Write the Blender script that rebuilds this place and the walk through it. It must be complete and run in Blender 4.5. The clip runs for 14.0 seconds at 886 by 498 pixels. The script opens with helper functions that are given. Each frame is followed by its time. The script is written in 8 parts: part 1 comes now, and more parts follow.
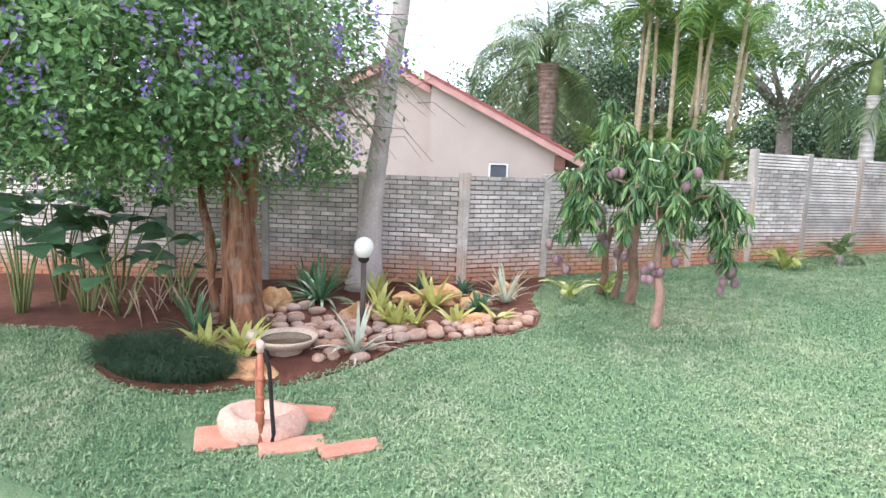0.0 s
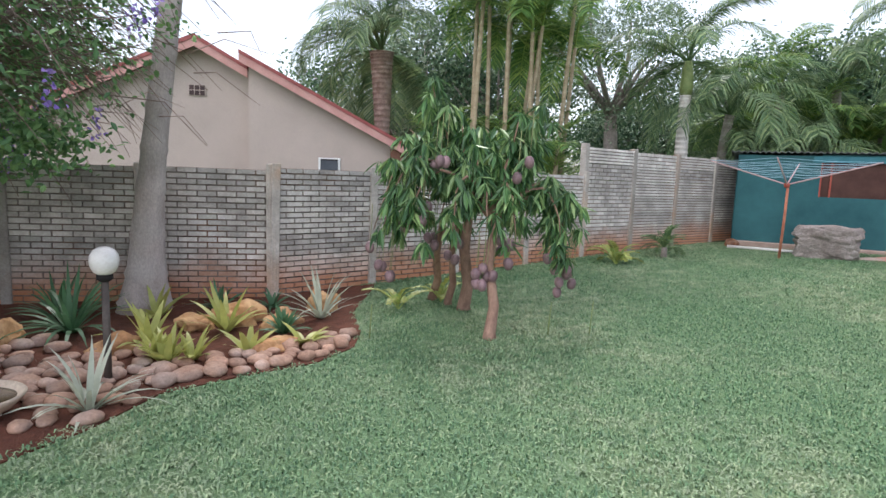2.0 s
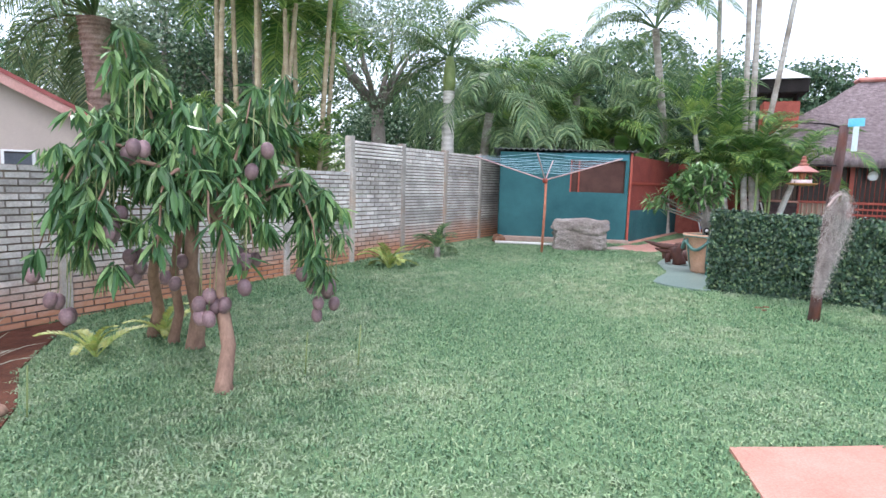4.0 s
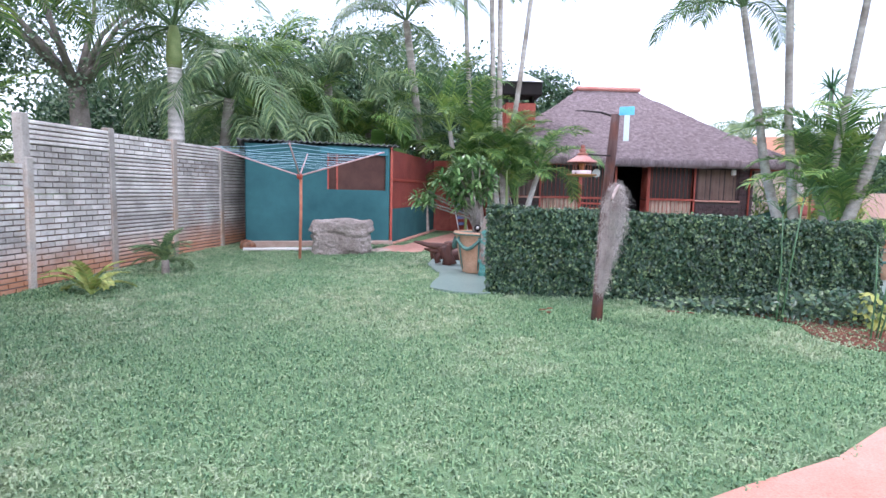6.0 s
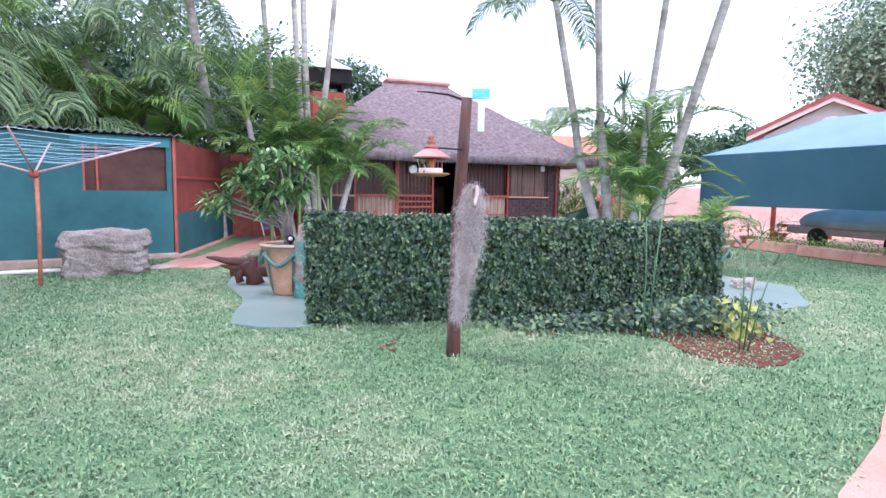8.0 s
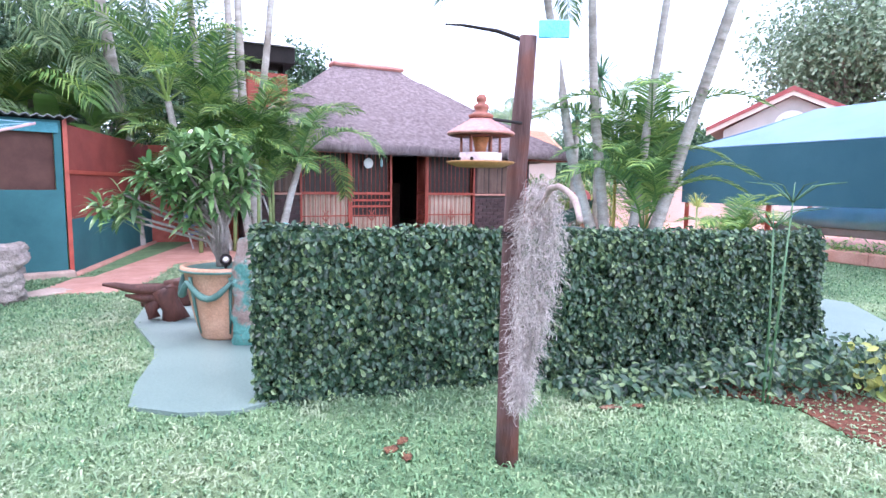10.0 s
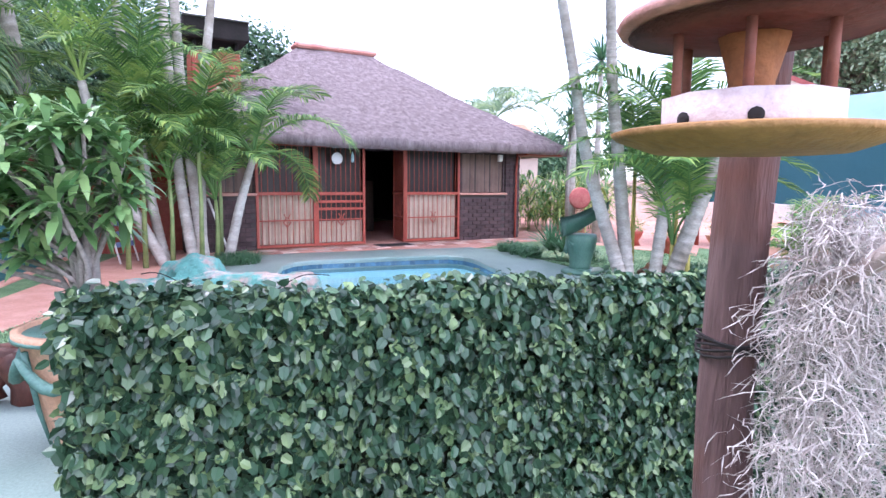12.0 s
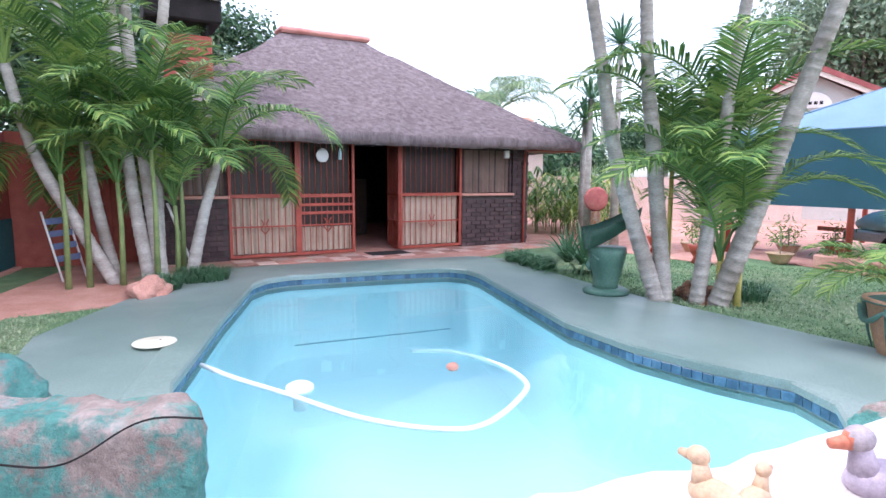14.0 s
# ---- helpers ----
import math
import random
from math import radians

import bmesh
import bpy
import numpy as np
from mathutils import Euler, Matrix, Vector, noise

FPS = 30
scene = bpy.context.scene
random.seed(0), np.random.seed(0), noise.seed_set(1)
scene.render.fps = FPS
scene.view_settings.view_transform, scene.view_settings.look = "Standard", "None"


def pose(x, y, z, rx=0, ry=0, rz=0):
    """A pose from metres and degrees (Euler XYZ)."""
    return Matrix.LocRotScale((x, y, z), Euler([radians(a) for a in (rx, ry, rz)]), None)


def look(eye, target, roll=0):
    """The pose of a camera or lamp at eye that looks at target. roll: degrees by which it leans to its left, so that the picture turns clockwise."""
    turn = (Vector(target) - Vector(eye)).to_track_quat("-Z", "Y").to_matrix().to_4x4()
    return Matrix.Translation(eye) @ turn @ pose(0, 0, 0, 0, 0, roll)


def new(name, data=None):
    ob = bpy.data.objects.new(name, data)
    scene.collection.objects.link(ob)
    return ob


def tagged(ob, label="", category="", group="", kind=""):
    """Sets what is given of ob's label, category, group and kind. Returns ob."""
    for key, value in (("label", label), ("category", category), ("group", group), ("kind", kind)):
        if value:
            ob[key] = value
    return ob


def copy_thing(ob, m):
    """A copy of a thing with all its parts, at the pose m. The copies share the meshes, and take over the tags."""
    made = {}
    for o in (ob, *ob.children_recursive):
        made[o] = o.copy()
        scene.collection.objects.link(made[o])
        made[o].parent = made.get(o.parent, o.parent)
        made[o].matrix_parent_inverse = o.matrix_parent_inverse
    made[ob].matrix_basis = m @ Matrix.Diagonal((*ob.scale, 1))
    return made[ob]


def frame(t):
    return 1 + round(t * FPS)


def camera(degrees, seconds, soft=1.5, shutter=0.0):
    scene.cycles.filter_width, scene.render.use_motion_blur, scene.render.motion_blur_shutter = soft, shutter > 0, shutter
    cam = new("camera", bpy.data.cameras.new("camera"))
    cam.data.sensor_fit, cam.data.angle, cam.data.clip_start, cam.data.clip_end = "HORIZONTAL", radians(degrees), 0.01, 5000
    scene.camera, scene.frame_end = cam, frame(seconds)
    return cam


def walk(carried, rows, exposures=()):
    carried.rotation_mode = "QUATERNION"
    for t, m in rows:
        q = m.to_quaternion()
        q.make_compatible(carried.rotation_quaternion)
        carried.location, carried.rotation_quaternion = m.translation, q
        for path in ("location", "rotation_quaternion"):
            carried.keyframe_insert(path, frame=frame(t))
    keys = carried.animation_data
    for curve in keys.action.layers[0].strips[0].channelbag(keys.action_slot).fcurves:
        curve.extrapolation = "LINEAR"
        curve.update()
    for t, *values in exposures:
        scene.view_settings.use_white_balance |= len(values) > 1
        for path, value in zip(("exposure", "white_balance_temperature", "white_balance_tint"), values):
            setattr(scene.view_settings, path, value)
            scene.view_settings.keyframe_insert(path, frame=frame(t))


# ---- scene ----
cam = camera(74.7, 14.0)
# seconds, eye, target, roll
ROWS = [
    (0, (2.876, -1.392, 1.759), (1.978, 0.375, 1.489), 2.2),
    (0.5, (2.864, -1.08, 1.734), (2.078, 0.739, 1.464), 2.3),
    (1, (2.865, -0.784, 1.704), (2.206, 1.086, 1.444), 2.2),
    (1.5, (2.864, -0.47, 1.681), (2.325, 1.439, 1.425), 2.3),
    (2, (2.876, -0.163, 1.674), (2.445, 1.774, 1.422), 2.2),
    (2.5, (2.914, 0.141, 1.674), (2.595, 2.1, 1.428), 2.2),
    (3, (2.99, 0.428, 1.703), (2.854, 2.407, 1.451), 2.2),
    (3.5, (3.018, 0.759, 1.687), (3.095, 2.743, 1.443), 2.2),
    (4, (3.025, 1.116, 1.64), (3.343, 3.077, 1.412), 1.8),
    (6.5, (3.601, 2.763, 1.57), (4.82, 4.335, 1.366), 1.4),
    (7, (3.775, 3.057, 1.595), (5.112, 4.531, 1.39), 1.3),
    (7.5, (3.981, 3.328, 1.621), (5.438, 4.682, 1.414), 1.1),
    (8, (4.215, 3.649, 1.633), (5.782, 4.875, 1.426), 0.9),
    (10.5, (5.699, 5.512, 1.65), (7.397, 6.546, 1.428), 0.7),
    (11, (6.067, 5.808, 1.665), (7.782, 6.812, 1.438), 0.6),
    (11.5, (6.427, 6.1, 1.676), (8.152, 7.086, 1.448), 0.6),
    (12, (6.779, 6.31, 1.687), (8.514, 7.279, 1.457), 0.5),
    (12.5, (7.171, 6.477, 1.682), (8.904, 7.447, 1.448), 0.5),
    (13, (7.444, 6.679, 1.745), (9.18, 7.642, 1.503), 0.5),
    (13.5, (7.71, 6.839, 1.77), (9.447, 7.798, 1.523), 0.4),
    (14, (7.975, 6.965, 1.79), (9.706, 7.934, 1.54), 0.4),
]
walk(cam, [(t, look(eye, target, roll)) for t, eye, target, roll in ROWS],
     [(0, 1.95, 6400, 17), (0.7, 1.6, 6400, 16), (1.5, 1.18, 6450, 15), (2.5, 1.14, 6450, 15), (3.2, 1.42, 6350, 15), (4, 1.58, 6150, 16), (7, 1.65, 5900, 24), (8.2, 1.82, 5800, 25), (10.5, 2.12, 5700, 25), (12, 2.1, 5700, 25), (14, 1.72, 5900, 20)])

# ---- world, sun, exposure ----
world = bpy.data.worlds.new("overcast_sky")
scene.world = world
world.use_nodes = True
wn, wl = world.node_tree.nodes, world.node_tree.links
sky = wn.new("ShaderNodeTexSky")
sky.sky_type, sky.sun_disc = "NISHITA", False
sky.sun_elevation, sky.sun_rotation = radians(52), radians(200)
sky.air_density, sky.dust_density, sky.ozone_density = 1.0, 1.5, 1.0
pale = wn.new("ShaderNodeHueSaturation")
pale.inputs["Saturation"].default_value = 0.5
wl.new(sky.outputs[0], pale.inputs["Color"])
wl.new(pale.outputs[0], wn["Background"].inputs["Color"])
wn["Background"].inputs["Strength"].default_value = 0.15

sun_data = bpy.data.lights.new("sun", "SUN")
sun_data.energy, sun_data.angle, sun_data.color = 1.2, radians(20), (1.0, 0.97, 0.93)
sun = new("sun", sun_data)
sun.matrix_world = pose(0, 0, 30, 38, 0, 200)

# ---- small helpers ----
rng = random.Random(7)
nrg = np.random.RandomState(11)
TAU = 2 * math.pi


def smooth(a, b, x):
    t = min(1.0, max(0.0, (x - a) / (b - a)))
    return t * t * (3 - 2 * t)


HEDGE_A, HEDGE_B = Vector((7.36, 7.5)), Vector((10.08, 4.78))


def ground_z(x, y):
    """Height of the lawn, which climbs gently to the level pool terrace."""
    x, y = min(13, max(-14, x)), min(20, max(-14, y))
    p = min(0.0267 * x + 0.0119 * y, 0.40)
    s = 0.759 * (x - 7.62) + 0.651 * (y - 7.7)
    l = 0.651 * (x - 7.62) - 0.759 * (y - 7.7)
    w = smooth(-2.2, 0.2, s) * smooth(-3.6, -1.6, l)
    return p * (1 - w) + 0.38 * w


def mesh_of(name, verts, faces, smooth_faces=False):
    me = bpy.data.meshes.new(name)
    me.from_pydata([tuple(v) for v in verts], [], [tuple(f) for f in faces])
    if smooth_faces:
        me.polygons.foreach_set("use_smooth", [True] * len(me.polygons))
    me.update()
    return me


def from_bm(name, bm, smooth_faces=False):
    me = bpy.data.meshes.new(name)
    bm.normal_update()
    bm.to_mesh(me)
    bm.free()
    if smooth_faces:
        me.polygons.foreach_set("use_smooth", [True] * len(me.polygons))
    return me


def part(name, data, material, parent=None, label="", soft=False):
    """One mesh object under a thing; data is a bmesh or a mesh."""
    me = from_bm(name, data, soft) if isinstance(data, bmesh.types.BMesh) else data
    if material and not me.materials:
        me.materials.append(material)
    ob = new(name, me)
    ob.parent = parent
    if label:
        ob["label"] = label
    return ob


def thing(name, m, label, category, group="", kind=""):
    ob = new(name)
    ob.empty_display_size = 0.1
    ob.matrix_world = m
    return tagged(ob, label, category, group, kind)


def at(x, y, dz=0.0, turn=0.0):
    return pose(x, y, ground_z(x, y) + dz, 0, 0, turn)


def add_box(bm, x0, y0, z0, x1, y1, z1, bevel=0.0):
    r = bmesh.ops.create_cube(bm, size=1, matrix=Matrix.LocRotScale(
        ((x0 + x1) / 2, (y0 + y1) / 2, (z0 + z1) / 2), None, (abs(x1 - x0), abs(y1 - y0), abs(z1 - z0))))
    if bevel:
        es = {e for v in r["verts"] for e in v.link_edges}
        bmesh.ops.bevel(bm, geom=list(es), offset=bevel, segments=1, affect="EDGES")
    return bm


def box(x0, y0, z0, x1, y1, z1, bevel=0.0):
    return add_box(bmesh.new(), x0, y0, z0, x1, y1, z1, bevel)


def tube_data(points, radii, sides=8, cap=True):
    """Verts and faces of a tube along points."""
    vs, fs = [], []
    pts = [Vector(p) for p in points]
    side = Vector((1, 0, 0))
    for i, p in enumerate(pts):
        d = (pts[min(i + 1, len(pts) - 1)] - pts[max(i - 1, 0)]).normalized()
        if abs(d.dot(side)) > 0.95:
            side = Vector((0, 1, 0))
        a = (side - d * side.dot(d)).normalized()
        b = d.cross(a)
        side = a
        r = radii[i] if hasattr(radii, "__len__") else radii
        for k in range(sides):
            w = TAU * k / sides
            vs.append(p + (a * math.cos(w) + b * math.sin(w)) * r)
    for i in range(len(pts) - 1):
        for k in range(sides):
            k2 = (k + 1) % sides
            fs.append((i * sides + k, i * sides + k2, (i + 1) * sides + k2, (i + 1) * sides + k))
    if cap:
        fs.append(tuple(range(sides))[::-1])
        fs.append(tuple((len(pts) - 1) * sides + k for k in range(sides)))
    return vs, fs


def tube(name, points, radii, sides=8):
    return mesh_of(name, *tube_data(points, radii, sides), True)


def tubes(name, list_of):
    """Several tubes in one mesh: (points, radii, sides)."""
    vs, fs = [], []
    for points, radii, sides in list_of:
        v, f = tube_data(points, radii, sides)
        n = len(vs)
        vs += v
        fs += [tuple(i + n for i in q) for q in f]
    return mesh_of(name, vs, fs, True)


def lathe(name, profile, sides=24, wobble=0.0):
    """A turned body from (radius, height) pairs, closed at both ends."""
    vs, fs = [], []
    for r, z in profile:
        for k in range(sides):
            w = TAU * k / sides
            q = r * (1 + wobble * noise.noise((math.cos(w) * 1.5, math.sin(w) * 1.5, z * 6)))
            vs.append((q * math.cos(w), q * math.sin(w), z))
    n = len(profile)
    for i in range(n - 1):
        for k in range(sides):
            k2 = (k + 1) % sides
            fs.append((i * sides + k, i * sides + k2, (i + 1) * sides + k2, (i + 1) * sides + k))
    fs.append(tuple(range(sides))[::-1])
    fs.append(tuple((n - 1) * sides + k for k in range(sides)))
    return mesh_of(name, vs, fs, True)


def rock_mesh(name, sx, sy, sz, seed, rough=0.35, sub=3, flat=0.35):
    """A boulder that rests on z = 0."""
    bm = bmesh.new()
    bmesh.ops.create_icosphere(bm, subdivisions=sub, radius=1)
    off = Vector((seed * 3.7, seed * 1.3, seed * 2.1))
    for v in bm.verts:
        n = v.co.normalized()
        k = 1 + rough * noise.noise(n * 1.4 + off) + rough * 0.4 * noise.noise(n * 4 + off)
        q = n * k
        v.co = (q.x * sx, q.y * sy, max(q.z, -flat) * sz)
    low = min(v.co.z for v in bm.verts)
    for v in bm.verts:
        v.co.z -= low
    return from_bm(name, bm, True)


# ---- materials ----
def material(name, build):
    m = bpy.data.materials.new(name)
    m.use_nodes = True
    nt = m.node_tree
    b = nt.nodes["Principled BSDF"]
    build(nt, b)
    return m


def node(nt, kind, **values):
    n = nt.nodes.new(kind)
    for k, v in values.items():
        n.inputs[k.replace("_", " ")].default_value = v
    return n


def position(nt, own=False):
    if own:
        return nt.nodes.new("ShaderNodeTexCoord").outputs["Object"]
    return nt.nodes.new("ShaderNodeNewGeometry").outputs["Position"]


def noise_tex(nt, vec, scale, detail=4.0, rough=0.6, stretch=None):
    if stretch:
        mp = nt.nodes.new("ShaderNodeMapping")
        mp.inputs["Scale"].default_value = stretch
        nt.links.new(vec, mp.inputs["Vector"])
        vec = mp.outputs[0]
    t = node(nt, "ShaderNodeTexNoise", Scale=scale, Detail=detail, Roughness=rough)
    nt.links.new(vec, t.inputs["Vector"])
    return t.outputs["Fac"]


def ramp(nt, fac, stops):
    r = nt.nodes.new("ShaderNodeValToRGB")
    e = r.color_ramp.elements
    while len(e) < len(stops):
        e.new(0.5)
    for el, (p, c) in zip(e, stops):
        el.position, el.color = p, (*c, 1) if len(c) == 3 else c
    nt.links.new(fac, r.inputs[0])
    return r.outputs[0]


def mix(nt, fac, a, b, mode="MIX"):
    m = nt.nodes.new("ShaderNodeMix")
    m.data_type, m.blend_type = "RGBA", mode
    for sock, v in ((m.inputs[0], fac), (m.inputs[6], a), (m.inputs[7], b)):
        if isinstance(v, bpy.types.NodeSocket):
            nt.links.new(v, sock)
        elif isinstance(v, (int, float)):
            sock.default_value = v
        else:
            sock.default_value = (*v, 1)
    return m.outputs[2]


def bump(nt, b, height, strength=0.4, distance=0.01):
    n = node(nt, "ShaderNodeBump", Strength=strength, Distance=distance)
    nt.links.new(height, n.inputs["Height"])
    nt.links.new(n.outputs[0], b.inputs["Normal"])


def vary(nt, colour, by_object=True, amount=0.25):
    """Brightness that differs from piece to piece."""
    if by_object:
        src = nt.nodes.new("ShaderNodeObjectInfo").outputs["Random"]
    else:
        src = nt.nodes.new("ShaderNodeNewGeometry").outputs["Random Per Island"]
    h = nt.nodes.new("ShaderNodeHueSaturation")
    mr = node(nt, "ShaderNodeMapRange", To_Min=1 - amount, To_Max=1 + amount)
    nt.links.new(src, mr.inputs["Value"])
    nt.links.new(mr.outputs[0], h.inputs["Value"])
    nt.links.new(colour, h.inputs["Color"])
    return h.outputs[0]


def surface(name, c1, c2, scale=8.0, rough=0.8, grain=60.0, bump_size=0.006, own=False, island=None, stretch=None, metal=0.0, c3=None, strength=0.5, spec=0.4):
    """Two-scale mottled surface with fine relief."""
    def build(nt, b):
        p = position(nt, own)
        big = noise_tex(nt, p, scale, 5, 0.6, stretch)
        fine = noise_tex(nt, p, grain, 3, 0.7, stretch)
        c = ramp(nt, big, [(0.3, c1), (0.7, c2)])
        if c3:
            c = mix(nt, ramp(nt, noise_tex(nt, p, scale * 0.37, 3, 0.6), [(0.5, (0, 0, 0)), (0.68, (1, 1, 1))]), c, c3)
        c = mix(nt, 0.35, c, ramp(nt, fine, [(0.25, (0.25, 0.25, 0.25)), (0.75, (0.95, 0.95, 0.95))]), "OVERLAY")
        if island is not None:
            c = vary(nt, c, island == "object", 0.25)
        nt.links.new(c, b.inputs["Base Color"])
        b.inputs["Roughness"].default_value = rough
        b.inputs["Metallic"].default_value = metal
        b.inputs["Specular IOR Level"].default_value = spec
        bump(nt, b, fine, strength, bump_size)
    return material(name, build)


def leaf_material(name, c1, c2, c3=None, scale=3.0, rough=0.5, gloss=0.4, through_light=0.25):
    """Leaves: each one its own shade, with some light passing through."""
    def build(nt, b):
        isl = nt.nodes.new("ShaderNodeNewGeometry").outputs["Random Per Island"]
        stops = [(0.0, c1), (0.6, c2)] + ([(1.0, c3)] if c3 else [])
        c = ramp(nt, isl, stops)
        p = position(nt)
        c = mix(nt, 0.5, c, ramp(nt, noise_tex(nt, p, scale, 3), [(0.3, (0.3, 0.3, 0.3)), (0.7, (0.75, 0.75, 0.75))]), "OVERLAY")
        nt.links.new(c, b.inputs["Base Color"])
        b.inputs["Roughness"].default_value = rough
        b.inputs["Specular IOR Level"].default_value = gloss
        if through_light:
            tr = nt.nodes.new("ShaderNodeBsdfTranslucent")
            nt.links.new(c, tr.inputs["Color"])
            ms = nt.nodes.new("ShaderNodeMixShader")
            ms.inputs[0].default_value = through_light
            nt.links.new(b.outputs[0], ms.inputs[1])
            nt.links.new(tr.outputs[0], ms.inputs[2])
            nt.links.new(ms.outputs[0], nt.nodes["Material Output"].inputs["Surface"])
    return material(name, build)


def lawn_build(nt, b):
    p = position(nt)
    big = noise_tex(nt, p, 0.55, 3, 0.6)
    mid = noise_tex(nt, p, 5, 4, 0.65)
    fine = noise_tex(nt, p, 90, 3, 0.7)
    c = ramp(nt, mid, [(0.3, (0.09, 0.18, 0.08)), (0.7, (0.2, 0.32, 0.15))])
    c = mix(nt, ramp(nt, big, [(0.5, (0, 0, 0)), (0.75, (0.6, 0.6, 0.6))]), c, (0.3, 0.31, 0.17))
    c = mix(nt, 0.6, c, ramp(nt, fine, [(0.25, (0.15, 0.15, 0.15)), (0.75, (0.9, 0.9, 0.9))]), "OVERLAY")
    nt.links.new(c, b.inputs["Base Color"])
    b.inputs["Roughness"].default_value = 0.8
    bump(nt, b, fine, 0.8, 0.03)


M_lawn = material("lawn", lawn_build)


def wall_build(nt, b):
    """Grey cast concrete, limewashed in places, splashed with red soil low down."""
    p = position(nt)
    big = noise_tex(nt, p, 2.2, 5, 0.65)
    fine = noise_tex(nt, p, 45, 4, 0.7)
    c = ramp(nt, big, [(0.25, (0.3, 0.27, 0.25)), (0.5, (0.53, 0.49, 0.455)), (0.75, (0.76, 0.725, 0.69))])
    c = vary(nt, c, True, 0.22)
    c = vary(nt, c, False, 0.18)
    c = mix(nt, 0.4, c, ramp(nt, fine, [(0.25, (0.2, 0.2, 0.2)), (0.75, (0.9, 0.9, 0.9))]), "OVERLAY")
    sep = nt.nodes.new("ShaderNodeSeparateXYZ")
    nt.links.new(p, sep.inputs[0])
    lift = nt.nodes.new("ShaderNodeMath")
    lift.operation = "MULTIPLY_ADD"
    lift.inputs[1].default_value = -0.04
    nt.links.new(sep.outputs[0], lift.inputs[0])
    nt.links.new(sep.outputs[2], lift.inputs[2])
    wob = nt.nodes.new("ShaderNodeMath")
    wob.operation = "MULTIPLY_ADD"
    wob.inputs[1].default_value = 0.55
    nt.links.new(noise_tex(nt, p, 1.6, 5, 0.7), wob.inputs[0])
    nt.links.new(lift.outputs[0], wob.inputs[2])
    soil = ramp(nt, wob.outputs[0], [(0.5, (1, 1, 1)), (0.95, (0, 0, 0))])
    c = mix(nt, soil, c, mix(nt, 0.8, c, (0.52, 0.19, 0.07)))
    nt.links.new(c, b.inputs["Base Color"])
    b.inputs["Roughness"].default_value = 0.9
    bump(nt, b, fine, 0.5, 0.008)


M_wall = material("precast_concrete", wall_build)
M_joint = surface("dirty_panel_joint", (0.14, 0.115, 0.1), (0.26, 0.22, 0.195), 3, 0.95, 50, 0.006, c3=(0.2, 0.1, 0.055))
M_post = surface("post_concrete", (0.3, 0.27, 0.24), (0.5, 0.46, 0.42), 3, 0.9, 40, 0.006, island="object", c3=(0.42, 0.28, 0.19))
M_plaster = surface("taupe_plaster", (0.4, 0.335, 0.3), (0.46, 0.385, 0.345), 1.2, 0.9, 120, 0.003)
M_roof_red = surface("red_roof_sheet", (0.22, 0.05, 0.05), (0.32, 0.09, 0.08), 3, 0.6, 60)
M_barge = surface("pink_barge_board", (0.44, 0.22, 0.2), (0.54, 0.31, 0.28), 3, 0.6, 60)
M_teal = surface("teal_shade_net", (0.012, 0.075, 0.085), (0.03, 0.125, 0.135), 1.5, 0.75, 220, 0.003, strength=0.7)
M_rednet = surface("red_shade_net", (0.16, 0.03, 0.024), (0.25, 0.055, 0.04), 2, 0.75, 220, 0.003, strength=0.7)
M_redpaint = surface("red_oxide_paint", (0.26, 0.045, 0.03), (0.36, 0.08, 0.05), 6, 0.5, 90, 0.002)
M_deck = surface("green_deck_paint", (0.14, 0.2, 0.18), (0.2, 0.265, 0.24), 1.1, 0.42, 70, 0.003, c3=(0.25, 0.31, 0.29))
M_brickpath = surface("red_brick_paving", (0.42, 0.2, 0.15), (0.56, 0.31, 0.25), 3, 0.85, 50, 0.006)
M_pink = surface("pink_cement", (0.43, 0.2, 0.15), (0.54, 0.29, 0.23), 2, 0.8, 80, 0.003)
M_darkbrick = surface("dark_face_brick", (0.045, 0.028, 0.03), (0.095, 0.06, 0.06), 7, 0.8, 80, 0.004, island="object")
M_thatch = surface("thatch", (0.16, 0.12, 0.125), (0.39, 0.31, 0.315), 9, 0.95, 60, 0.06, stretch=(1, 1, 0.3), c3=(0.25, 0.195, 0.2), strength=1.0)
# near-black: own colour of black parts, and painted gloom of the hut's inside
M_dark = surface("black_and_unlit_interior", (0.012, 0.01, 0.01), (0.025, 0.02, 0.02), 3, 0.9, 40)
M_pool = surface("pale_blue_pool_plaster", (0.6, 0.82, 0.87), (0.68, 0.88, 0.91), 0.8, 0.6, 40, 0.003)
M_tileblue = surface("blue_pool_tile", (0.035, 0.09, 0.15), (0.08, 0.17, 0.25), 12, 0.25, 60, 0.002, island="object")
M_soil = surface("red_soil", (0.09, 0.03, 0.018), (0.17, 0.062, 0.035), 6, 0.95, 50, 0.03, strength=0.9)
M_hedgeleaf = leaf_material("creeping_fig_leaf", (0.013, 0.042, 0.022), (0.042, 0.102, 0.055), (0.19, 0.275, 0.12), 3.5, 0.4, 0.6, 0.15)
# inner shade of the hedge as a near-black green
M_hedgecore = surface("hedge_inner_shade", (0.012, 0.02, 0.01), (0.03, 0.035, 0.018), 9, 0.95, 60)


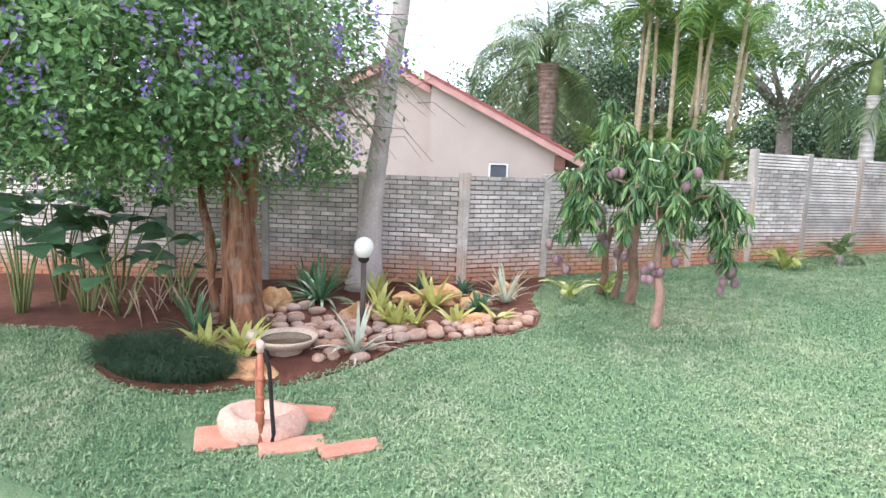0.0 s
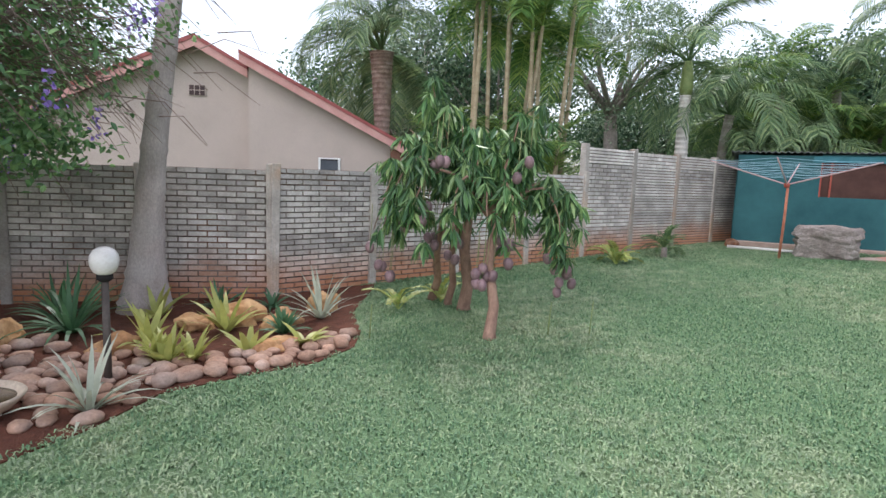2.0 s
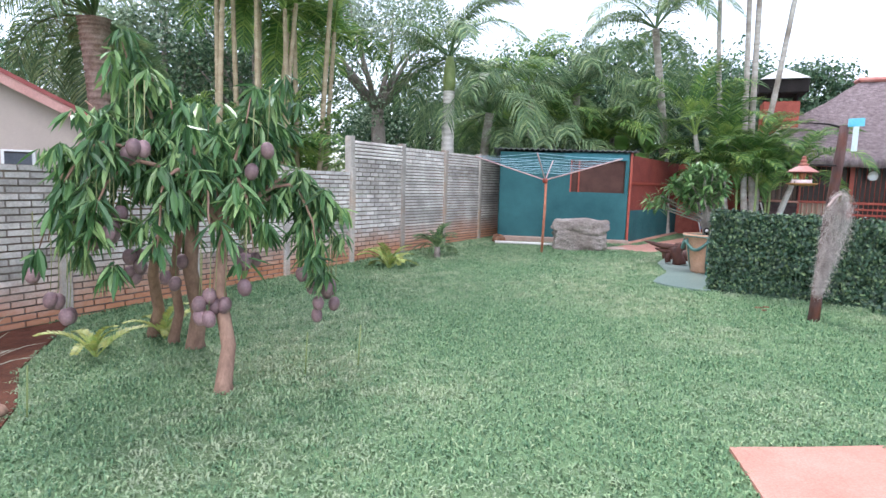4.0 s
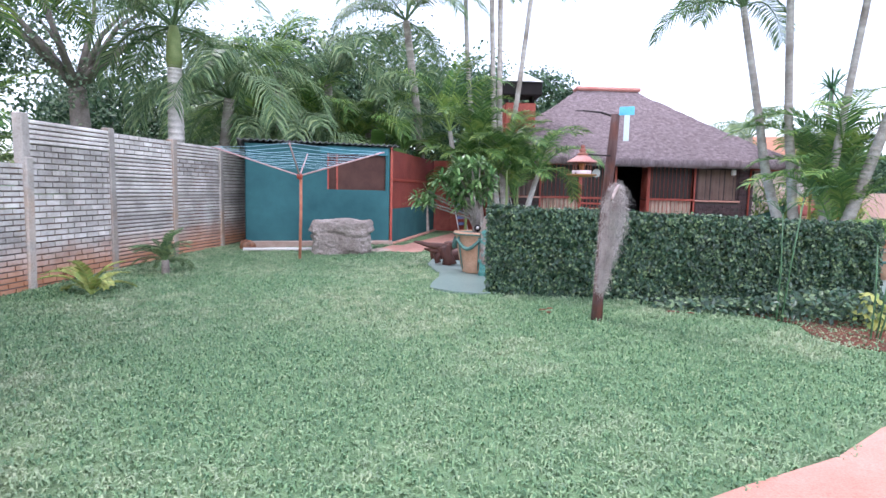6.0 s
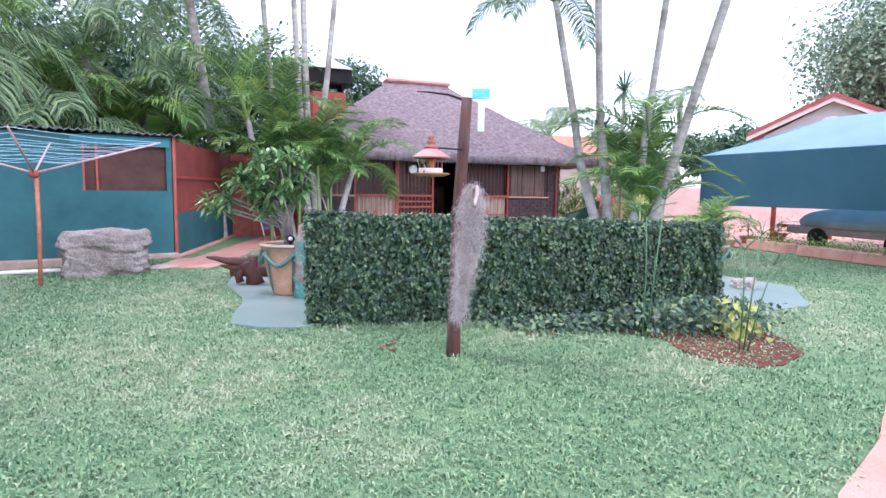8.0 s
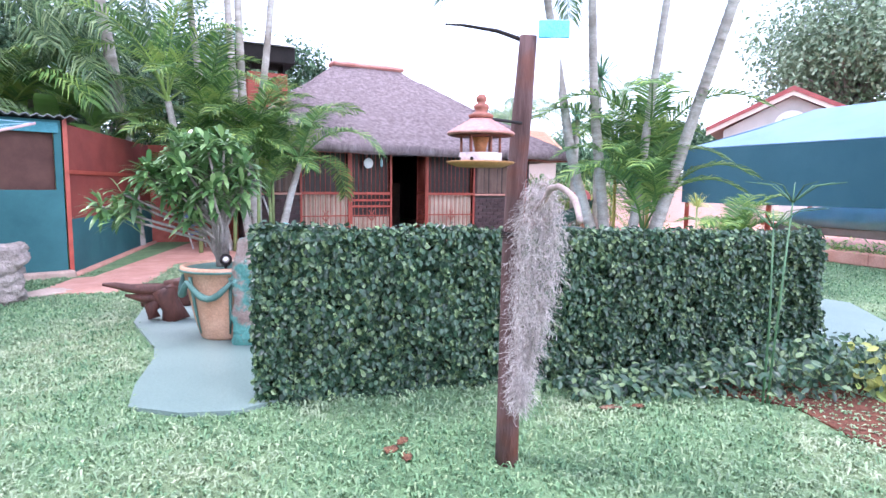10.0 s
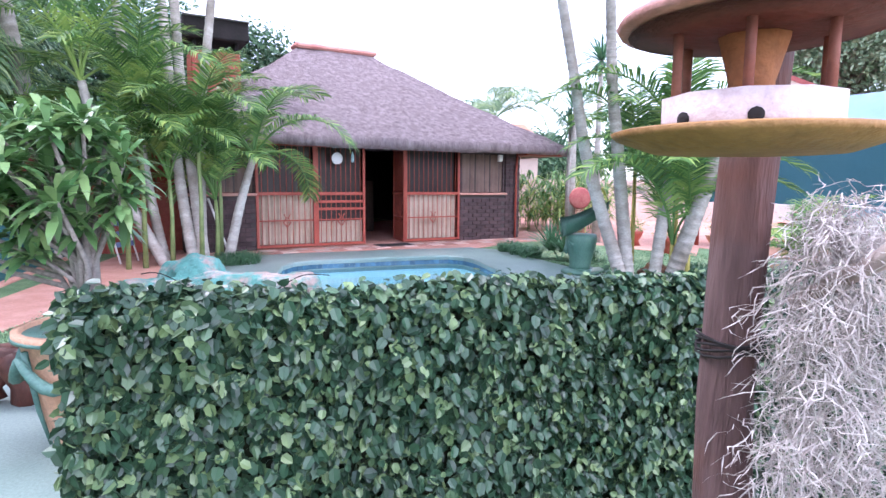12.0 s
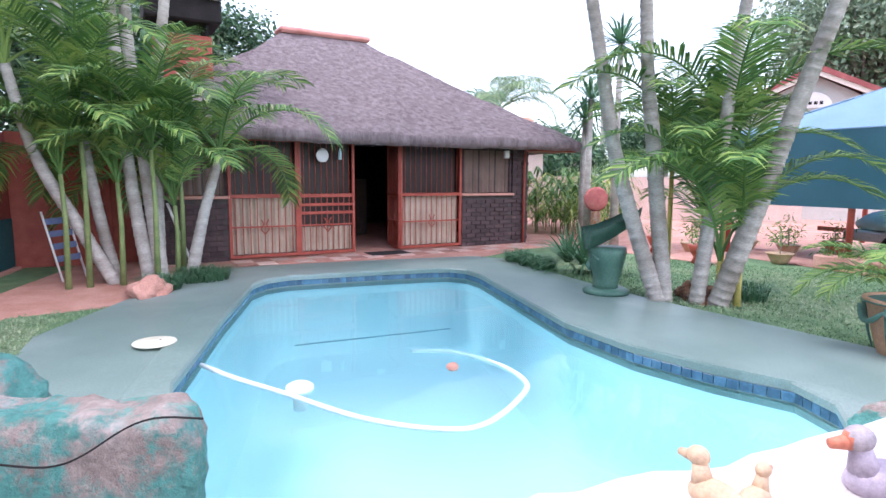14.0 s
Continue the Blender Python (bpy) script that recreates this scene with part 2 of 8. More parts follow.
def water_build(nt, b):
    nt.nodes.remove(b)
    tr = nt.nodes.new("ShaderNodeBsdfTransparent")
    tr.inputs["Color"].default_value = (0.8, 0.965, 0.985, 1)
    gl = nt.nodes.new("ShaderNodeBsdfGlossy")
    gl.inputs["Roughness"].default_value = 0.02
    fr = node(nt, "ShaderNodeFresnel", IOR=1.33)
    ms = nt.nodes.new("ShaderNodeMixShader")
    h = noise_tex(nt, position(nt), 2.2, 2, 0.5)
    bp = node(nt, "ShaderNodeBump", Strength=0.06, Distance=0.05)
    nt.links.new(h, bp.inputs["Height"])
    for s in (fr.inputs["Normal"], gl.inputs["Normal"]):
        nt.links.new(bp.outputs[0], s)
    nt.links.new(fr.outputs[0], ms.inputs[0])
    nt.links.new(tr.outputs[0], ms.inputs[1])
    nt.links.new(gl.outputs[0], ms.inputs[2])
    nt.links.new(ms.outputs[0], nt.nodes["Material Output"].inputs["Surface"])


M_water = material("pool_water", water_build)

# ---- ground ----
POOL = [(8.982, 8.518), (9.604, 9.393), (10.293, 10.332), (10.841, 10.789), (11.772, 11.572), (12.72, 12.307), (13.095, 12.603), (13.459, 12.734), (13.808, 12.654), (14.7, 11.933), (15.34, 11.357), (15.56, 11.1), (15.556, 10.804), (15.345, 10.491), (14.375, 9.571), (13.288, 8.558), (12.798, 7.85), (12.566, 7.232), (12.456, 6.717), (12.145, 6.487), (11.681, 6.443), (11.131, 6.537)]
DECK_Z = 0.40


def inside(poly, x, y):
    r = False
    for (x0, y0), (x1, y1) in zip(poly, poly[1:] + poly[:1]):
        if (y0 > y) != (y1 > y) and x < (x1 - x0) * (y - y0) / (y1 - y0) + x0:
            r = not r
    return r


def edge_distance(poly, x, y):
    best = 99.0
    p = Vector((x, y))
    for a, b in zip(poly, poly[1:] + poly[:1]):
        a, b = Vector(a), Vector(b)
        t = max(0, min(1, (p - a).dot(b - a) / (b - a).length_squared))
        best = min(best, (a + (b - a) * t - p).length)
    return best


def build_ground():
    def axis(lo, hi, a, b):
        s = list(np.arange(a, b + 0.01, 0.3))
        far, d, p = [], 0.6, b
        while p < hi:
            p += d
            d *= 1.45
            far.append(p)
        near, d, p = [], 0.6, a
        while p > lo:
            p -= d
            d *= 1.45
            near.append(p)
        return near[::-1] + s + far
    xs, ys = axis(-900, 900, -6, 21), axis(-900, 900, -4, 19)
    vs = []
    for y in ys:
        for x in xs:
            z = ground_z(x, y)
            if 8 < x < 17 and 4.5 < y < 14 and (inside(POOL, x, y) or edge_distance(POOL, x, y) < 0.46):
                z = -1.7
            vs.append((x, y, z))
    n = len(xs)
    fs = [(j * n + i, j * n + i + 1, (j + 1) * n + i + 1, (j + 1) * n + i) for j in range(len(ys) - 1) for i in range(n - 1)]
    tagged(part("ground", mesh_of("ground", vs, fs, True), M_lawn), "mown green lawn sloping up to the pool terrace", "lawn", kind="structure")


build_ground()


def slab(name, poly, thick, mat, label, category, z=None, lift=0.03, holes=(), parent=None):
    """A flat slab over a polygon, with real edges; follows the ground when z is None."""
    bm = bmesh.new()
    loops = []
    for lp in (poly, *holes):
        v = [bm.verts.new((x, y, (ground_z(x, y) + lift) if z is None else z)) for x, y in lp]
        loops.append(v)
        for a, b in zip(v, v[1:] + v[:1]):
            bm.edges.new((a, b))
    bmesh.ops.triangle_fill(bm, edges=list(bm.edges), use_beauty=True, normal=(0, 0, 1))
    for f in bm.faces:
        if f.normal.z < 0:
            f.normal_flip()
    for v in loops:
        low = [bm.verts.new((p.co.x, p.co.y, p.co.z - thick)) for p in v]
        for i in range(len(v)):
            j = (i + 1) % len(v)
            bm.faces.new((v[i], low[i], low[j], v[j]))
    ob = part(name, bm, mat, parent)
    return tagged(ob, label, category, kind="structure")


# ---- boundary wall ----
def panel_mesh(kind, length, height=0.3, deep=0.05):
    """A cast panel with moulded brick courses, or with horizontal ribs."""
    bm = bmesh.new()
    add_box(bm, 0, -deep / 2, 0, length, deep / 2, height - 0.006)
    bm.faces.ensure_lookup_table()
    for f in bm.faces:
        f.material_index = 1
    if kind == "brick":
        rows, h = 4, height / 4
        for r in range(rows):
            x = -0.11 if r % 2 else 0.0
            while x < length - 0.02:
                a, b = max(x + 0.009, 0.0), min(x + 0.219, length)
                if b - a > 0.03:
                    q = 0.017 + 0.006 * rng.random()
                    add_box(bm, a, -deep / 2 - q, r * h + 0.009, b, -deep / 2 + 0.002, (r + 1) * h - 0.01)
                x += 0.228
    else:
        rows = 5
        h = height / rows
        for r in range(rows):
            q = 0.02 + 0.012 * rng.random()
            add_box(bm, 0, -deep / 2 - q, r * h + 0.009, length, -deep / 2 + 0.002, (r + 1) * h - 0.009, 0.006)
    return from_bm("panel", bm)


def post_mesh(height):
    bm = bmesh.new()
    add_box(bm, -0.06, -0.075, -0.15, 0.06, 0.06, height, 0.012)
    return from_bm("post", bm)


def wall_run(name, posts, top, low_count, kinds, label):
    """Posts at points, with stacked panels between; top gives the z of the wall's top at each post."""
    w = thing(name, Matrix.Identity(4), label, "garden wall", kind="structure")
    meshes = {}
    for i, (x, y) in enumerate(posts):
        g = ground_z(x, y)
        j = min(i, len(posts) - 2)
        d = Vector(posts[j + 1]) - Vector(posts[j])
        ang = math.degrees(math.atan2(d.y, d.x))
        p = part("post", post_mesh(top[i] - g + 0.03 + 0.03 * rng.random()), M_post, w)
        p.matrix_basis = pose(x, y, g, rng.uniform(-0.5, 0.5), rng.uniform(-0.7, 0.7), ang)
        if i == len(posts) - 1:
            break
        L = d.length - 0.1
        z0 = min(g, ground_z(*posts[i + 1])) - 0.04
        count = low_count
        h = (min(top[i], top[i + 1]) - z0) / count
        for k in range(count):
            kind = kinds(i, k, count)
            key = (kind, round(L, 1), round(h, 2))
            if key not in meshes:
                meshes[key] = panel_mesh(kind, L, h)
                meshes[key].materials.append(M_wall)
                meshes[key].materials.append(M_joint)
            q = part("panel", meshes[key], None, w)
            q.matrix_basis = pose(x + d.x / d.length * 0.05, y + d.y / d.length * 0.05, z0 + k * h, rng.uniform(-0.4, 0.4), 0, ang)
    return w


P3, H1 = Vector((-0.8, 6.45)), Vector((3.02, 11.23))
dl = Vector((-0.921, -0.39))
left_posts = [tuple(P3 + dl * 1.5 * k) for k in range(7, -1, -1)]
mid_posts = [tuple(P3), (0.08, 7.64), (1.06, 8.82), (2.06, 10.02), tuple(H1)]
high_posts = [tuple(H1), (4.0, 12.39), (5.0, 13.54), (6.03, 14.66), (7.02, 15.78), (8.0, 16.9), (9.0, 18.0), (10, 19.1)]
wall_run("wall_west", left_posts, [1.68 - 0.02 * (7 - k) for k in range(8)], 6, lambda i, k, n: "brick", "grey precast concrete garden wall with brick pattern and red soil stains")
wall_run("wall_north", mid_posts, [1.69, 1.71, 1.74, 1.77, 1.8], 6, lambda i, k, n: "brick", "weathered precast concrete panel wall splashed with red soil")
wall_run("wall_east", high_posts, [2.34, 2.31, 2.29, 2.29, 2.29, 2.3, 2.3, 2.3], 7,
         lambda i, k, n: "brick" if i == 0 and k < 6 else ("rib" if (i + k) % 7 else "brick"), "tall precast concrete panel wall with ribbed grey panels")


# ---- neighbour's gabled house ----
def build_gable_house():
    o, e = Vector((-4.15, 11.42)), Vector((-0.6, 12.58))
    u = (e - o).normalized()
    ang = math.degrees(math.atan2(u.y, u.x))
    h = thing("neighbour_house", pose(o.x, o.y, 0, 0, 0, ang), "taupe plastered house with a red sheet roof behind the wall", "house")
    # local x along the gable, y away from the garden; the ridge runs along y
    wx0, wx1 = 0.55, 1.0

    def prism(pts, y0, y1):
        bm = bmesh.new()
        a = [bm.verts.new((x, y0, z)) for x, z in pts]
        b = [bm.verts.new((x, y1, z)) for x, z in pts]
        bm.faces.new(a)
        bm.faces.new(b[::-1])
        for i in range(len(pts)):
            j = (i + 1) % len(pts)
            bm.faces.new((a[i], b[i], b[j], a[j]))
        bmesh.ops.recalc_face_normals(bm, faces=bm.faces)
        return bm
    slope = (4.0 - 2.12) / 3.72
    wall = part("wall", prism([(0.02, -0.3), (3.3, -0.3), (3.3, 2.25), (0.02, 3.9)], 0, 9), M_plaster, h)
    part("wall", prism([(-6.5, -0.3), (0.03, -0.3), (0.03, 3.72), (-1.1, 4.3), (-6.5, 1.8)], 0.35, 9), M_plaster, h)
    for pts, y0 in (([(-0.12, 4.05), (3.95, 1.99), (3.95, 2.06), (-0.12, 4.13)], -0.3), ([(-1.1, 4.36), (0.0, 3.76), (0.0, 3.84), (-1.1, 4.45)], -0.05), ([(-7.2, 1.6), (-1.1, 4.36), (-1.1, 4.45), (-7.2, 1.68)], -0.05)):
        part("roof", prism(pts, y0, 9.2), M_roof_red, h)
        low = [(x, z - 0.17 if i < 2 else z - 0.075) for i, (x, z) in enumerate(pts)]
        part("barge_board", prism(low, y0 + 0.02, y0 + 0.05), M_barge, h)
    win = part("window", box(1.52, -0.03, 1.52, 2.0, 0.05, 1.96, 0.008), surface("white_window_paint", (0.7, 0.7, 0.7), (0.8, 0.8, 0.8)), h)
    part("pane", box(1.57, -0.045, 1.57, 1.95, -0.03, 1.9), surface("dark_glass", (0.05, 0.06, 0.08), (0.09, 0.1, 0.12), 2, 0.1), win)
    part("pane", box(1.57, -0.05, 1.9, 1.95, -0.046, 1.93), M_dark, win)
    vent = part("air_brick", box(-1.33, 0.32, 3.2, -0.97, 0.36, 3.44), M_plaster, h)
    for r in range(2):
        for c in range(3):
            part("vent_block", box(-1.32 + c * 0.115, 0.315, 3.21 + r * 0.115, -1.22 + c * 0.115, 0.322, 3.31 + r * 0.115), M_darkbrick, vent)
    part("eave_trim", box(3.1, -0.2, 1.85, 3.34, 0.3, 2.2), surface("brown_rafter", (0.12, 0.05, 0.03), (0.2, 0.1, 0.07)), h)


build_gable_house()


# ---- shade-net shed ----
def build_shed():
    a, b, c = Vector((6.37, 14.04)), Vector((9.15, 13.3)), Vector((12.2, 16.5))
    u, v = (b - a).normalized(), (c - b).normalized()
    au, av = math.degrees(math.atan2(u.y, u.x)), math.degrees(math.atan2(v.y, v.x))
    s = thing("shade_net_shed", pose(b.x, b.y, 0.38, 0, 0, au), "garden shed clad in teal and red shade net", "shed")
    L = (b - a).length
    part("plinth", box(-L - 0.1, -0.12, -0.25, 0.05, 0.1, 0.1, 0.02), surface("rough_cement", (0.28, 0.2, 0.16), (0.42, 0.32, 0.27), 4), s)
    part("net_wall", box(-L, 0, 0.1, -0.95 - 0.35, 0.03, 2.0), M_teal, s, "teal shade net wall")
    part("net_wall", box(-1.3, 0, 0.1, -0.02, 0.03, 1.14), M_teal, s)
    part("net_wall", box(-1.3, 0, 1.95, -0.02, 0.03, 2.02), M_teal, s)
    part("net_wall", box(-0.1, 0, 1.14, -0.02, 0.03, 1.95), M_teal, s)
    part("window_net", box(-1.3, 0.06, 1.14, -0.1, 0.08, 1.95), surface("brown_mesh", (0.05, 0.022, 0.018), (0.09, 0.045, 0.035), 3, 0.9, 200), s, "brown mesh window")
    for x in (-1.3, -1.12):
        part("mullion", box(x, 0.0, 1.14, x + 0.03, 0.06, 1.95), M_redpaint, s)
    part("shelf", box(-1.3, 0.07, 1.62, -0.1, 0.09, 1.66), M_redpaint, s)
    part("header_net", box(-1.45, -0.02, 1.86, -0.05, 0.0, 1.99), surface("blue_net", (0.03, 0.15, 0.18), (0.06, 0.2, 0.24)), s)
    rel = av - au
    side = part("side_frame", box(0, 0, 0.02, 0.05, 0.05, 2.05), M_redpaint, s)
    W = (c - b).length
    m = pose(0, 0, 0, 0, 0, rel)
    q = part("side_net", box(0.02, -0.02, 0.75, W, 0.01, 1.98), M_rednet, s, "dark red shade net")
    q.matrix_basis = m
    q = part("side_net", box(0.03, -0.035, 0.06, W, 0.0, 0.76), M_teal, s, "teal shade net skirt")
    q.matrix_basis = m
    q = part("side_rail", box(0.0, -0.05, 1.35, W, -0.02, 1.4), M_redpaint, s)
    q.matrix_basis = m
    q = part("side_plinth", box(0.0, -0.12, -0.2, W, 0.05, 0.06, 0.02), M_brickpath, s)
    q.matrix_basis = m
    # sloping sheet roof with real corrugation
    vs, fs = [], []
    n = 90
    for i in range(n):
        x = -L - 0.15 + (L + 0.3) * i / (n - 1)
        z = 2.02 + 0.02 * math.sin(i * 1.9)
        vs += [(x, -0.12, z + 0.05), (x, 4, z - 0.1), (x, -0.12, z + 0.035), (x, 4, z - 0.115)]
    for i in range(n - 1):
        k = i * 4
        fs += [(k, k + 1, k + 5, k + 4), (k + 2, k + 6, k + 7, k + 3), (k, k + 4, k + 6, k + 2), (k + 1, k + 3, k + 7, k + 5)]
    part("roof", mesh_of("roof", vs, fs), surface("roof_sheet", (0.08, 0.09, 0.09), (0.16, 0.17, 0.17), 3, 0.5), s, "thin corrugated sheet roof")
    part("back_wall", box(-L, 3.9, -0.2, 0.6, 3.95, 1.95), M_teal, s)
    part("left_wall", box(-L, 0, -0.2, -L + 0.03, 3.95, 1.95), M_teal, s)
    # red wall that joins the shed to the hut
    w = thing("wall_red", pose(c.x, c.y, 0.38, 0, 0, -31), "deep red painted wall with a door at the end of the path", "wall", kind="structure")
    part("leaf", box(0.0, 0.05, -0.1, 1.75, 0.2, 2.0), M_redpaint, w)
    part("red_door", box(0.5, -0.0, 0.0, 1.3, 0.05, 1.9, 0.01), M_redpaint, w)


build_shed()


# ---- thatched hut ----
HU, HV = Vector((0.856, -0.516, 0)), Vector((0.516, 0.856, 0))
HUT = Matrix(((HU.x, HV.x, 0, 14.4), (HU.y, HV.y, 0, 14.5), (0, 0, 1, 0.40), (0, 0, 0, 1)))


def rounded_ring(x0, x1, y0, y1, r, n=128):
    """Points round a rectangle with rounded corners."""
    r = min(r, (x1 - x0) / 2 - 1e-3, (y1 - y0) / 2 - 1e-3)
    out = []
    segs = [((x0 + r, y0), (x1 - r, y0)), None, ((x1, y0 + r), (x1, y1 - r)), None, ((x1 - r, y1), (x0 + r, y1)), None, ((x0, y1 - r), (x0, y0 + r)), None]
    cs = [(x1 - r, y0 + r, -90), (x1 - r, y1 - r, 0), (x0 + r, y1 - r, 90), (x0 + r, y0 + r, 180)]
    per = n // 4
    for q in range(4):
        a, b = segs[q * 2]
        for k in range(per - 8):
            t = k / (per - 8)
            out.append((a[0] + (b[0] - a[0]) * t, a[1] + (b[1] - a[1]) * t))
        cx, cy, w0 = cs[q]
        for k in range(8):
            w = radians(w0 + 90 * k / 8)
            out.append((cx + r * math.cos(w), cy + r * math.sin(w)))
    return out


ROOF_LOW, ROOF_HIGH = (-1.9, 7.3, -0.6, 9.3), (2.05, 4.1, 4.25, 4.5)


def roof_ring(s):
    a = [ROOF_HIGH[i] + (ROOF_LOW[i] - ROOF_HIGH[i]) * s for i in range(4)]
    z = 4.7 - 2.62 * s ** 0.93
    return rounded_ring(a[0], a[1], a[2], a[3], 0.06 + 0.5 * s), z


def build_hut():
    hut = thing("thatched_hut", HUT, "dark brick garden hut under a thick grey thatched hip roof", "hut")
    vs, fs = [], []
    rings = 40
    n = 0
    for k in range(rings):
        pts, z = roof_ring(k / (rings - 1))
        n = len(pts)
        for x, y in pts:
            w = noise.noise((x * 1.3, y * 1.3, z * 1.3)) * 0.05 + noise.noise((x * 6, y * 6, z * 5)) * 0.028
            vs.append((x, y, z + w))
    for drop, inset in ((-0.1, 0.0), (-0.2, 0.06), (-0.2, 0.7)):
        a = (ROOF_LOW[0] + inset, ROOF_LOW[1] - inset, ROOF_LOW[2] + inset, ROOF_LOW[3] - inset)
        for x, y in rounded_ring(a[0], a[1], a[2], a[3], 0.56):
            vs.append((x, y, 2.08 + drop + inset * 0.45 + noise.noise((x * 5, y * 5, 3)) * 0.035))
    for k in range(rings + 2):
        for i in range(n):
            j = (i + 1) % n
            fs.append((k * n + i, (k + 1) * n + i, (k + 1) * n + j, k * n + j))
    roof = part("thatch_roof", mesh_of("thatch_roof", vs, fs, True), M_thatch, hut, "thick weathered grey thatch")
    # loose straw ends over the slopes and along the eave
    sv, sf = [], []
    for i in range(26000):
        s = rng.random() ** 0.5 if i > 5000 else 1.0
        pts, z = roof_ring(s)
        q = rng.random() * n
        a, b = pts[int(q) % n], pts[(int(q) + 1) % n]
        t = q - int(q)
        x, y = a[0] + (b[0] - a[0]) * t, a[1] + (b[1] - a[1]) * t
        if y > 4.6:
            continue
        z += noise.noise((x * 1.3, y * 1.3, z * 1.3)) * 0.05
        cx, cy = x - 3.07, y - 4.37
        m = math.hypot(cx, cy) + 1e-6
        dx, dy, dz = cx / m, cy / m, -0.72
        if s >= 1.0:
            z -= rng.random() * 0.18
            dx, dy, dz = dx * 0.35, dy * 0.35, -1
        ln = rng.uniform(0.08, 0.2) if s < 1 else rng.uniform(0.04, 0.1)
        jx, jy = rng.uniform(-0.25, 0.25), rng.uniform(-0.25, 0.25)
        w = 0.006
        k = len(sv)
        up = 0.035 if s < 1 else 0.0
        sv += [(x - w * dy, y + w * dx, z + 0.01), (x + w * dy, y - w * dx, z + 0.01), (x + (dx + jx) * ln, y + (dy + jy) * ln, z + dz * ln + up)]
        sf.append((k, k + 1, k + 2))
    st = part("straw", mesh_of("straw", sv, sf), M_thatch, hut)
    st["kind"] = "stuff"
    cap = bmesh.new()
    add_box(cap, 1.95, 4.1, 4.66, 4.2, 4.65, 4.8, 0.05)
    part("ridge_cap", cap, surface("pink_ridge_cement", (0.5, 0.2, 0.17), (0.62, 0.3, 0.25), 3), hut, "pink cement ridge cap")
    # shell behind the front; the unlit inside is put into near-black colour
    part("floor_slab", box(-1.3, -0.75, -0.2, 6.1, 8.5, 0.0), M_brickpath, hut)
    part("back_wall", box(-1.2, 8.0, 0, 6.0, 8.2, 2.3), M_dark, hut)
    part("side_wall", box(-1.2, 0.2, 0, -1.0, 8.0, 2.3), M_darkbrick, hut)
    part("side_wall", box(5.8, 0.2, 0, 6.0, 8.0, 2.3), M_darkbrick, hut)
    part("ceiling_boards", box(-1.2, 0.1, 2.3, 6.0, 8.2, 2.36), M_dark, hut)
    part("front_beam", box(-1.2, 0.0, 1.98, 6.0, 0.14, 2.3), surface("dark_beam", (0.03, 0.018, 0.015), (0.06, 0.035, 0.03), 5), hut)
    return hut


hut = build_hut()

# ---- pool ----
DECK = [(7.62, 7.69), (7.37, 7.75), (7.17, 7.98), (7.07, 8.3), (7.29, 8.61), (7.67, 9.03), (7.83, 9.28), (8.19, 10.18), (8.75, 10.9), (9.8, 11.476), (10.48, 12.376), (12.303, 13.429), (12.75, 13.7), (13.943, 14.037), (15.584, 12.697), (17.036, 11.432), (17.001, 10.796), (15.106, 8.461), (14.391, 7.187), (13.766, 6.052), (13.2, 4.7), (11.8, 4.35), (10.75, 4.85), (10.55, 5.3), (9.1, 6.7)]
slab("pool_deck", DECK, 0.2, M_deck, "green painted cement pool surround", "pool deck", z=DECK_Z, holes=(POOL,))


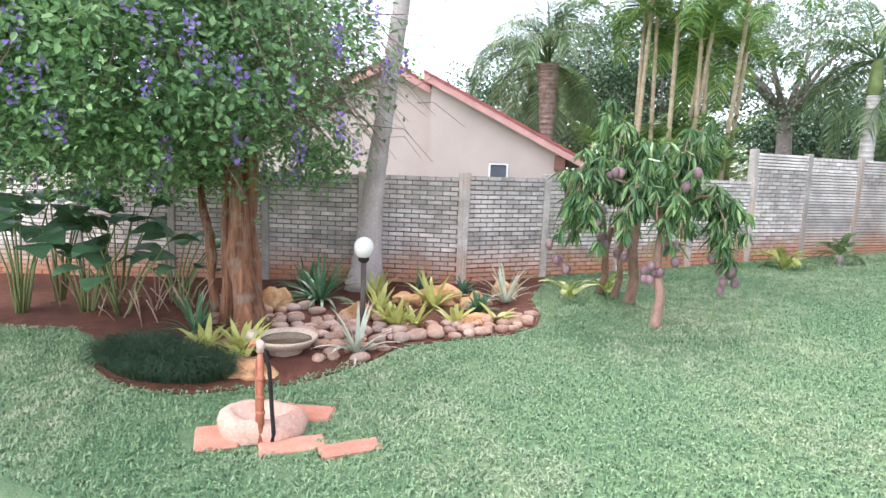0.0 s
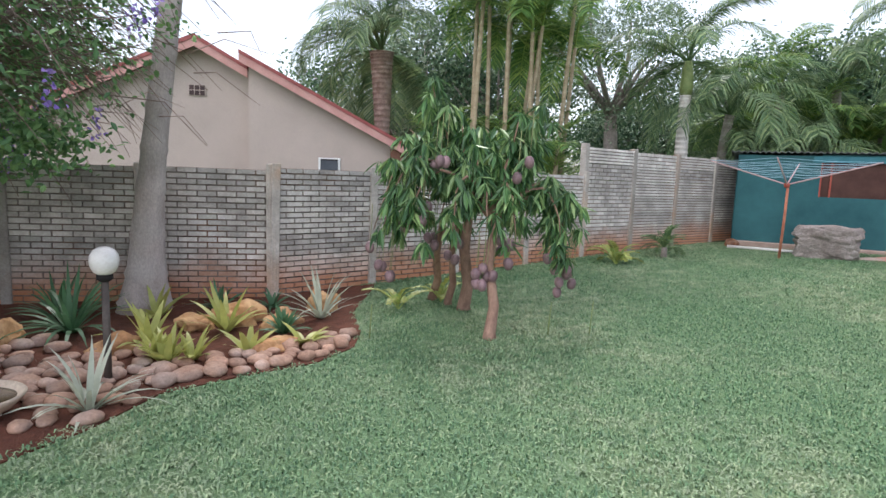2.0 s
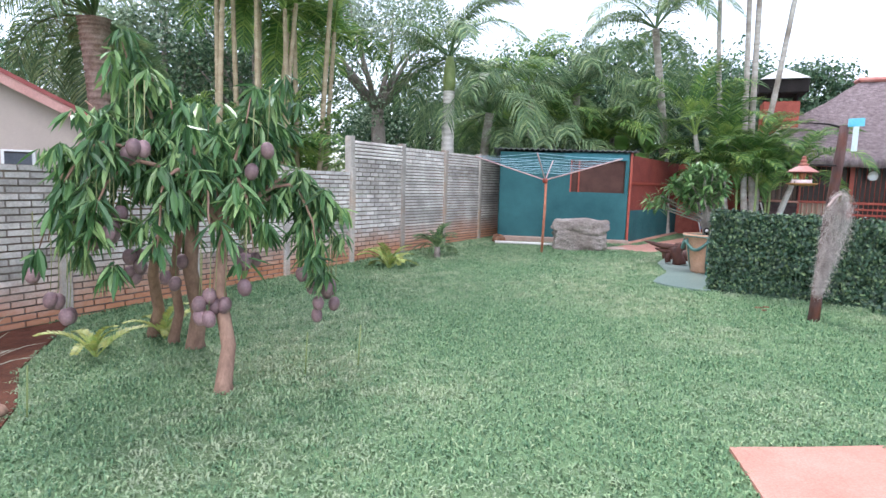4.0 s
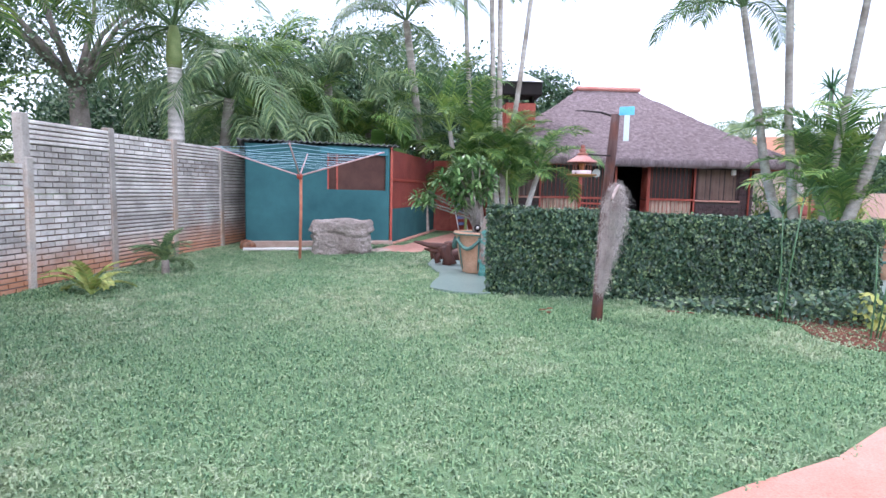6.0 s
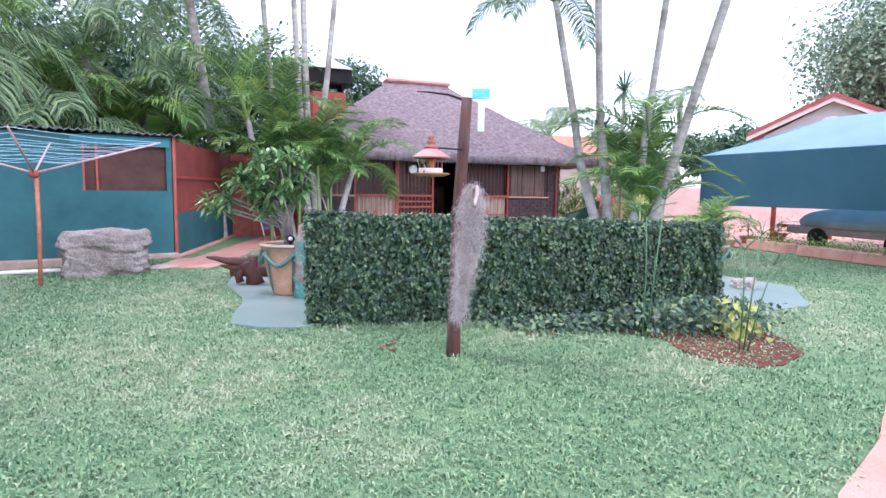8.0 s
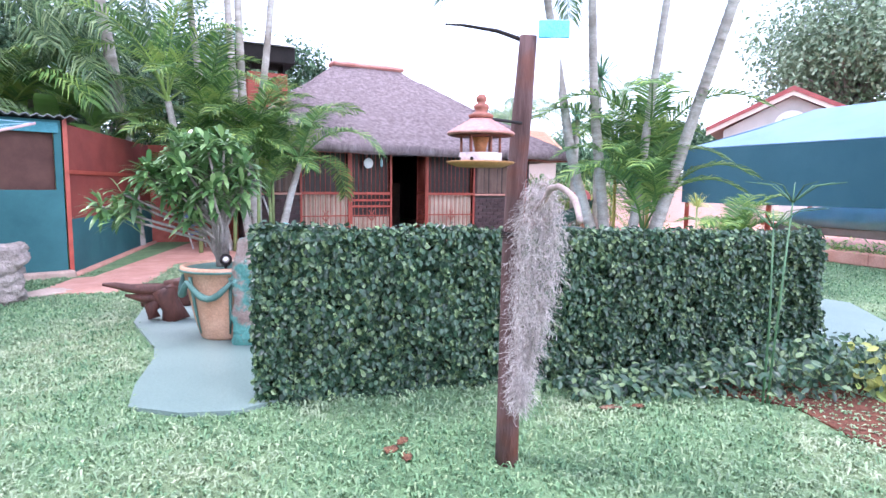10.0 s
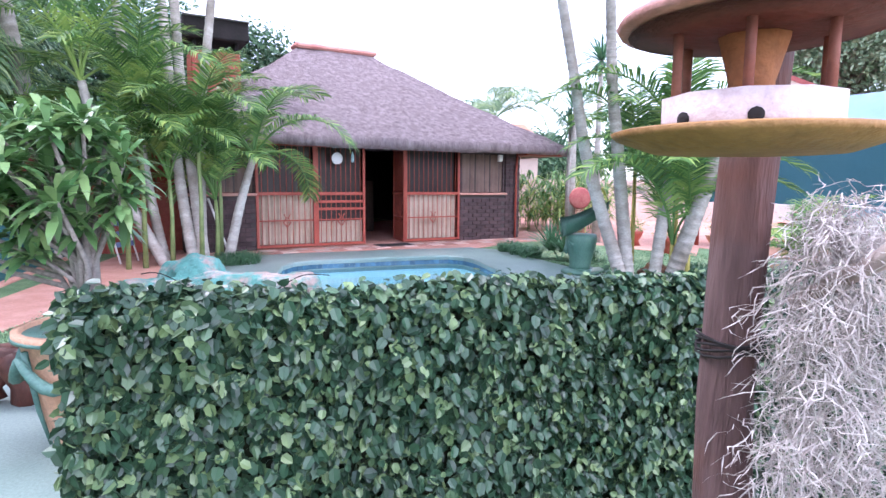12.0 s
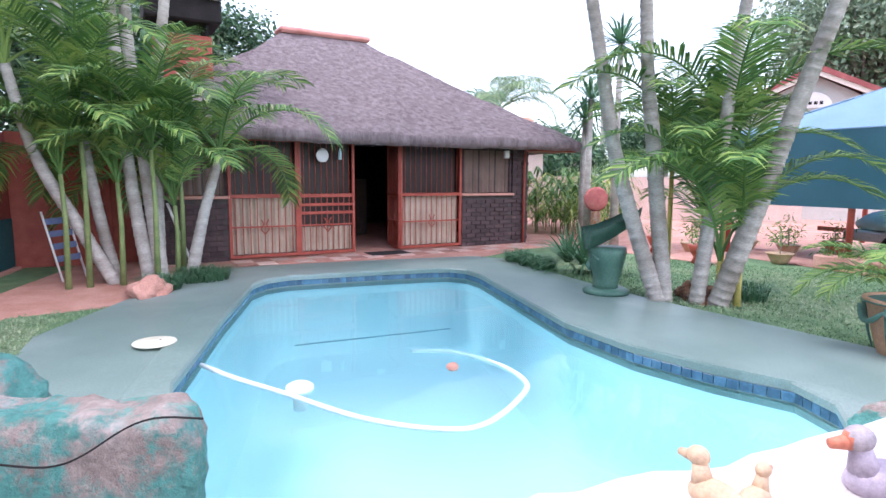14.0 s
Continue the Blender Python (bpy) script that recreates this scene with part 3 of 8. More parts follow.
def build_pool():
    n = len(POOL)
    cen = Vector((sum(p[0] for p in POOL) / n, sum(p[1] for p in POOL) / n))

    def ring(inset, z):
        out = []
        for p in POOL:
            d = cen - Vector(p)
            q = Vector(p) + d.normalized() * inset
            out.append((q.x, q.y, z))
        return out
    shell = thing("pool_shell", Matrix.Identity(4), "pale blue plastered swimming pool", "pool", kind="structure")
    vs, fs = [], []
    levels = [ring(-0.01, DECK_Z - 0.03), ring(0.0, 0.1), ring(0.02, -0.45), ring(0.1, -0.62), ring(0.3, -0.72)]
    for r in levels:
        vs += r
    for k in range(len(levels) - 1):
        for i in range(n):
            j = (i + 1) % n
            fs.append((k * n + i, k * n + j, (k + 1) * n + j, (k + 1) * n + i))
    part("basin", mesh_of("basin", vs, fs, True), M_pool, shell)
    part("basin_floor", box(9.0, 6.6, -1.05, 15.6, 12.7, -0.7), M_pool, shell)
    # coping ring, slightly raised and overhanging
    bm = bmesh.new()
    prof = [(-0.3, DECK_Z + 0.004), (-0.28, DECK_Z + 0.02), (0.02, DECK_Z + 0.022), (0.04, DECK_Z + 0.005), (0.03, DECK_Z - 0.05), (-0.1, DECK_Z - 0.05)]
    grid = [[bm.verts.new(q) for q in ring(i, z)] for i, z in prof]
    for a, b in zip(grid, grid[1:]):
        for i in range(n):
            j = (i + 1) % n
            bm.faces.new((a[i], a[j], b[j], b[i]))
    bmesh.ops.recalc_face_normals(bm, faces=bm.faces)
    part("coping", bm, M_deck, shell, "green painted cement coping")
    # mosaic band at the water line
    peri = []
    for a, b in zip(POOL, POOL[1:] + POOL[:1]):
        a, b = Vector(a), Vector(b)
        m = max(1, round((b - a).length / 0.085))
        for i in range(m):
            peri.append((a + (b - a) * i / m, a + (b - a) * (i + 1) / m))
    tile = from_bm("tile", box(-0.07, 0, -0.035, 0.07, 0.012, 0.035, 0.003))
    tile.materials.append(M_tileblue)
    for a, b in peri[3:]:
        for row in range(1):
            mid = (a + b) / 2
            d = b - a
            q = part("tile", tile, None, shell)
            q.matrix_basis = pose(mid.x, mid.y, DECK_Z - 0.09 - row * 0.075, 0, 0, math.degrees(math.atan2(d.y, d.x)) + 180)
            q.scale = (d.length / 0.147, 1, 1)
    water = slab("water", [tuple(p) for p in POOL], 0.01, M_water, "clear light blue pool water with faint ripples", "water", z=DECK_Z - 0.14)
    return shell


build_pool()

# ---- paving ----
slab("pavement_brick", [(8.25, 12.35), (8.9, 11.75), (9.6, 12.2), (10.7, 13.35), (11.6, 12.95), (12.3, 13.4), (12.75, 13.72), (13.67, 13.64), (15.4, 12.47), (17.0, 11.32), (17.6, 11.2), (19.3, 11.0), (19.6, 11.4), (14.5, 14.9),
                        (13.3, 16.4), (12.4, 16.6), (9.2, 13.2)], 0.1, M_brickpath, "reddish brick paving along the shed to the hut", "paving", z=0.395)
PINK = [(5.16, 3.95), (5.67, 3.88), (6.06, 3.84), (6.75, 3.74), (7.36, 3.77), (8.16, 3.64), (8.85, 3.62), (9.6, 3.5), (9.6, 0.9), (5.0, 1.4), (4.9, 3.2), (5.02, 3.54)]
slab("pavement_pink", PINK, 0.08, M_pink, "pink cement path crossing the lawn", "path", lift=0.02)
slab("pavement_carport", [(18.2, 7.4), (19.7, 7.5), (18.9, 6.4), (18.0, 4.5), (18.5, -6), (32, -6), (32, 18), (20.8, 13.5), (19.7, 11.2), (19.0, 9.2)], 0.08, M_brickpath, "pale brick yard under the shade net", "paving", z=0.39)

# ---- hedge ----
def leaf_cloud(name, places, normals, size, mat, parent, droop=0.5, shape="heart", spread=0.5, label=""):
    """Many separate leaves in one mesh. places, normals: arrays of n x 3; size: (low, high)."""
    n = len(places)
    P = np.array(places, float)
    N = np.array(normals, float)
    N += nrg.normal(0, spread, N.shape)
    N /= np.linalg.norm(N, axis=1)[:, None] + 1e-9
    down = np.tile([0, 0, -1.0], (n, 1)) * droop + nrg.normal(0, 0.6, (n, 3)) * (1.1 - droop)
    T = down - N * (down * N).sum(1)[:, None]
    T /= np.linalg.norm(T, axis=1)[:, None] + 1e-9
    S = np.cross(N, T)
    s = nrg.uniform(size[0], size[1], n)[:, None]
    shapes = {"heart": [(0, 0), (0.12, 0.42), (0.45, 0.44), (1.0, 0.0), (0.45, -0.44), (0.12, -0.42)],
              "round": [(0, 0), (0.2, 0.34), (0.68, 0.33), (1.0, 0.0), (0.68, -0.33), (0.2, -0.34)],
              "lance": [(0, 0), (0.3, 0.09), (0.65, 0.085), (1.0, 0.0), (0.65, -0.085), (0.3, -0.09)],
              "oval": [(0, 0), (0.3, 0.26), (0.7, 0.24), (1.0, 0.0), (0.7, -0.24), (0.3, -0.26)]}[shape]
    k = len(shapes)
    V = np.zeros((n, k, 3))
    for i, (a, b) in enumerate(shapes):
        fold = abs(b) * 0.22 - a * a * 0.15
        V[:, i] = P + T * s * a + S * s * b + N * s * fold
    idx = np.arange(n)[:, None] * k
    F = np.concatenate([idx + np.array([[0, 1, 2, 3]]), idx + np.array([[0, 3, 4, 5]])])
    me = bpy.data.meshes.new(name)
    me.from_pydata(V.reshape(-1, 3).tolist(), [], F.tolist())
    me.update()
    return part(name, me, mat, parent, label)


def build_hedge():
    a, b = Vector((7.53, 7.78)), Vector((10.66, 5.06))
    L = (b - a).length
    ang = math.degrees(math.atan2((b - a).y, (b - a).x))
    h = thing("hedge", pose(a.x, a.y, 0.35, 0, 0, ang), "dense clipped hedge of dark creeping fig leaves", "hedge")
    def thick_at(x):
        return 0.09 + 0.07 * smooth(1.3, 2.6, x)
    thick = 0.3

    def top_z(x):
        return 1.015 - 0.02 * x + 0.03 * noise.noise((x * 2.3, 1, 0))
    bm = bmesh.new()
    nx, rows = 44, []
    prof = [(0.06, -0.1), (0.03, 0.3), (0.04, 0.7), (0.05, 0.92), (0.3, 0.99), (0.6, 1.0), (0.85, 0.97), (0.95, 0.9), (1.0, -0.1)]
    for i in range(nx + 1):
        x = 0.04 + (L - 0.08) * i / nx
        rows.append([bm.verts.new((x, (y if y < 0.2 else y * thick_at(x)) + 0.03 * noise.noise((x * 3, z * 3, 2)), min(z * top_z(x) / 1.06, z + 0.1))) for y, z in prof])
    for p, q in zip(rows, rows[1:]):
        for i in range(len(prof) - 1):
            bm.faces.new((p[i], q[i], q[i + 1], p[i + 1]))
    bm.faces.new(rows[0][::-1])
    bm.faces.new(rows[-1])
    bmesh.ops.recalc_face_normals(bm, faces=bm.faces)
    # solid core whose colour paints the shade in gaps between leaves
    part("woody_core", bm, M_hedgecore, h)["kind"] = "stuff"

    def scatter(n, side):
        pl, no = [], []
        for _ in range(n):
            x = rng.uniform(-0.02, L + 0.02)
            t = top_z(x)
            d = rng.random() ** 1.5 * 0.05
            bulge = 0.045 * noise.noise((x * 2.1, rng.random() * 0.3, side * 3.0))
            if side == 0:
                z = rng.uniform(0.0, t)
                bulge = 0.07 * noise.noise((x * 2.4, z * 2.4, 5)) + 0.075 * noise.noise((x * 8, z * 8, 5)) + 0.03 * noise.noise((x * 17, z * 17, 9)) + 0.06 * max(0, 0.25 - z)
                pl.append((x, 0.0 + d - max(bulge, -0.02) - 0.03, z)), no.append((0, -1, 0.25))
            elif side == 1:
                pl.append((x, rng.uniform(0.0, thick_at(x)), t - d + 0.01 + 0.05 * rng.random() ** 3)), no.append((0, -0.25, 1))
            elif side == 2:
                pl.append((x, thick_at(x) - d, rng.uniform(0.0, t))), no.append((0, 1, 0.2))
            else:
                e = side == 3
                pl.append((0.01 + d if e else L - 0.01 - d, rng.uniform(0, thick_at(L * (side - 3))), rng.uniform(0, t))), no.append((-1 if e else 1, 0, 0.2))
        return pl, no
    for n, side in ((34000, 0), (11000, 1), (3500, 2), (2400, 3), (2400, 4)):
        leaf_cloud("leaves", *scatter(n, side), (0.022, 0.046), M_hedgeleaf, h, 0.6, "round", 0.75)["kind"] = "stuff"
    # larger leaves hanging proud of the face
    one = []
    for k in range(4):
        ob = leaf_cloud("leaf", [(0, 0, 0)], [(0, -1, 0.4)], (0.036, 0.05), M_hedgeleaf, h, 0.9, "round", 0.25)
        one.append(ob.data)
        ob.matrix_basis = pose(rng.uniform(0.2, L - 0.2), -0.045, rng.uniform(0.2, 1.0))
    for k in range(260):
        x, z = rng.uniform(0.05, L * 0.75), rng.uniform(0.3, 1.02)
        ob = part("leaf", one[k % 4], None, h)
        ob.matrix_basis = pose(x, -0.04 - 0.05 * noise.noise((x * 2.4, z * 2.4, 5)), z, rng.uniform(-20, 25), rng.uniform(-40, 40), rng.uniform(-25, 25))


build_hedge()

# ---- plant materials ----
M_bark_red = surface("reddish_bark", (0.09, 0.038, 0.022), (0.42, 0.2, 0.11), 15, 0.95, 45, 0.05, stretch=(1, 1, 0.1), c3=(0.28, 0.2, 0.15), strength=1.0)
M_bark_grey = surface("grey_bark", (0.2, 0.17, 0.15), (0.36, 0.32, 0.29), 5, 0.95, 40, 0.015, strength=0.9)
M_palm_grey = surface("grey_palm_trunk", (0.3, 0.27, 0.24), (0.46, 0.43, 0.39), 4, 0.9, 30, 0.01, stretch=(1, 1, 2.5), c3=(0.22, 0.19, 0.16))
M_twig = surface("dry_twigs", (0.19, 0.13, 0.11), (0.34, 0.25, 0.22), 9, 0.95, 60)
M_duranta = leaf_material("small_green_leaf", (0.084, 0.182, 0.0788), (0.168, 0.308, 0.122), (0.28, 0.448, 0.175), 1.4)
M_flower = leaf_material("purple_flower", (0.22, 0.13, 0.5), (0.42, 0.28, 0.72), None, 3, 0.6, 0.2)
M_mango = leaf_material("mango_leaf", (0.045, 0.115, 0.05), (0.11, 0.235, 0.085), (0.33, 0.47, 0.19), 2.0, 0.35, 0.5)
M_frond = leaf_material("palm_leaflet", (0.065, 0.15, 0.045), (0.16, 0.3, 0.08), (0.37, 0.48, 0.13), 1.2, 0.42, 0.5, 0.35)
M_frond_grey = leaf_material("grey_palm_leaflet", (0.08, 0.155, 0.075), (0.17, 0.27, 0.125), (0.33, 0.42, 0.19), 1.2, 0.45, 0.5, 0.32)
M_frond_dry = leaf_material("dry_palm_leaflet", (0.22, 0.15, 0.08), (0.34, 0.25, 0.13), None, 1.2, 0.7, 0.2)
M_tree = leaf_material("dark_tree_leaf", (0.032, 0.08, 0.045), (0.085, 0.165, 0.085), (0.18, 0.28, 0.14), 0.7)
M_tree_light = leaf_material("light_tree_leaf", (0.126, 0.196, 0.122), (0.224, 0.308, 0.193), (0.336, 0.406, 0.28), 0.7)
M_brom = leaf_material("yellow_bromeliad", (0.28, 0.31, 0.07), (0.46, 0.48, 0.15), (0.26, 0.38, 0.1), 5, 0.45)
M_strap = leaf_material("dark_strap_leaf", (0.049, 0.126, 0.07), (0.098, 0.21, 0.105), None, 4, 0.4)
M_stripe = leaf_material("striped_leaf", (0.3, 0.36, 0.27), (0.5, 0.54, 0.43), (0.2, 0.3, 0.17), 5, 0.5)
M_mondo = leaf_material("dark_mondo_grass", (0.02, 0.05, 0.028), (0.045, 0.09, 0.045), None, 3, 0.5)
M_petiole = surface("green_stalk", (0.14, 0.2, 0.07), (0.25, 0.3, 0.12), 6, 0.6)


# ---- plant builders ----
def ribbons(strips):
    """Verts and faces of flat strips: each a list of (point, side vector, half width)."""
    vs, fs = [], []
    for st in strips:
        k = len(vs)
        for p, s, w in st[:-1]:
            vs += [p - s * w, p + s * w]
        vs.append(st[-1][0])
        n = len(st) - 1
        for i in range(n - 1):
            fs.append((k + 2 * i, k + 2 * i + 1, k + 2 * i + 3, k + 2 * i + 2))
        fs.append((k + 2 * n - 2, k + 2 * n - 1, k + 2 * n))
    return vs, fs


def frond_mesh(name, length, leaf, rise, droop, pairs=34, width=0.018, hang=0.35, seed=1, mat=None, bare=0.18):
    """One feather frond along +x from the origin; rise: first slope in degrees; droop: total bend in degrees."""
    r = random.Random(seed)
    n = 14
    pts, p = [Vector((0, 0, 0))], Vector((0, 0, 0))
    for i in range(n):
        a = radians(rise - droop * ((i + 0.5) / n) ** 1.4)
        p = p + Vector((math.cos(a), 0, math.sin(a))) * length / n
        pts.append(p)
    strips = []
    for i in range(pairs):
        t = bare + (1 - bare) * (i + 0.5) / pairs
        q = t * n
        k = min(n - 1, int(q))
        pos = pts[k].lerp(pts[k + 1], q - k)
        d = (pts[k + 1] - pts[k]).normalized()
        up = Vector((-d.z, 0, d.x))
        ln = leaf * (0.35 + 0.65 * math.sin(math.pi * min(1, 0.12 + t * 0.85)) ** 0.7) * r.uniform(0.88, 1.08)
        for sgn in (-1, 1):
            fw = 0.55 + 0.35 * t + r.uniform(-0.1, 0.1)
            v = (Vector((0, sgn, 0)) + d * fw + up * (0.35 + r.uniform(-0.12, 0.12))).normalized()
            m1 = pos + v * ln * 0.5 - Vector((0, 0, 1)) * hang * ln * 0.12
            tip = pos + v * ln * 0.9 - Vector((0, 0, 1)) * hang * ln * r.uniform(0.5, 0.8)
            s = d.cross(v).cross(v).normalized()
            strips.append([(pos, s, width * 0.5), (m1, s, width), (tip, s, 0)])
    vs, fs = ribbons(strips)
    tv, tf = tube_data(pts, [0.018 * length / 2 * (1 - i / (n + 1)) + 0.003 for i in range(n + 1)], 5)
    k = len(vs)
    vs += tv
    fs += [tuple(i + k for i in f) for f in tf]
    me = mesh_of(name, vs, fs)
    me.materials.append(mat)
    return me


FRONDS = {}


def frond_set(key, **kw):
    if key not in FRONDS:
        FRONDS[key] = [frond_mesh("frond", seed=s + 1, rise=kw["rise"] + dr, droop=kw["droop"] + dd, **{k: v for k, v in kw.items() if k not in ("rise", "droop")})
                       for s, (dr, dd) in enumerate(((0, 0), (12, 15), (-14, 12), (6, -18)))]
    return FRONDS[key]


def ringed_trunk(points, radii, spacing=0.11, sides=12):
    """A palm stem with leaf-scar rings in its outline."""
    pts = [Vector(p) for p in points]
    out, rad = [], []
    for i in range(len(pts) - 1):
        d = (pts[i + 1] - pts[i]).length
        m = max(2, int(d / spacing))
        for k in range(m):
            for f, g in ((0.0, 1.0), (0.72, 0.96), (0.86, 1.07)):
                t = (k + f) / m
                # smooth bend through the points
                a = pts[max(i - 1, 0)]
                e = pts[min(i + 2, len(pts) - 1)]
                t2, t3 = t * t, t * t * t
                q = 0.5 * ((2 * pts[i]) + (pts[i + 1] - a) * t + (2 * a - 5 * pts[i] + 4 * pts[i + 1] - e) * t2 + (3 * pts[i] - a - 3 * pts[i + 1] + e) * t3)
                out.append(q)
                rad.append((radii[i] + (radii[i + 1] - radii[i]) * t) * g)
    out.append(pts[-1])
    rad.append(radii[-1])
    return tube("trunk", out, rad, sides)


def crown_on(tree, top, meshes, count, tilt=(-25, 55), spin=None, scale=(0.85, 1.1), name="frond"):
    """Fronds as parts round a point; tilt: how far each is turned down from its own rise."""
    for i in range(count):
        f = part(name, meshes[i % len(meshes)], None, tree)
        az = (spin or 0) + i * 137.5 + rng.uniform(-15, 15)
        t = tilt[0] + (tilt[1] - tilt[0]) * ((i * 0.618) % 1)
        k = rng.uniform(*scale)
        f.matrix_basis = pose(top[0], top[1], top[2], 0, 0, az) @ pose(0, 0, 0, 0, t, 0) @ Matrix.Diagonal((k, k, k, 1))


def palm(label, trunk, radii, meshes, count, tilt, mat=None, shaft=None, name="palm_tree", group="", rings=True):
    t = thing(name, Matrix.Translation(trunk[0]), label, "palm", group)
    rel = [Vector(p) - Vector(trunk[0]) for p in trunk]
    part("trunk", ringed_trunk(rel, radii) if rings else ringed_trunk(rel, radii, 0.4, 18), mat or M_palm_grey, t)
    if shaft:
        top = rel[-1]
        part("crownshaft", tube("crownshaft", [top - Vector((0, 0, 0.05)), top + Vector((0, 0, shaft * 0.2)), top + Vector((0, 0, shaft * 0.7)), top + Vector((0, 0, shaft))], [radii[-1] * 1.02, radii[-1] * 1.2, radii[-1], radii[-1] * 0.6], 12), M_petiole, t)
        rel[-1] = top + Vector((0, 0, shaft * 0.95))
    crown_on(t, rel[-1], meshes, count, tilt)
    return t


def leafy_tree(label, base, height, crown, leaves, size, mat, trunk_r=0.2, shape="oval", clumps=40, bark=None, name="tree", open_=0.0, group="", droop=0.4, limbs=None, seed=3):
    """A trunk with limbs and a crown of leaf clumps. crown: (centre xyz, radii xyz) in the world."""
    r = random.Random(seed)
    c, rad = Vector(crown[0]), Vector(crown[1])
    b = Vector(base)
    t = thing(name, Matrix.Translation(b), label, "tree", group)
    cl = []
    for _ in range(clumps):
        while True:
            v = Vector((r.uniform(-1, 1), r.uniform(-1, 1), r.uniform(-1, 1)))
            if 0.3 + open_ * 0.3 < v.length < 1:
                break
        cl.append(c - b + Vector((v.x * rad.x, v.y * rad.y, v.z * rad.z)))
    fork = (c - b) * 0.55
    fork.z = max(0.4, (c.z - rad.z * 0.75) - b.z)
    stems = [([Vector((0, 0, -0.1)), fork * 0.5 + Vector((r.uniform(-0.1, 0.1), r.uniform(-0.1, 0.1), 0)), fork], [trunk_r * 1.25, trunk_r, trunk_r * 0.8], 10)]
    for i, q in enumerate(cl[:limbs or max(8, clumps // 3)]):
        mid = fork.lerp(q, 0.5) + Vector((r.uniform(-0.2, 0.2), r.uniform(-0.2, 0.2), 0.15 * (q - fork).length * 0.5))
        stems.append(([fork, mid, q], [trunk_r * 0.45, trunk_r * 0.22, 0.015], 6))
    part("trunk", tubes("trunk", stems[:1]), bark or M_bark_grey, t)
    for st in stems[1:13]:
        part("limb", tubes("limb", [st]), bark or M_bark_grey, t)
    if len(stems) > 13:
        part("twig_mass", tubes("twig_mass", stems[13:]), bark or M_bark_grey, t)["kind"] = "stuff"
    pl, no = [], []
    per = leaves // clumps
    m = min(rad) if min(rad) > 0 else 1
    for q in cl:
        s = r.uniform(0.22, 0.4) * m * (1 - 0.3 * open_)
        for _ in range(per):
            v = Vector((r.gauss(0, 1), r.gauss(0, 1), r.gauss(0, 0.7)))
            n = v.normalized()
            v = n * min(v.length, 1.7) * s
            pl.append(q + v)
            no.append((n.x * 0.6, n.y * 0.6, n.z * 0.6 + 0.7))
    leaf_cloud("crown", pl, no, size, mat, t, droop, shape, 0.5)
    return t


def strap_plant(label, x, y, count, length, width, mat, rise=(25, 85), name="strap_plant", dz=0.0, group="", bend=0.9, r0=0.03, category="plant"):
    """A rosette of arching straps; each leaf is a part."""
    t = thing(name, at(x, y, dz), label, category, group)
    for i in range(count):
        az = i * 137.5 + rng.uniform(-15, 15)
        el = rng.uniform(*rise)
        ln = length * rng.uniform(0.75, 1.1)
        st, p = [], Vector((r0, 0, 0))
        n = 5
        for k in range(n + 1):
            w = width * (0.75, 1.0, 1.0, 0.8, 0.5, 0)[k]
            st.append((p.copy(), Vector((0, 1, 0)), w))
            a = radians(el - bend * 60 * (k / n) ** 1.3 * math.cos(radians(el)) - bend * 18 * k / n)
            p = p + Vector((math.cos(a), 0, math.sin(a))) * ln / n
        vs, fs = ribbons([st])
        # a shallow keel along the middle
        me = mesh_of("leaf", vs, fs)
        o = part("leaf", me, mat, t)
        o.matrix_basis = pose(0, 0, 0, rng.uniform(-12, 12), 0, az)
    return t


def tuft(label, x, y, rx, ry, count, length, mat, name="grass_clump", dz=0.0, width=0.004, category="plant", turn=0):
    """A dense clump of thin blades in one mesh."""
    t = thing(name, at(x, y, dz, turn), label, category)
    strips = []
    for _ in range(count):
        a, q = rng.uniform(0, TAU), math.sqrt(rng.random())
        px, py = rx * q * math.cos(a), ry * q * math.sin(a)
        z = -0.01
        o = Vector((px, py, z))
        az = a + rng.uniform(-0.9, 0.9)
        d = Vector((math.cos(az), math.sin(az), 0))
        s = Vector((-d.y, d.x, 0))
        ln = length * rng.uniform(0.6, 1.15)
        e = rng.uniform(0.2, 0.9)
        strips.append([(o, s, width), (o + d * ln * 0.3 * e + Vector((0, 0, ln * 0.55)), s, width), (o + d * ln * (0.55 + 0.4 * e) + Vector((0, 0, ln * (0.75 - 0.45 * e))), s, 0)])
    o = part("blades", mesh_of("blades", *ribbons(strips)), mat, t)
    o["kind"] = "stuff"
    return t


# ---- planting bed by the wall ----
BED = [(-9.6, 0.0), (-3.92, 1.88), (-3.23, 2.18), (-2.28, 1.93), (-1.93, 1.53), (-1.38, 1.36), (-0.74, 1.46), (-0.4, 1.78), (-0.11, 2.08), (0.05, 2.68), (0.08, 3.3), (0.41, 3.72), (0.85, 4.18), (1.0, 4.68), (0.88, 5.18), (0.5, 5.95), (0.2, 7.6), (-0.85, 6.4), (-11.0, 2.1)]
slab("ground_bed", BED, 0.06, M_soil, "dark red soil of a planting bed", "soil", lift=0.012)

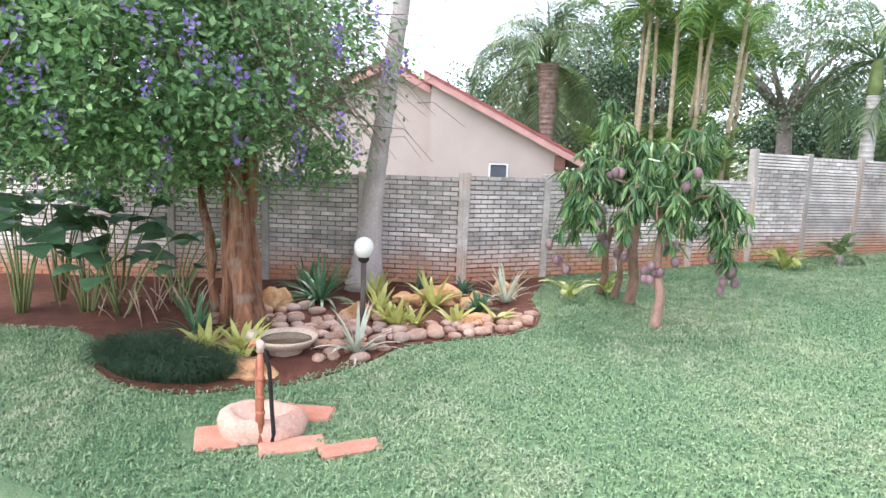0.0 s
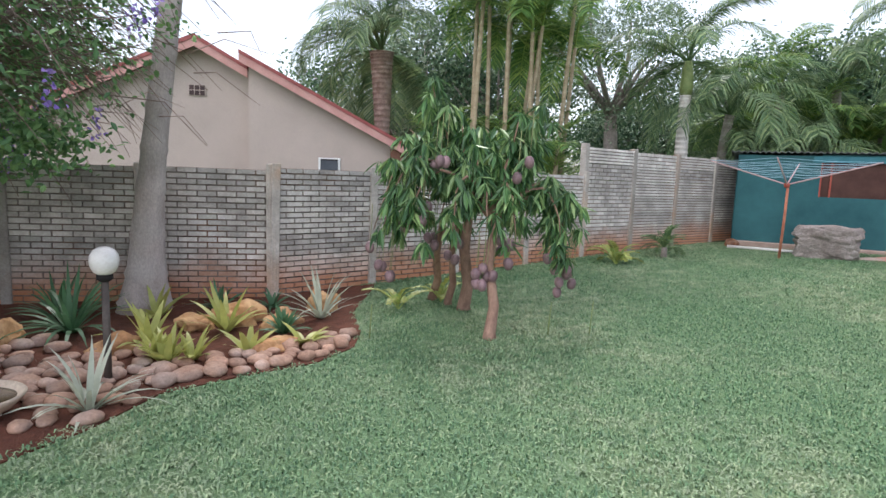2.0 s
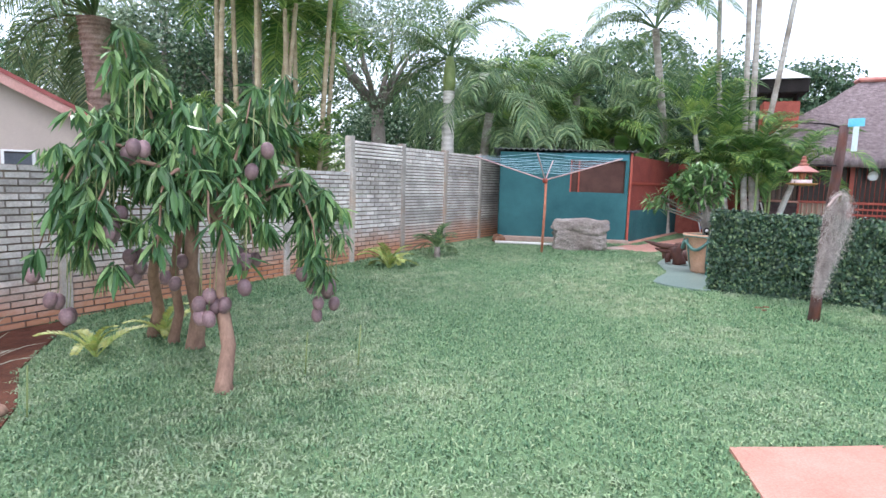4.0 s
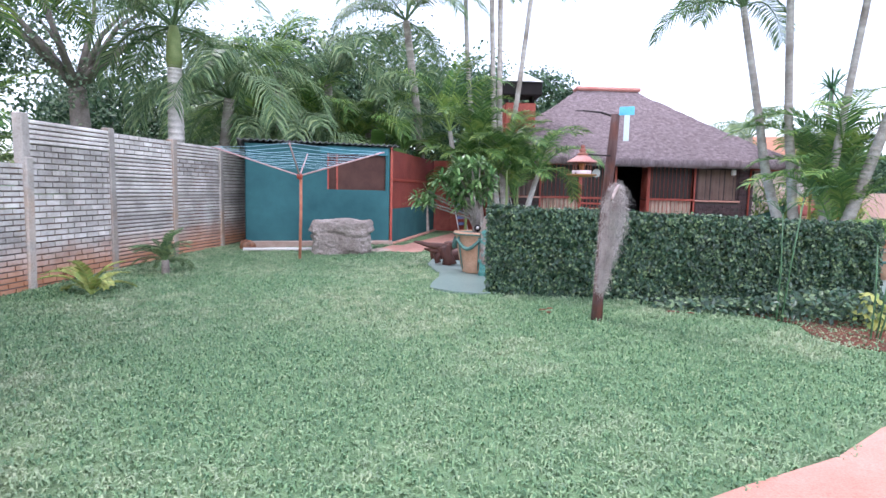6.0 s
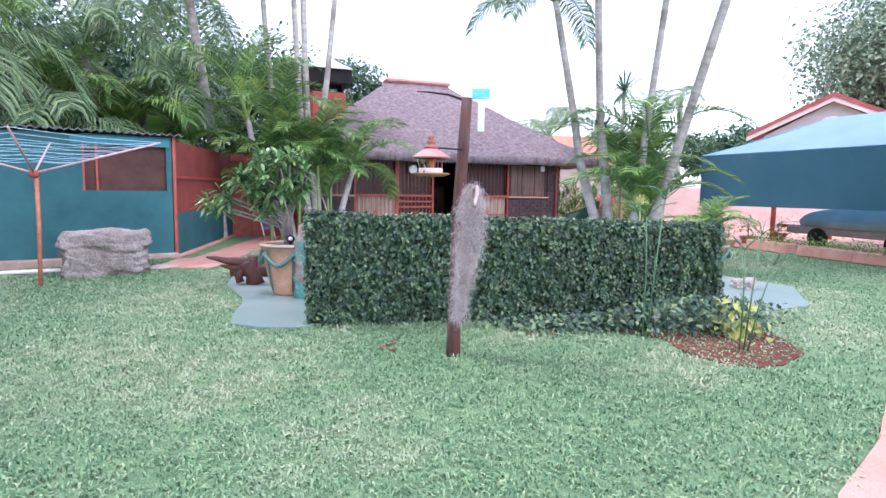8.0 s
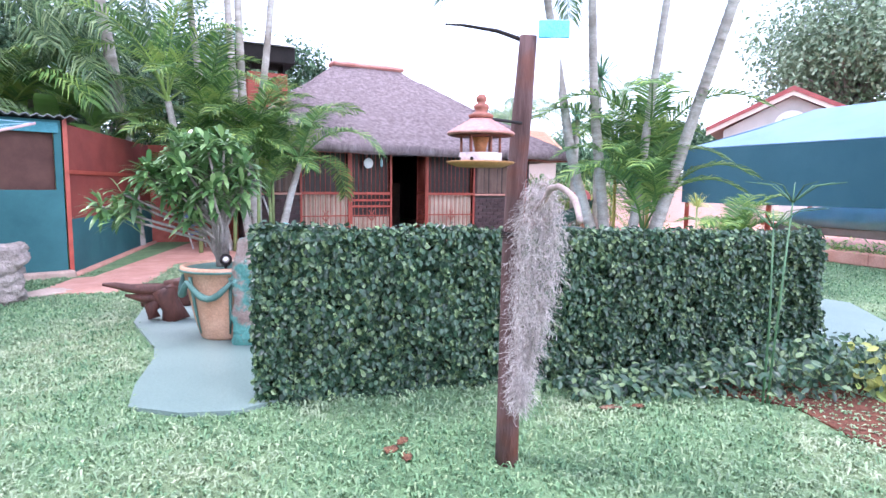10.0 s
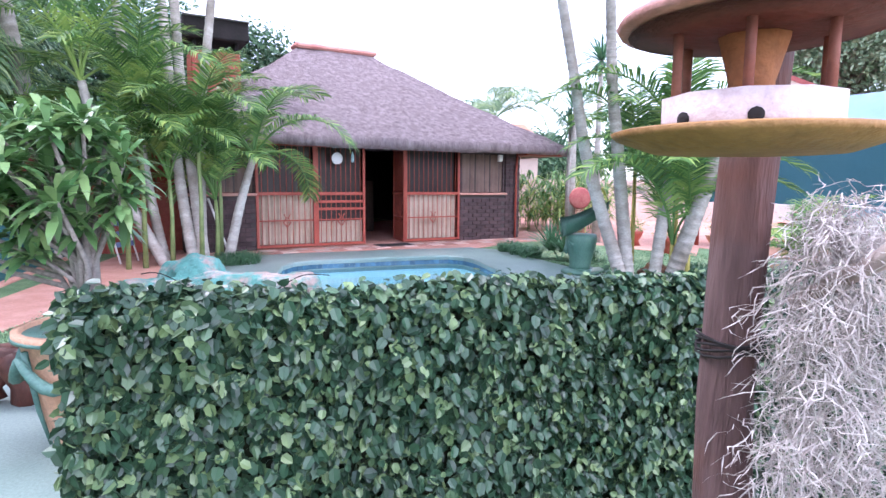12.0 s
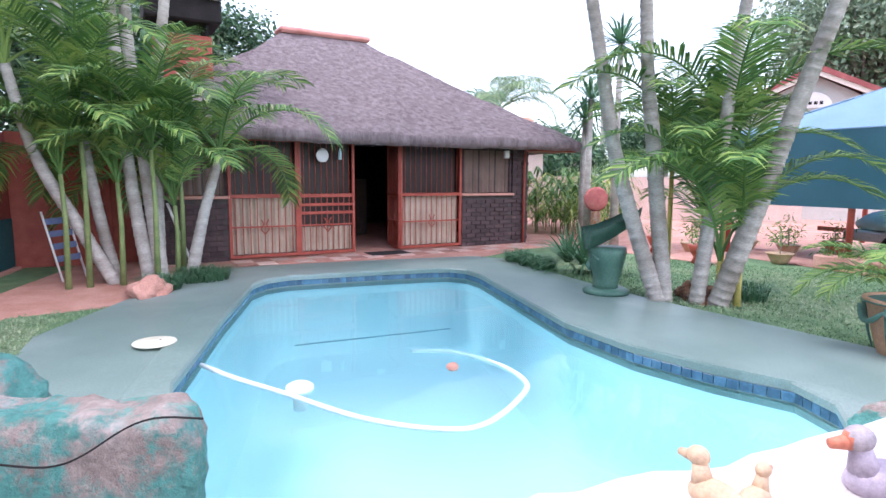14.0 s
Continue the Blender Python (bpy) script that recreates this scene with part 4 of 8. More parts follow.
# shrub tree with purple flowers
def build_duranta():
    c, rad = Vector((-3.1, 2.95, 3.0)), Vector((2.85, 2.35, 1.4))
    b = Vector((-1.63, 2.98, ground_z(-1.63, 2.98)))
    t = thing("flowering_shrub", Matrix.Translation(b), "large spreading shrub tree with small leaves and purple flower sprays", "tree")
    tr = []
    for off, top, r0 in (((0.08, -0.04), (-0.22, -0.02, 2.3), 0.115), ((-0.36, 0.12), (-0.3, 0.06, 2.2), 0.075), ((-0.04, 0.12), (-0.05, 0.1, 2.3), 0.085), ((-0.75, 0.3), (-0.85, 0.1, 2.0), 0.04), ((-0.5, 0.25), (-0.5, 0.3, 2.1), 0.035)):
        pts, rr = [], []
        for k in range(9):
            f = k / 8
            pts.append(Vector((off[0] + (top[0] - off[0]) * f + 0.035 * math.sin(k * 1.7 + r0 * 50), off[1] + (top[1] - off[1]) * f, -0.08 + (top[2] + 0.08) * f)))
            rr.append(r0 * (1.35 - 0.75 * f + (0.4 if k == 0 else 0)) * (1 + 0.12 * math.sin(k * 2.3)))
        tr.append((pts, rr, 14))
    for p, rr, s in tr:
        me = tube("trunk", p, rr, s)
        for v in me.vertices:
            w = noise.noise((v.co.x * 14, v.co.y * 14, v.co.z * 2.2))
            v.co.x += w * 0.03
            v.co.y += w * 0.03
        part("trunk", me, M_bark_red, t, "fluted reddish-brown trunk")
    # arching dry twigs
    tw = []
    for i in range(900):
        v = Vector((rng.gauss(0, 1), rng.gauss(0, 1), rng.gauss(0, 0.8))).normalized()
        right = 1.0 if i % 3 == 0 else 0.0
        if right:
            v = Vector((rng.uniform(0.25, 0.95), rng.uniform(0.0, 0.9), rng.uniform(-0.75, 0.5)))
        q = rng.uniform(0.45, 0.98)
        p = c - b + Vector((v.x * rad.x, v.y * rad.y, v.z * rad.z)) * q
        d = Vector((v.x, v.y, rng.uniform(-0.6, 0.5))).normalized()
        ln = rng.uniform(0.4, 0.9)
        e = p + d * ln + Vector((0, 0, -ln * rng.uniform(0.2, 0.7)))
        m = p.lerp(e, 0.5) + Vector((rng.uniform(-0.1, 0.1), rng.uniform(-0.1, 0.1), 0.15))
        tw.append(([p, m, e], [0.007, 0.005, 0.0025], 3))
    for i in range(12):
        v = Vector((rng.gauss(0, 1), rng.gauss(0, 1), rng.gauss(0, 0.6))).normalized()
        e = c - b + Vector((v.x * rad.x, v.y * rad.y, v.z * rad.z)) * 0.8
        tw.append(([Vector((-0.2, 0, 1.9)), e * 0.5 + Vector((0, 0, 1.1)), e], [0.03, 0.018, 0.006], 6))
    for st in tw[-12:]:
        part("branch", tubes("branch", [st]), M_twig, t)
    part("twig_mass", tubes("twig_mass", tw[:-12]), M_twig, t, "bare brown twigs")["kind"] = "stuff"
    pl, no = [], []
    for k in range(1750):
        v = Vector((rng.gauss(0, 1), rng.gauss(0, 1), rng.gauss(0, 1))).normalized()
        if v.x > 0.3 and v.y > -0.1 and v.z < 0.5 and k % 5:
            continue
        q = rng.uniform(0.55, 1.08)
        p = c - b + Vector((v.x * rad.x, v.y * rad.y, v.z * rad.z)) * q
        hang = rng.uniform(0.15, 0.5)
        for _ in range(58):
            f = rng.random()
            w = Vector((rng.gauss(0, 0.16), rng.gauss(0, 0.16), rng.gauss(0, 0.1) - hang * f * 0.8))
            pl.append(p + w + Vector((v.x, v.y, 0)) * hang * f * 0.5)
            no.append((v.x * 0.5, v.y * 0.5, 0.9))
    for k in range(26):
        # sprays that hang low at the crown's edge
        p0 = Vector((rng.uniform(0.3, 0.85), rng.uniform(0.2, 0.7), rng.uniform(1.65, 2.0)))
        for _ in range(26):
            pl.append(p0 + Vector((rng.gauss(0, 0.12), rng.gauss(0, 0.12), rng.gauss(0, 0.07))))
            no.append((0.2, -0.3, 0.8))
    leaf_cloud("leaves", pl, no, (0.045, 0.085), M_duranta, t, 0.4, "oval", 0.6)["kind"] = "stuff"
    for k in range(130):
        v = Vector((rng.gauss(0, 1) + 0.3, rng.gauss(0, 1) - 0.8, rng.gauss(0, 0.9))).normalized()
        p = c - b + Vector((v.x * rad.x, v.y * rad.y, v.z * rad.z)) * rng.uniform(0.95, 1.08)
        fp = [p + Vector((rng.gauss(0, 0.03), rng.gauss(0, 0.03), -0.012 * j)) for j in range(22)]
        leaf_cloud("flower_spray", fp, [(v.x, v.y, 0.3)] * 22, (0.028, 0.048), M_flower, t, 0.3, "heart", 0.8, "drooping purple flower spray")["kind"] = "stuff"


build_duranta()

# tall palm in the bed
q_frond = frond_set("queen", length=2.6, leaf=0.75, rise=50, droop=120, pairs=42, width=0.014, hang=1.0, mat=M_frond_grey)
palm("tall grey palm with a swollen foot rising from the bed", [(-1.82, 5.42, -0.08), (-1.8, 5.44, 0.5), (-1.72, 5.45, 1.5), (-1.5, 5.46, 3.0), (-1.05, 5.55, 6.2)], [0.34, 0.205, 0.145, 0.118, 0.1], q_frond, 15, (-20, 60), mat=surface("pinkish_grey_palm_bark", (0.34, 0.29, 0.27), (0.52, 0.46, 0.43), 5, 0.9, 60, 0.008, stretch=(1, 1, 0.5), c3=(0.42, 0.38, 0.36)), rings=False)

# mango tree
M_mango_bark = surface("brown_mango_bark", (0.2, 0.12, 0.09), (0.36, 0.23, 0.17), 9, 0.95, 40, 0.012, stretch=(1, 1, 0.4))


def build_mango():
    c0 = Vector((1.95, 5.85))
    b = Vector((c0.x, c0.y, ground_z(c0.x, c0.y)))
    t = thing("mango_tree", Matrix.Translation(b), "young mango tree with long drooping leaves and hanging purple fruit", "tree")
    side, deep = Vector((0.976, 0.216, 0)), Vector((-0.216, 0.976, 0))

    def spot(u, v, z):
        return side * u + deep * v + Vector((0, 0, z))
    forks = []
    for x, y, tx, ty, tz, r in ((1.69, 6.4, 1.75, 6.15, 1.25, 0.066), (2.16, 5.27, 2.1, 5.6, 1.2, 0.052), (1.2, 6.85, 1.4, 6.4, 1.1, 0.05), (1.45, 6.6, 1.6, 6.3, 1.15, 0.042)):
        p0 = Vector((x, y, ground_z(x, y) - 0.03)) - b
        p1 = Vector((tx, ty, tz)) - b
        me = tube("trunk", [p0, p0.lerp(p1, 0.08), p0.lerp(p1, 0.3) + Vector((0.03, 0.02, 0)), p0.lerp(p1, 0.65) - Vector((0.03, 0, 0)), p1], [r * 1.5, r * 1.15, r, r * 0.92, r * 0.75], 12)
        part("trunk", me, M_mango_bark, t)
        forks.append(p1)
    # boughs: where each bends and where it ends
    upright = [(-0.58, 0.0, 2.45), (-0.4, 0.2, 2.25), (-0.78, -0.15, 2.0), (0.5, 0.1, 2.25), (0.3, -0.2, 2.1), (0.62, 0.3, 2.0), (0.0, 0.1, 1.95), (-0.1, -0.3, 1.85), (0.2, 0.4, 1.9), (-0.25, -0.1, 2.05)]
    hanging = [((-0.72, 0.05, 1.78), (-1.15, 0.1, 0.95)), ((-0.65, -0.25, 1.72), (-1.0, -0.35, 1.05)), ((-0.6, 0.3, 1.7), (-0.95, 0.4, 1.0)), ((-0.45, -0.3, 1.6), (-0.75, -0.5, 1.0)),
               ((-0.4, 0.35, 1.6), (-0.7, 0.55, 0.98)), ((-0.2, -0.4, 1.55), (-0.32, -0.65, 1.0)), ((0.0, -0.4, 1.5), (0.02, -0.68, 1.05)), ((0.2, -0.35, 1.5), (0.28, -0.55, 1.0)),
               ((-0.3, 0.45, 1.5), (-0.45, 0.65, 0.95)), ((0.05, 0.4, 1.5), (0.0, 0.62, 1.0)), ((0.3, 0.35, 1.5), (0.4, 0.55, 1.05)),
               ((0.62, 0.0, 1.5), (0.88, 0.0, 0.85)), ((0.6, 0.15, 1.48), (0.82, 0.26, 0.92)), ((0.58, -0.12, 1.46), (0.8, -0.2, 0.95)), ((0.68, 0.05, 1.43), (0.95, 0.1, 1.02))]
    paths = []
    for q in upright:
        e = spot(*q)
        f = min(forks, key=lambda a: (a - e).length)
        paths.append((f, f.lerp(e, 0.55) + side * rng.uniform(-0.08, 0.08), e))
    for m_, q in hanging:
        e, m = spot(*q), spot(*m_)
        f = min(forks, key=lambda a: (a - m).length)
        paths.append((f, m * 2.0 - (f + e) * 0.5, e))
    pl, no = [], []
    for f, m, e in paths:
        pts = []
        for k in range(9):
            s = k / 8
            pts.append(f * (1 - s) ** 2 + m * 2.0 * s * (1 - s) + e * s * s + Vector((rng.uniform(-0.015, 0.015), rng.uniform(-0.015, 0.015), 0)))
        part("bough", tube("bough", pts, [0.024 - 0.0024 * k for k in range(9)], 6), M_mango_bark, t)
        n = int((e - f).length / 0.085) + 3
        for k in range(n):
            s = 0.38 + 0.62 * k / (n - 1)
            q = f * (1 - s) ** 2 + m * 2.0 * s * (1 - s) + e * s * s
            twig = Vector((rng.gauss(0, 0.1), rng.gauss(0, 0.1), rng.gauss(0, 0.05)))
            for _ in range(rng.choice((10, 16, 20, 26))):
                v = Vector((rng.gauss(0, 1), rng.gauss(0, 1), rng.gauss(0, 0.5))).normalized()
                pl.append(q + twig + v * 0.03)
                no.append((v.x * 0.9, v.y * 0.9, 0.6))
    leaf_cloud("leaves", pl, no, (0.13, 0.25), M_mango, t, 0.85, "lance", 0.4)["kind"] = "stuff"
    fruit = lathe("fruit", [(0.002, -0.066), (0.025, -0.06), (0.043, -0.034), (0.05, 0.0), (0.042, 0.034), (0.023, 0.054), (0.002, 0.059)], 12)
    fruit.materials.append(surface("purple_mango_skin", (0.15, 0.095, 0.105), (0.28, 0.18, 0.19), 9, 0.5, 60, 0.002, own=True, island="object"))
    stalk_m = surface("fruit_stalk", (0.2, 0.22, 0.1), (0.3, 0.3, 0.15))
    spots = [(0.86, 0.0, 0.68), (0.92, 0.1, 0.58), (0.78, 0.05, 0.74), (-1.0, -0.1, 0.56), (-1.1, 0.0, 0.78), (-0.9, 0.1, 1.2), (0.1, -0.5, 0.8), (0.22, -0.55, 0.98), (0.0, -0.45, 0.7), (-0.45, -0.4, 1.75), (0.35, -0.4, 1.75), (-0.55, 0.1, 0.9), (-0.3, 0.3, 0.82), (-0.62, -0.4, 1.3), (0.3, 0.4, 0.9)]
    for u, v, z in spots:
        for k in range(rng.choice((2, 3, 4, 5))):
            p = spot(u + rng.uniform(-0.09, 0.09), v + rng.uniform(-0.09, 0.09), z - b.z + rng.uniform(-0.12, 0.12))
            o = part("mango", fruit, None, t)
            o.matrix_basis = Matrix.Translation(p) @ pose(0, 0, 0, rng.uniform(-15, 15), rng.uniform(-15, 15), rng.uniform(0, 360))
            part("stalk", tube("stalk", [p + Vector((0, 0, 0.045)), p + Vector((0.01, 0.01, 0.2)), p + Vector((0.02, 0.0, 0.45))], [0.003, 0.003, 0.004], 4), stalk_m, o).matrix_parent_inverse = o.matrix_basis.inverted()


build_mango()

# ---- trees behind the wall ----
fan = frond_set("arch", length=2.2, leaf=0.6, rise=62, droop=95, pairs=36, width=0.017, hang=0.7, mat=M_frond)
kfrond = frond_set("royal", length=2.3, leaf=0.62, rise=45, droop=95, pairs=44, width=0.016, hang=0.9, mat=M_frond_grey)
palm("tall queen palm with a shaggy brown trunk head", [(-2.0, 13.9, 0), (-1.92, 13.85, 2.7), (-1.95, 13.8, 4.6)], [0.2, 0.19, 0.3], q_frond, 34, (-40, 80), mat=surface("pinkish_palm_bark", (0.2, 0.13, 0.1), (0.4, 0.3, 0.26), 6, 0.95, 30, 0.03))
palm("royal palm with a pale ringed trunk and green crownshaft", [(5.35, 15.3, 0.2), (5.34, 15.2, 2.2), (5.32, 15.1, 3.85)], [0.2, 0.16, 0.13], kfrond, 15, (-35, 50), mat=surface("pale_palm_trunk", (0.44, 0.41, 0.38), (0.62, 0.59, 0.55), 4, 0.9, 30, 0.01, stretch=(1, 1, 2.5)), shaft=0.75)
palm("shorter palm behind the wall", [(6.5, 16.6, 0.3), (6.55, 16.5, 2.4), (6.65, 16.4, 3.5)], [0.15, 0.12, 0.12], q_frond, 22, (-25, 80))
palm("slender leaning palm above the shed", [(11.6, 15.9, 0.4), (11.35, 15.9, 3.0), (10.85, 15.8, 5.8)], [0.13, 0.11, 0.09], kfrond, 14, (-30, 60))
for k, (x, y, h) in enumerate(((8.3, 18.3, 4.6), (9.6, 18.0, 4.4), (9.0, 17.9, 3.0), (10.6, 17.5, 3.5), (7.7, 18.2, 3.0), (8.6, 17.0, 2.3), (9.9, 17.0, 2.6), (7.2, 17.3, 2.2), (11.3, 17.9, 2.7))):
    palm("palm in the dense planting behind the shed", [(x, y, 0.4), (x + 0.1, y, h * 0.6), (x, y - 0.1, h)], [0.14, 0.12, 0.11], (fan, q_frond)[k % 2], 20, (-30, 80), group="palms behind the shed")
# clump of slender cane palms
M_cane = surface("tan_cane", (0.26, 0.2, 0.12), (0.42, 0.35, 0.24), 4, 0.8, 30, 0.006, stretch=(1, 1, 2))
for k in range(11):
    x, y = 0.5 + 0.2 * k + rng.uniform(-0.15, 0.15), 12.9 + rng.uniform(-0.5, 0.7)
    lean = rng.uniform(-0.25, 0.45)
    h = rng.uniform(4.4, 6.4)
    palm("slender cane palm in a tall clump behind the wall", [(x, y, 0.1), (x + lean * 0.45, y, h * 0.5), (x + lean, y + 0.1, h)], [0.06, 0.05, 0.04], fan, 7, (-25, 60), mat=M_cane, group="clump of cane palms")
for k in range(7):
    x, y = -0.3 + 0.45 * k, 13.4 + rng.uniform(-0.3, 0.5)
    t = thing("cane_palm_shoot", Matrix.Translation((x, y, 0.2)), "leafy shoot of a cane palm", "palm", "cane palm shoots")
    crown_on(t, (0, 0, 1.3), fan, 9, (-40, 25), scale=(0.8, 1.1))
# open grey-barked tree
leafy_tree("open tree with grey limbs and sparse pale leaves", (3.9, 17.6, 0.2), 7, ((3.6, 17.6, 5.2), (2.3, 1.6, 2.2)), 11000, (0.06, 0.11), M_tree_light, 0.22, clumps=46, open_=0.8, seed=5)
leafy_tree("pale leafy tree behind the cane palms", (0.5, 19, 0), 7, ((0.2, 19, 4.6), (3.4, 1.5, 2.6)), 16000, (0.08, 0.14), M_tree, 0.2, clumps=80, seed=6)
leafy_tree("leafy tree behind the queen palm", (-2.4, 19.5, 0), 7, ((-2.4, 19.5, 4.4), (3.0, 1.6, 2.6)), 12000, (0.1, 0.17), M_tree_light, 0.2, clumps=70, seed=8)
leafy_tree("broad tree behind the neighbour's house", (-5, 23, 0), 8, ((-5, 23, 4.6), (4.5, 2, 2.4)), 13000, (0.12, 0.2), M_tree, 0.25, clumps=80, seed=7)
for k, (x, y, z, rx, rz, m) in enumerate(((14.3, 23.2, 4.3, 3.0, 3.6, M_tree), (17.6, 22.2, 4.2, 2.6, 2.7, M_tree), (11.0, 23.5, 4.0, 2.6, 3.4, M_tree), (8.2, 22.5, 3.4, 2.6, 2.8, M_tree_light), (5.2, 24, 3.0, 3, 2.2, M_tree), (20.0, 21.2, 4.2, 1.5, 2.2, M_tree))):
    leafy_tree("dense dark-leaved tree behind the garden", (x, y, 0.4), 7, ((x, y, z), (rx, 2.0, rz)), 19000, (0.11, 0.2), m, 0.25, clumps=110, seed=20 + k, group="dense trees behind the garden")
leafy_tree("large tree with silvery green leaves beyond the yard", (37, 4.4, 0.4), 11, ((37, 3.6, 7.6), (3.6, 3.6, 3.2)), 26000, (0.14, 0.26), M_tree_light, 0.35, clumps=130, seed=41)
leafy_tree("round tree far beyond the carport", (50, 13.3, 0.4), 8, ((50, 13.3, 4.6), (4.0, 3.5, 1.8)), 9000, (0.22, 0.36), M_tree, 0.3, clumps=70, seed=43)
leafy_tree("hedge-like tree beyond the yard", (42, 18, 0.4), 5, ((42, 18, 2.9), (7, 2, 1.6)), 9000, (0.22, 0.36), M_tree, 0.3, clumps=80, seed=44)
leafy_tree("leafy tree beyond the garden wall", (-11, 12, -0.3), 5, ((-11, 13, 3.0), (3.0, 2, 2.2)), 10000, (0.1, 0.17), M_tree_light, 0.2, clumps=40, seed=45)
palm("lone fan palm on the skyline", [(62, 20.5, 0.4), (61.6, 20.5, 5), (61.3, 20.4, 10.6)], [0.3, 0.25, 0.2], kfrond, 16, (-20, 90))


# banana plants above the shed
def banana(x, y, z, count):
    t = thing("banana_plant", pose(x, y, 0.4), "banana plant with broad torn leaves", "banana plant", "banana plants")
    part("trunk", tube("trunk", [(0, 0, 0), (0.03, 0, z * 0.6), (0, 0, z - 0.4)], [0.12, 0.1, 0.08], 8), M_petiole, t)
    for i in range(count):
        az, el = i * 137.5, rng.uniform(35, 75)
        st, p = [], Vector((0, 0, 0))
        for k in range(9):
            st.append((p.copy(), Vector((0, 1, 0)), 0.17 * (0.15, 0.35, 0.8, 1, 1, 0.95, 0.8, 0.5, 0)[k]))
            a = radians(el - 11 * k)
            p = p + Vector((math.cos(a), 0, math.sin(a))) * 0.17
        o = part("leaf", mesh_of("leaf", *ribbons([st])), M_frond, t)
        o.matrix_basis = pose(0, 0, z - 0.45, 0, 0, az)


for x, y, z in ((10.3, 16.2, 2.4), (10.9, 15.9, 2.6), (9.7, 16.4, 2.3)):
    banana(x, y, z, 8)

# ---- palms by the hut ----
areca = frond_set("areca", length=2.0, leaf=0.56, rise=70, droop=105, pairs=42, width=0.016, hang=0.5, mat=M_frond)
hp = (12.6, 13.9)


def cane(label, pts, r, fr, n, tilt, group, base=None):
    palm(label, pts, [r * (1.3 - 0.5 * i / (len(pts) - 1)) for i in range(len(pts))], fr, n, tilt, group=group)


g1 = "cluster of palms beside the hut"
for pts, r, n, tilt in (([(12.32, 14.17, 0.36), (11.96, 14.35, 1.21), (11.63, 14.48, 2.0), (11.4, 14.5, 3.0)], 0.08, 9, (-20, 60)),
                        ([(12.72, 13.82, 0.36), (12.64, 13.97, 2.14), (12.56, 14.03, 3.46), (12.5, 14.1, 7.2)], 0.085, 12, (-25, 70)),
                        ([(12.6, 13.9, 0.36), (12.5, 14.05, 1.78), (12.42, 14.09, 3.44), (12.3, 14.2, 6.8)], 0.08, 11, (-25, 70)),
                        ([(13.02, 13.67, 0.36), (13.18, 13.54, 1.27), (13.34, 13.38, 2.05)], 0.08, 10, (-15, 55)),
                        ([(12.8, 13.98, 0.36), (12.79, 13.89, 2.5), (12.95, 13.78, 4.2), (13.25, 13.7, 7.0)], 0.075, 11, (-25, 70)),
                        ([(12.42, 14.3, 0.36), (12.2, 14.35, 1.6), (11.9, 14.5, 4.5), (11.8, 14.6, 6.9)], 0.07, 10, (-25, 70))):
    cane("slender ringed grey palm stem with arching fronds", pts, r * 0.85, areca if len(pts) < 4 else fan, n, tilt if len(pts) < 4 else (-45, 30), g1)
for k, (x, y, z, n) in enumerate(((12.3, 14.0, 1.3, 10), (12.9, 13.75, 1.0, 8), (11.8, 14.3, 1.4, 10), (12.5, 13.6, 1.7, 9), (12.0, 14.2, 2.2, 9), (13.1, 13.9, 1.6, 8))):
    t = thing("palm_shoot", pose(x, y, 0.38), "bushy green palm shoot with feathery fronds", "palm", "palm shoots by the hut")
    part("stem", tube("stem", [(0, 0, 0), (0.02, 0, z * 0.6), (0, 0, z)], [0.04, 0.03, 0.025], 7), M_petiole, t)
    crown_on(t, (0, 0, z), areca, n, (-30, 35), scale=(0.8, 1.05))

g2 = "cluster of palms on the pool lawn"
for pts, r, n, tilt in (([(14.92, 7.94, 0.36), (14.89, 8.15, 2.22), (14.86, 8.26, 3.3), (14.76, 8.40, 6.4)], 0.085, 13, (-25, 70)),
                        ([(14.86, 8.00, 0.36), (14.76, 8.50, 1.94), (14.69, 8.74, 3.25), (14.56, 9.10, 5.2)], 0.085, 13, (-25, 70)),
                        ([(14.97, 7.61, 0.36), (14.98, 7.48, 1.78), (14.98, 7.36, 3.09), (14.96, 7.00, 6.4)], 0.075, 11, (-25, 70)),
                        ([(15.00, 7.40, 0.36), (14.97, 7.02, 1.67), (14.93, 6.70, 2.81), (14.66, 5.70, 6.2)], 0.1, 13, (-25, 70))):
    cane("tall ringed grey palm leaning over the lawn", pts, r * 0.88, kfrond, n, (-50, 20), g2)
for k, (x, y, z, n) in enumerate(((15.11, 7.60, 1.0, 8), (15.01, 7.20, 0.75, 8), (15.41, 8.00, 1.5, 7), (15.21, 7.40, 1.6, 8), (15.01, 7.40, 0.5, 6))):
    t = thing("palm_shoot", pose(x, y, 0.38), "yellow-green palm shoot among the stems", "palm", "palm shoots on the pool lawn")
    part("stem", tube("stem", [(0, 0, 0), (0.02, 0, z * 0.6), (0, 0, z)], [0.04, 0.03, 0.025], 7), surface("yellow_stalk", (0.4, 0.34, 0.08), (0.5, 0.42, 0.14)), t)
    crown_on(t, (0, 0, z), areca, n - 2, (-35, 25), scale=(0.85, 1.15))
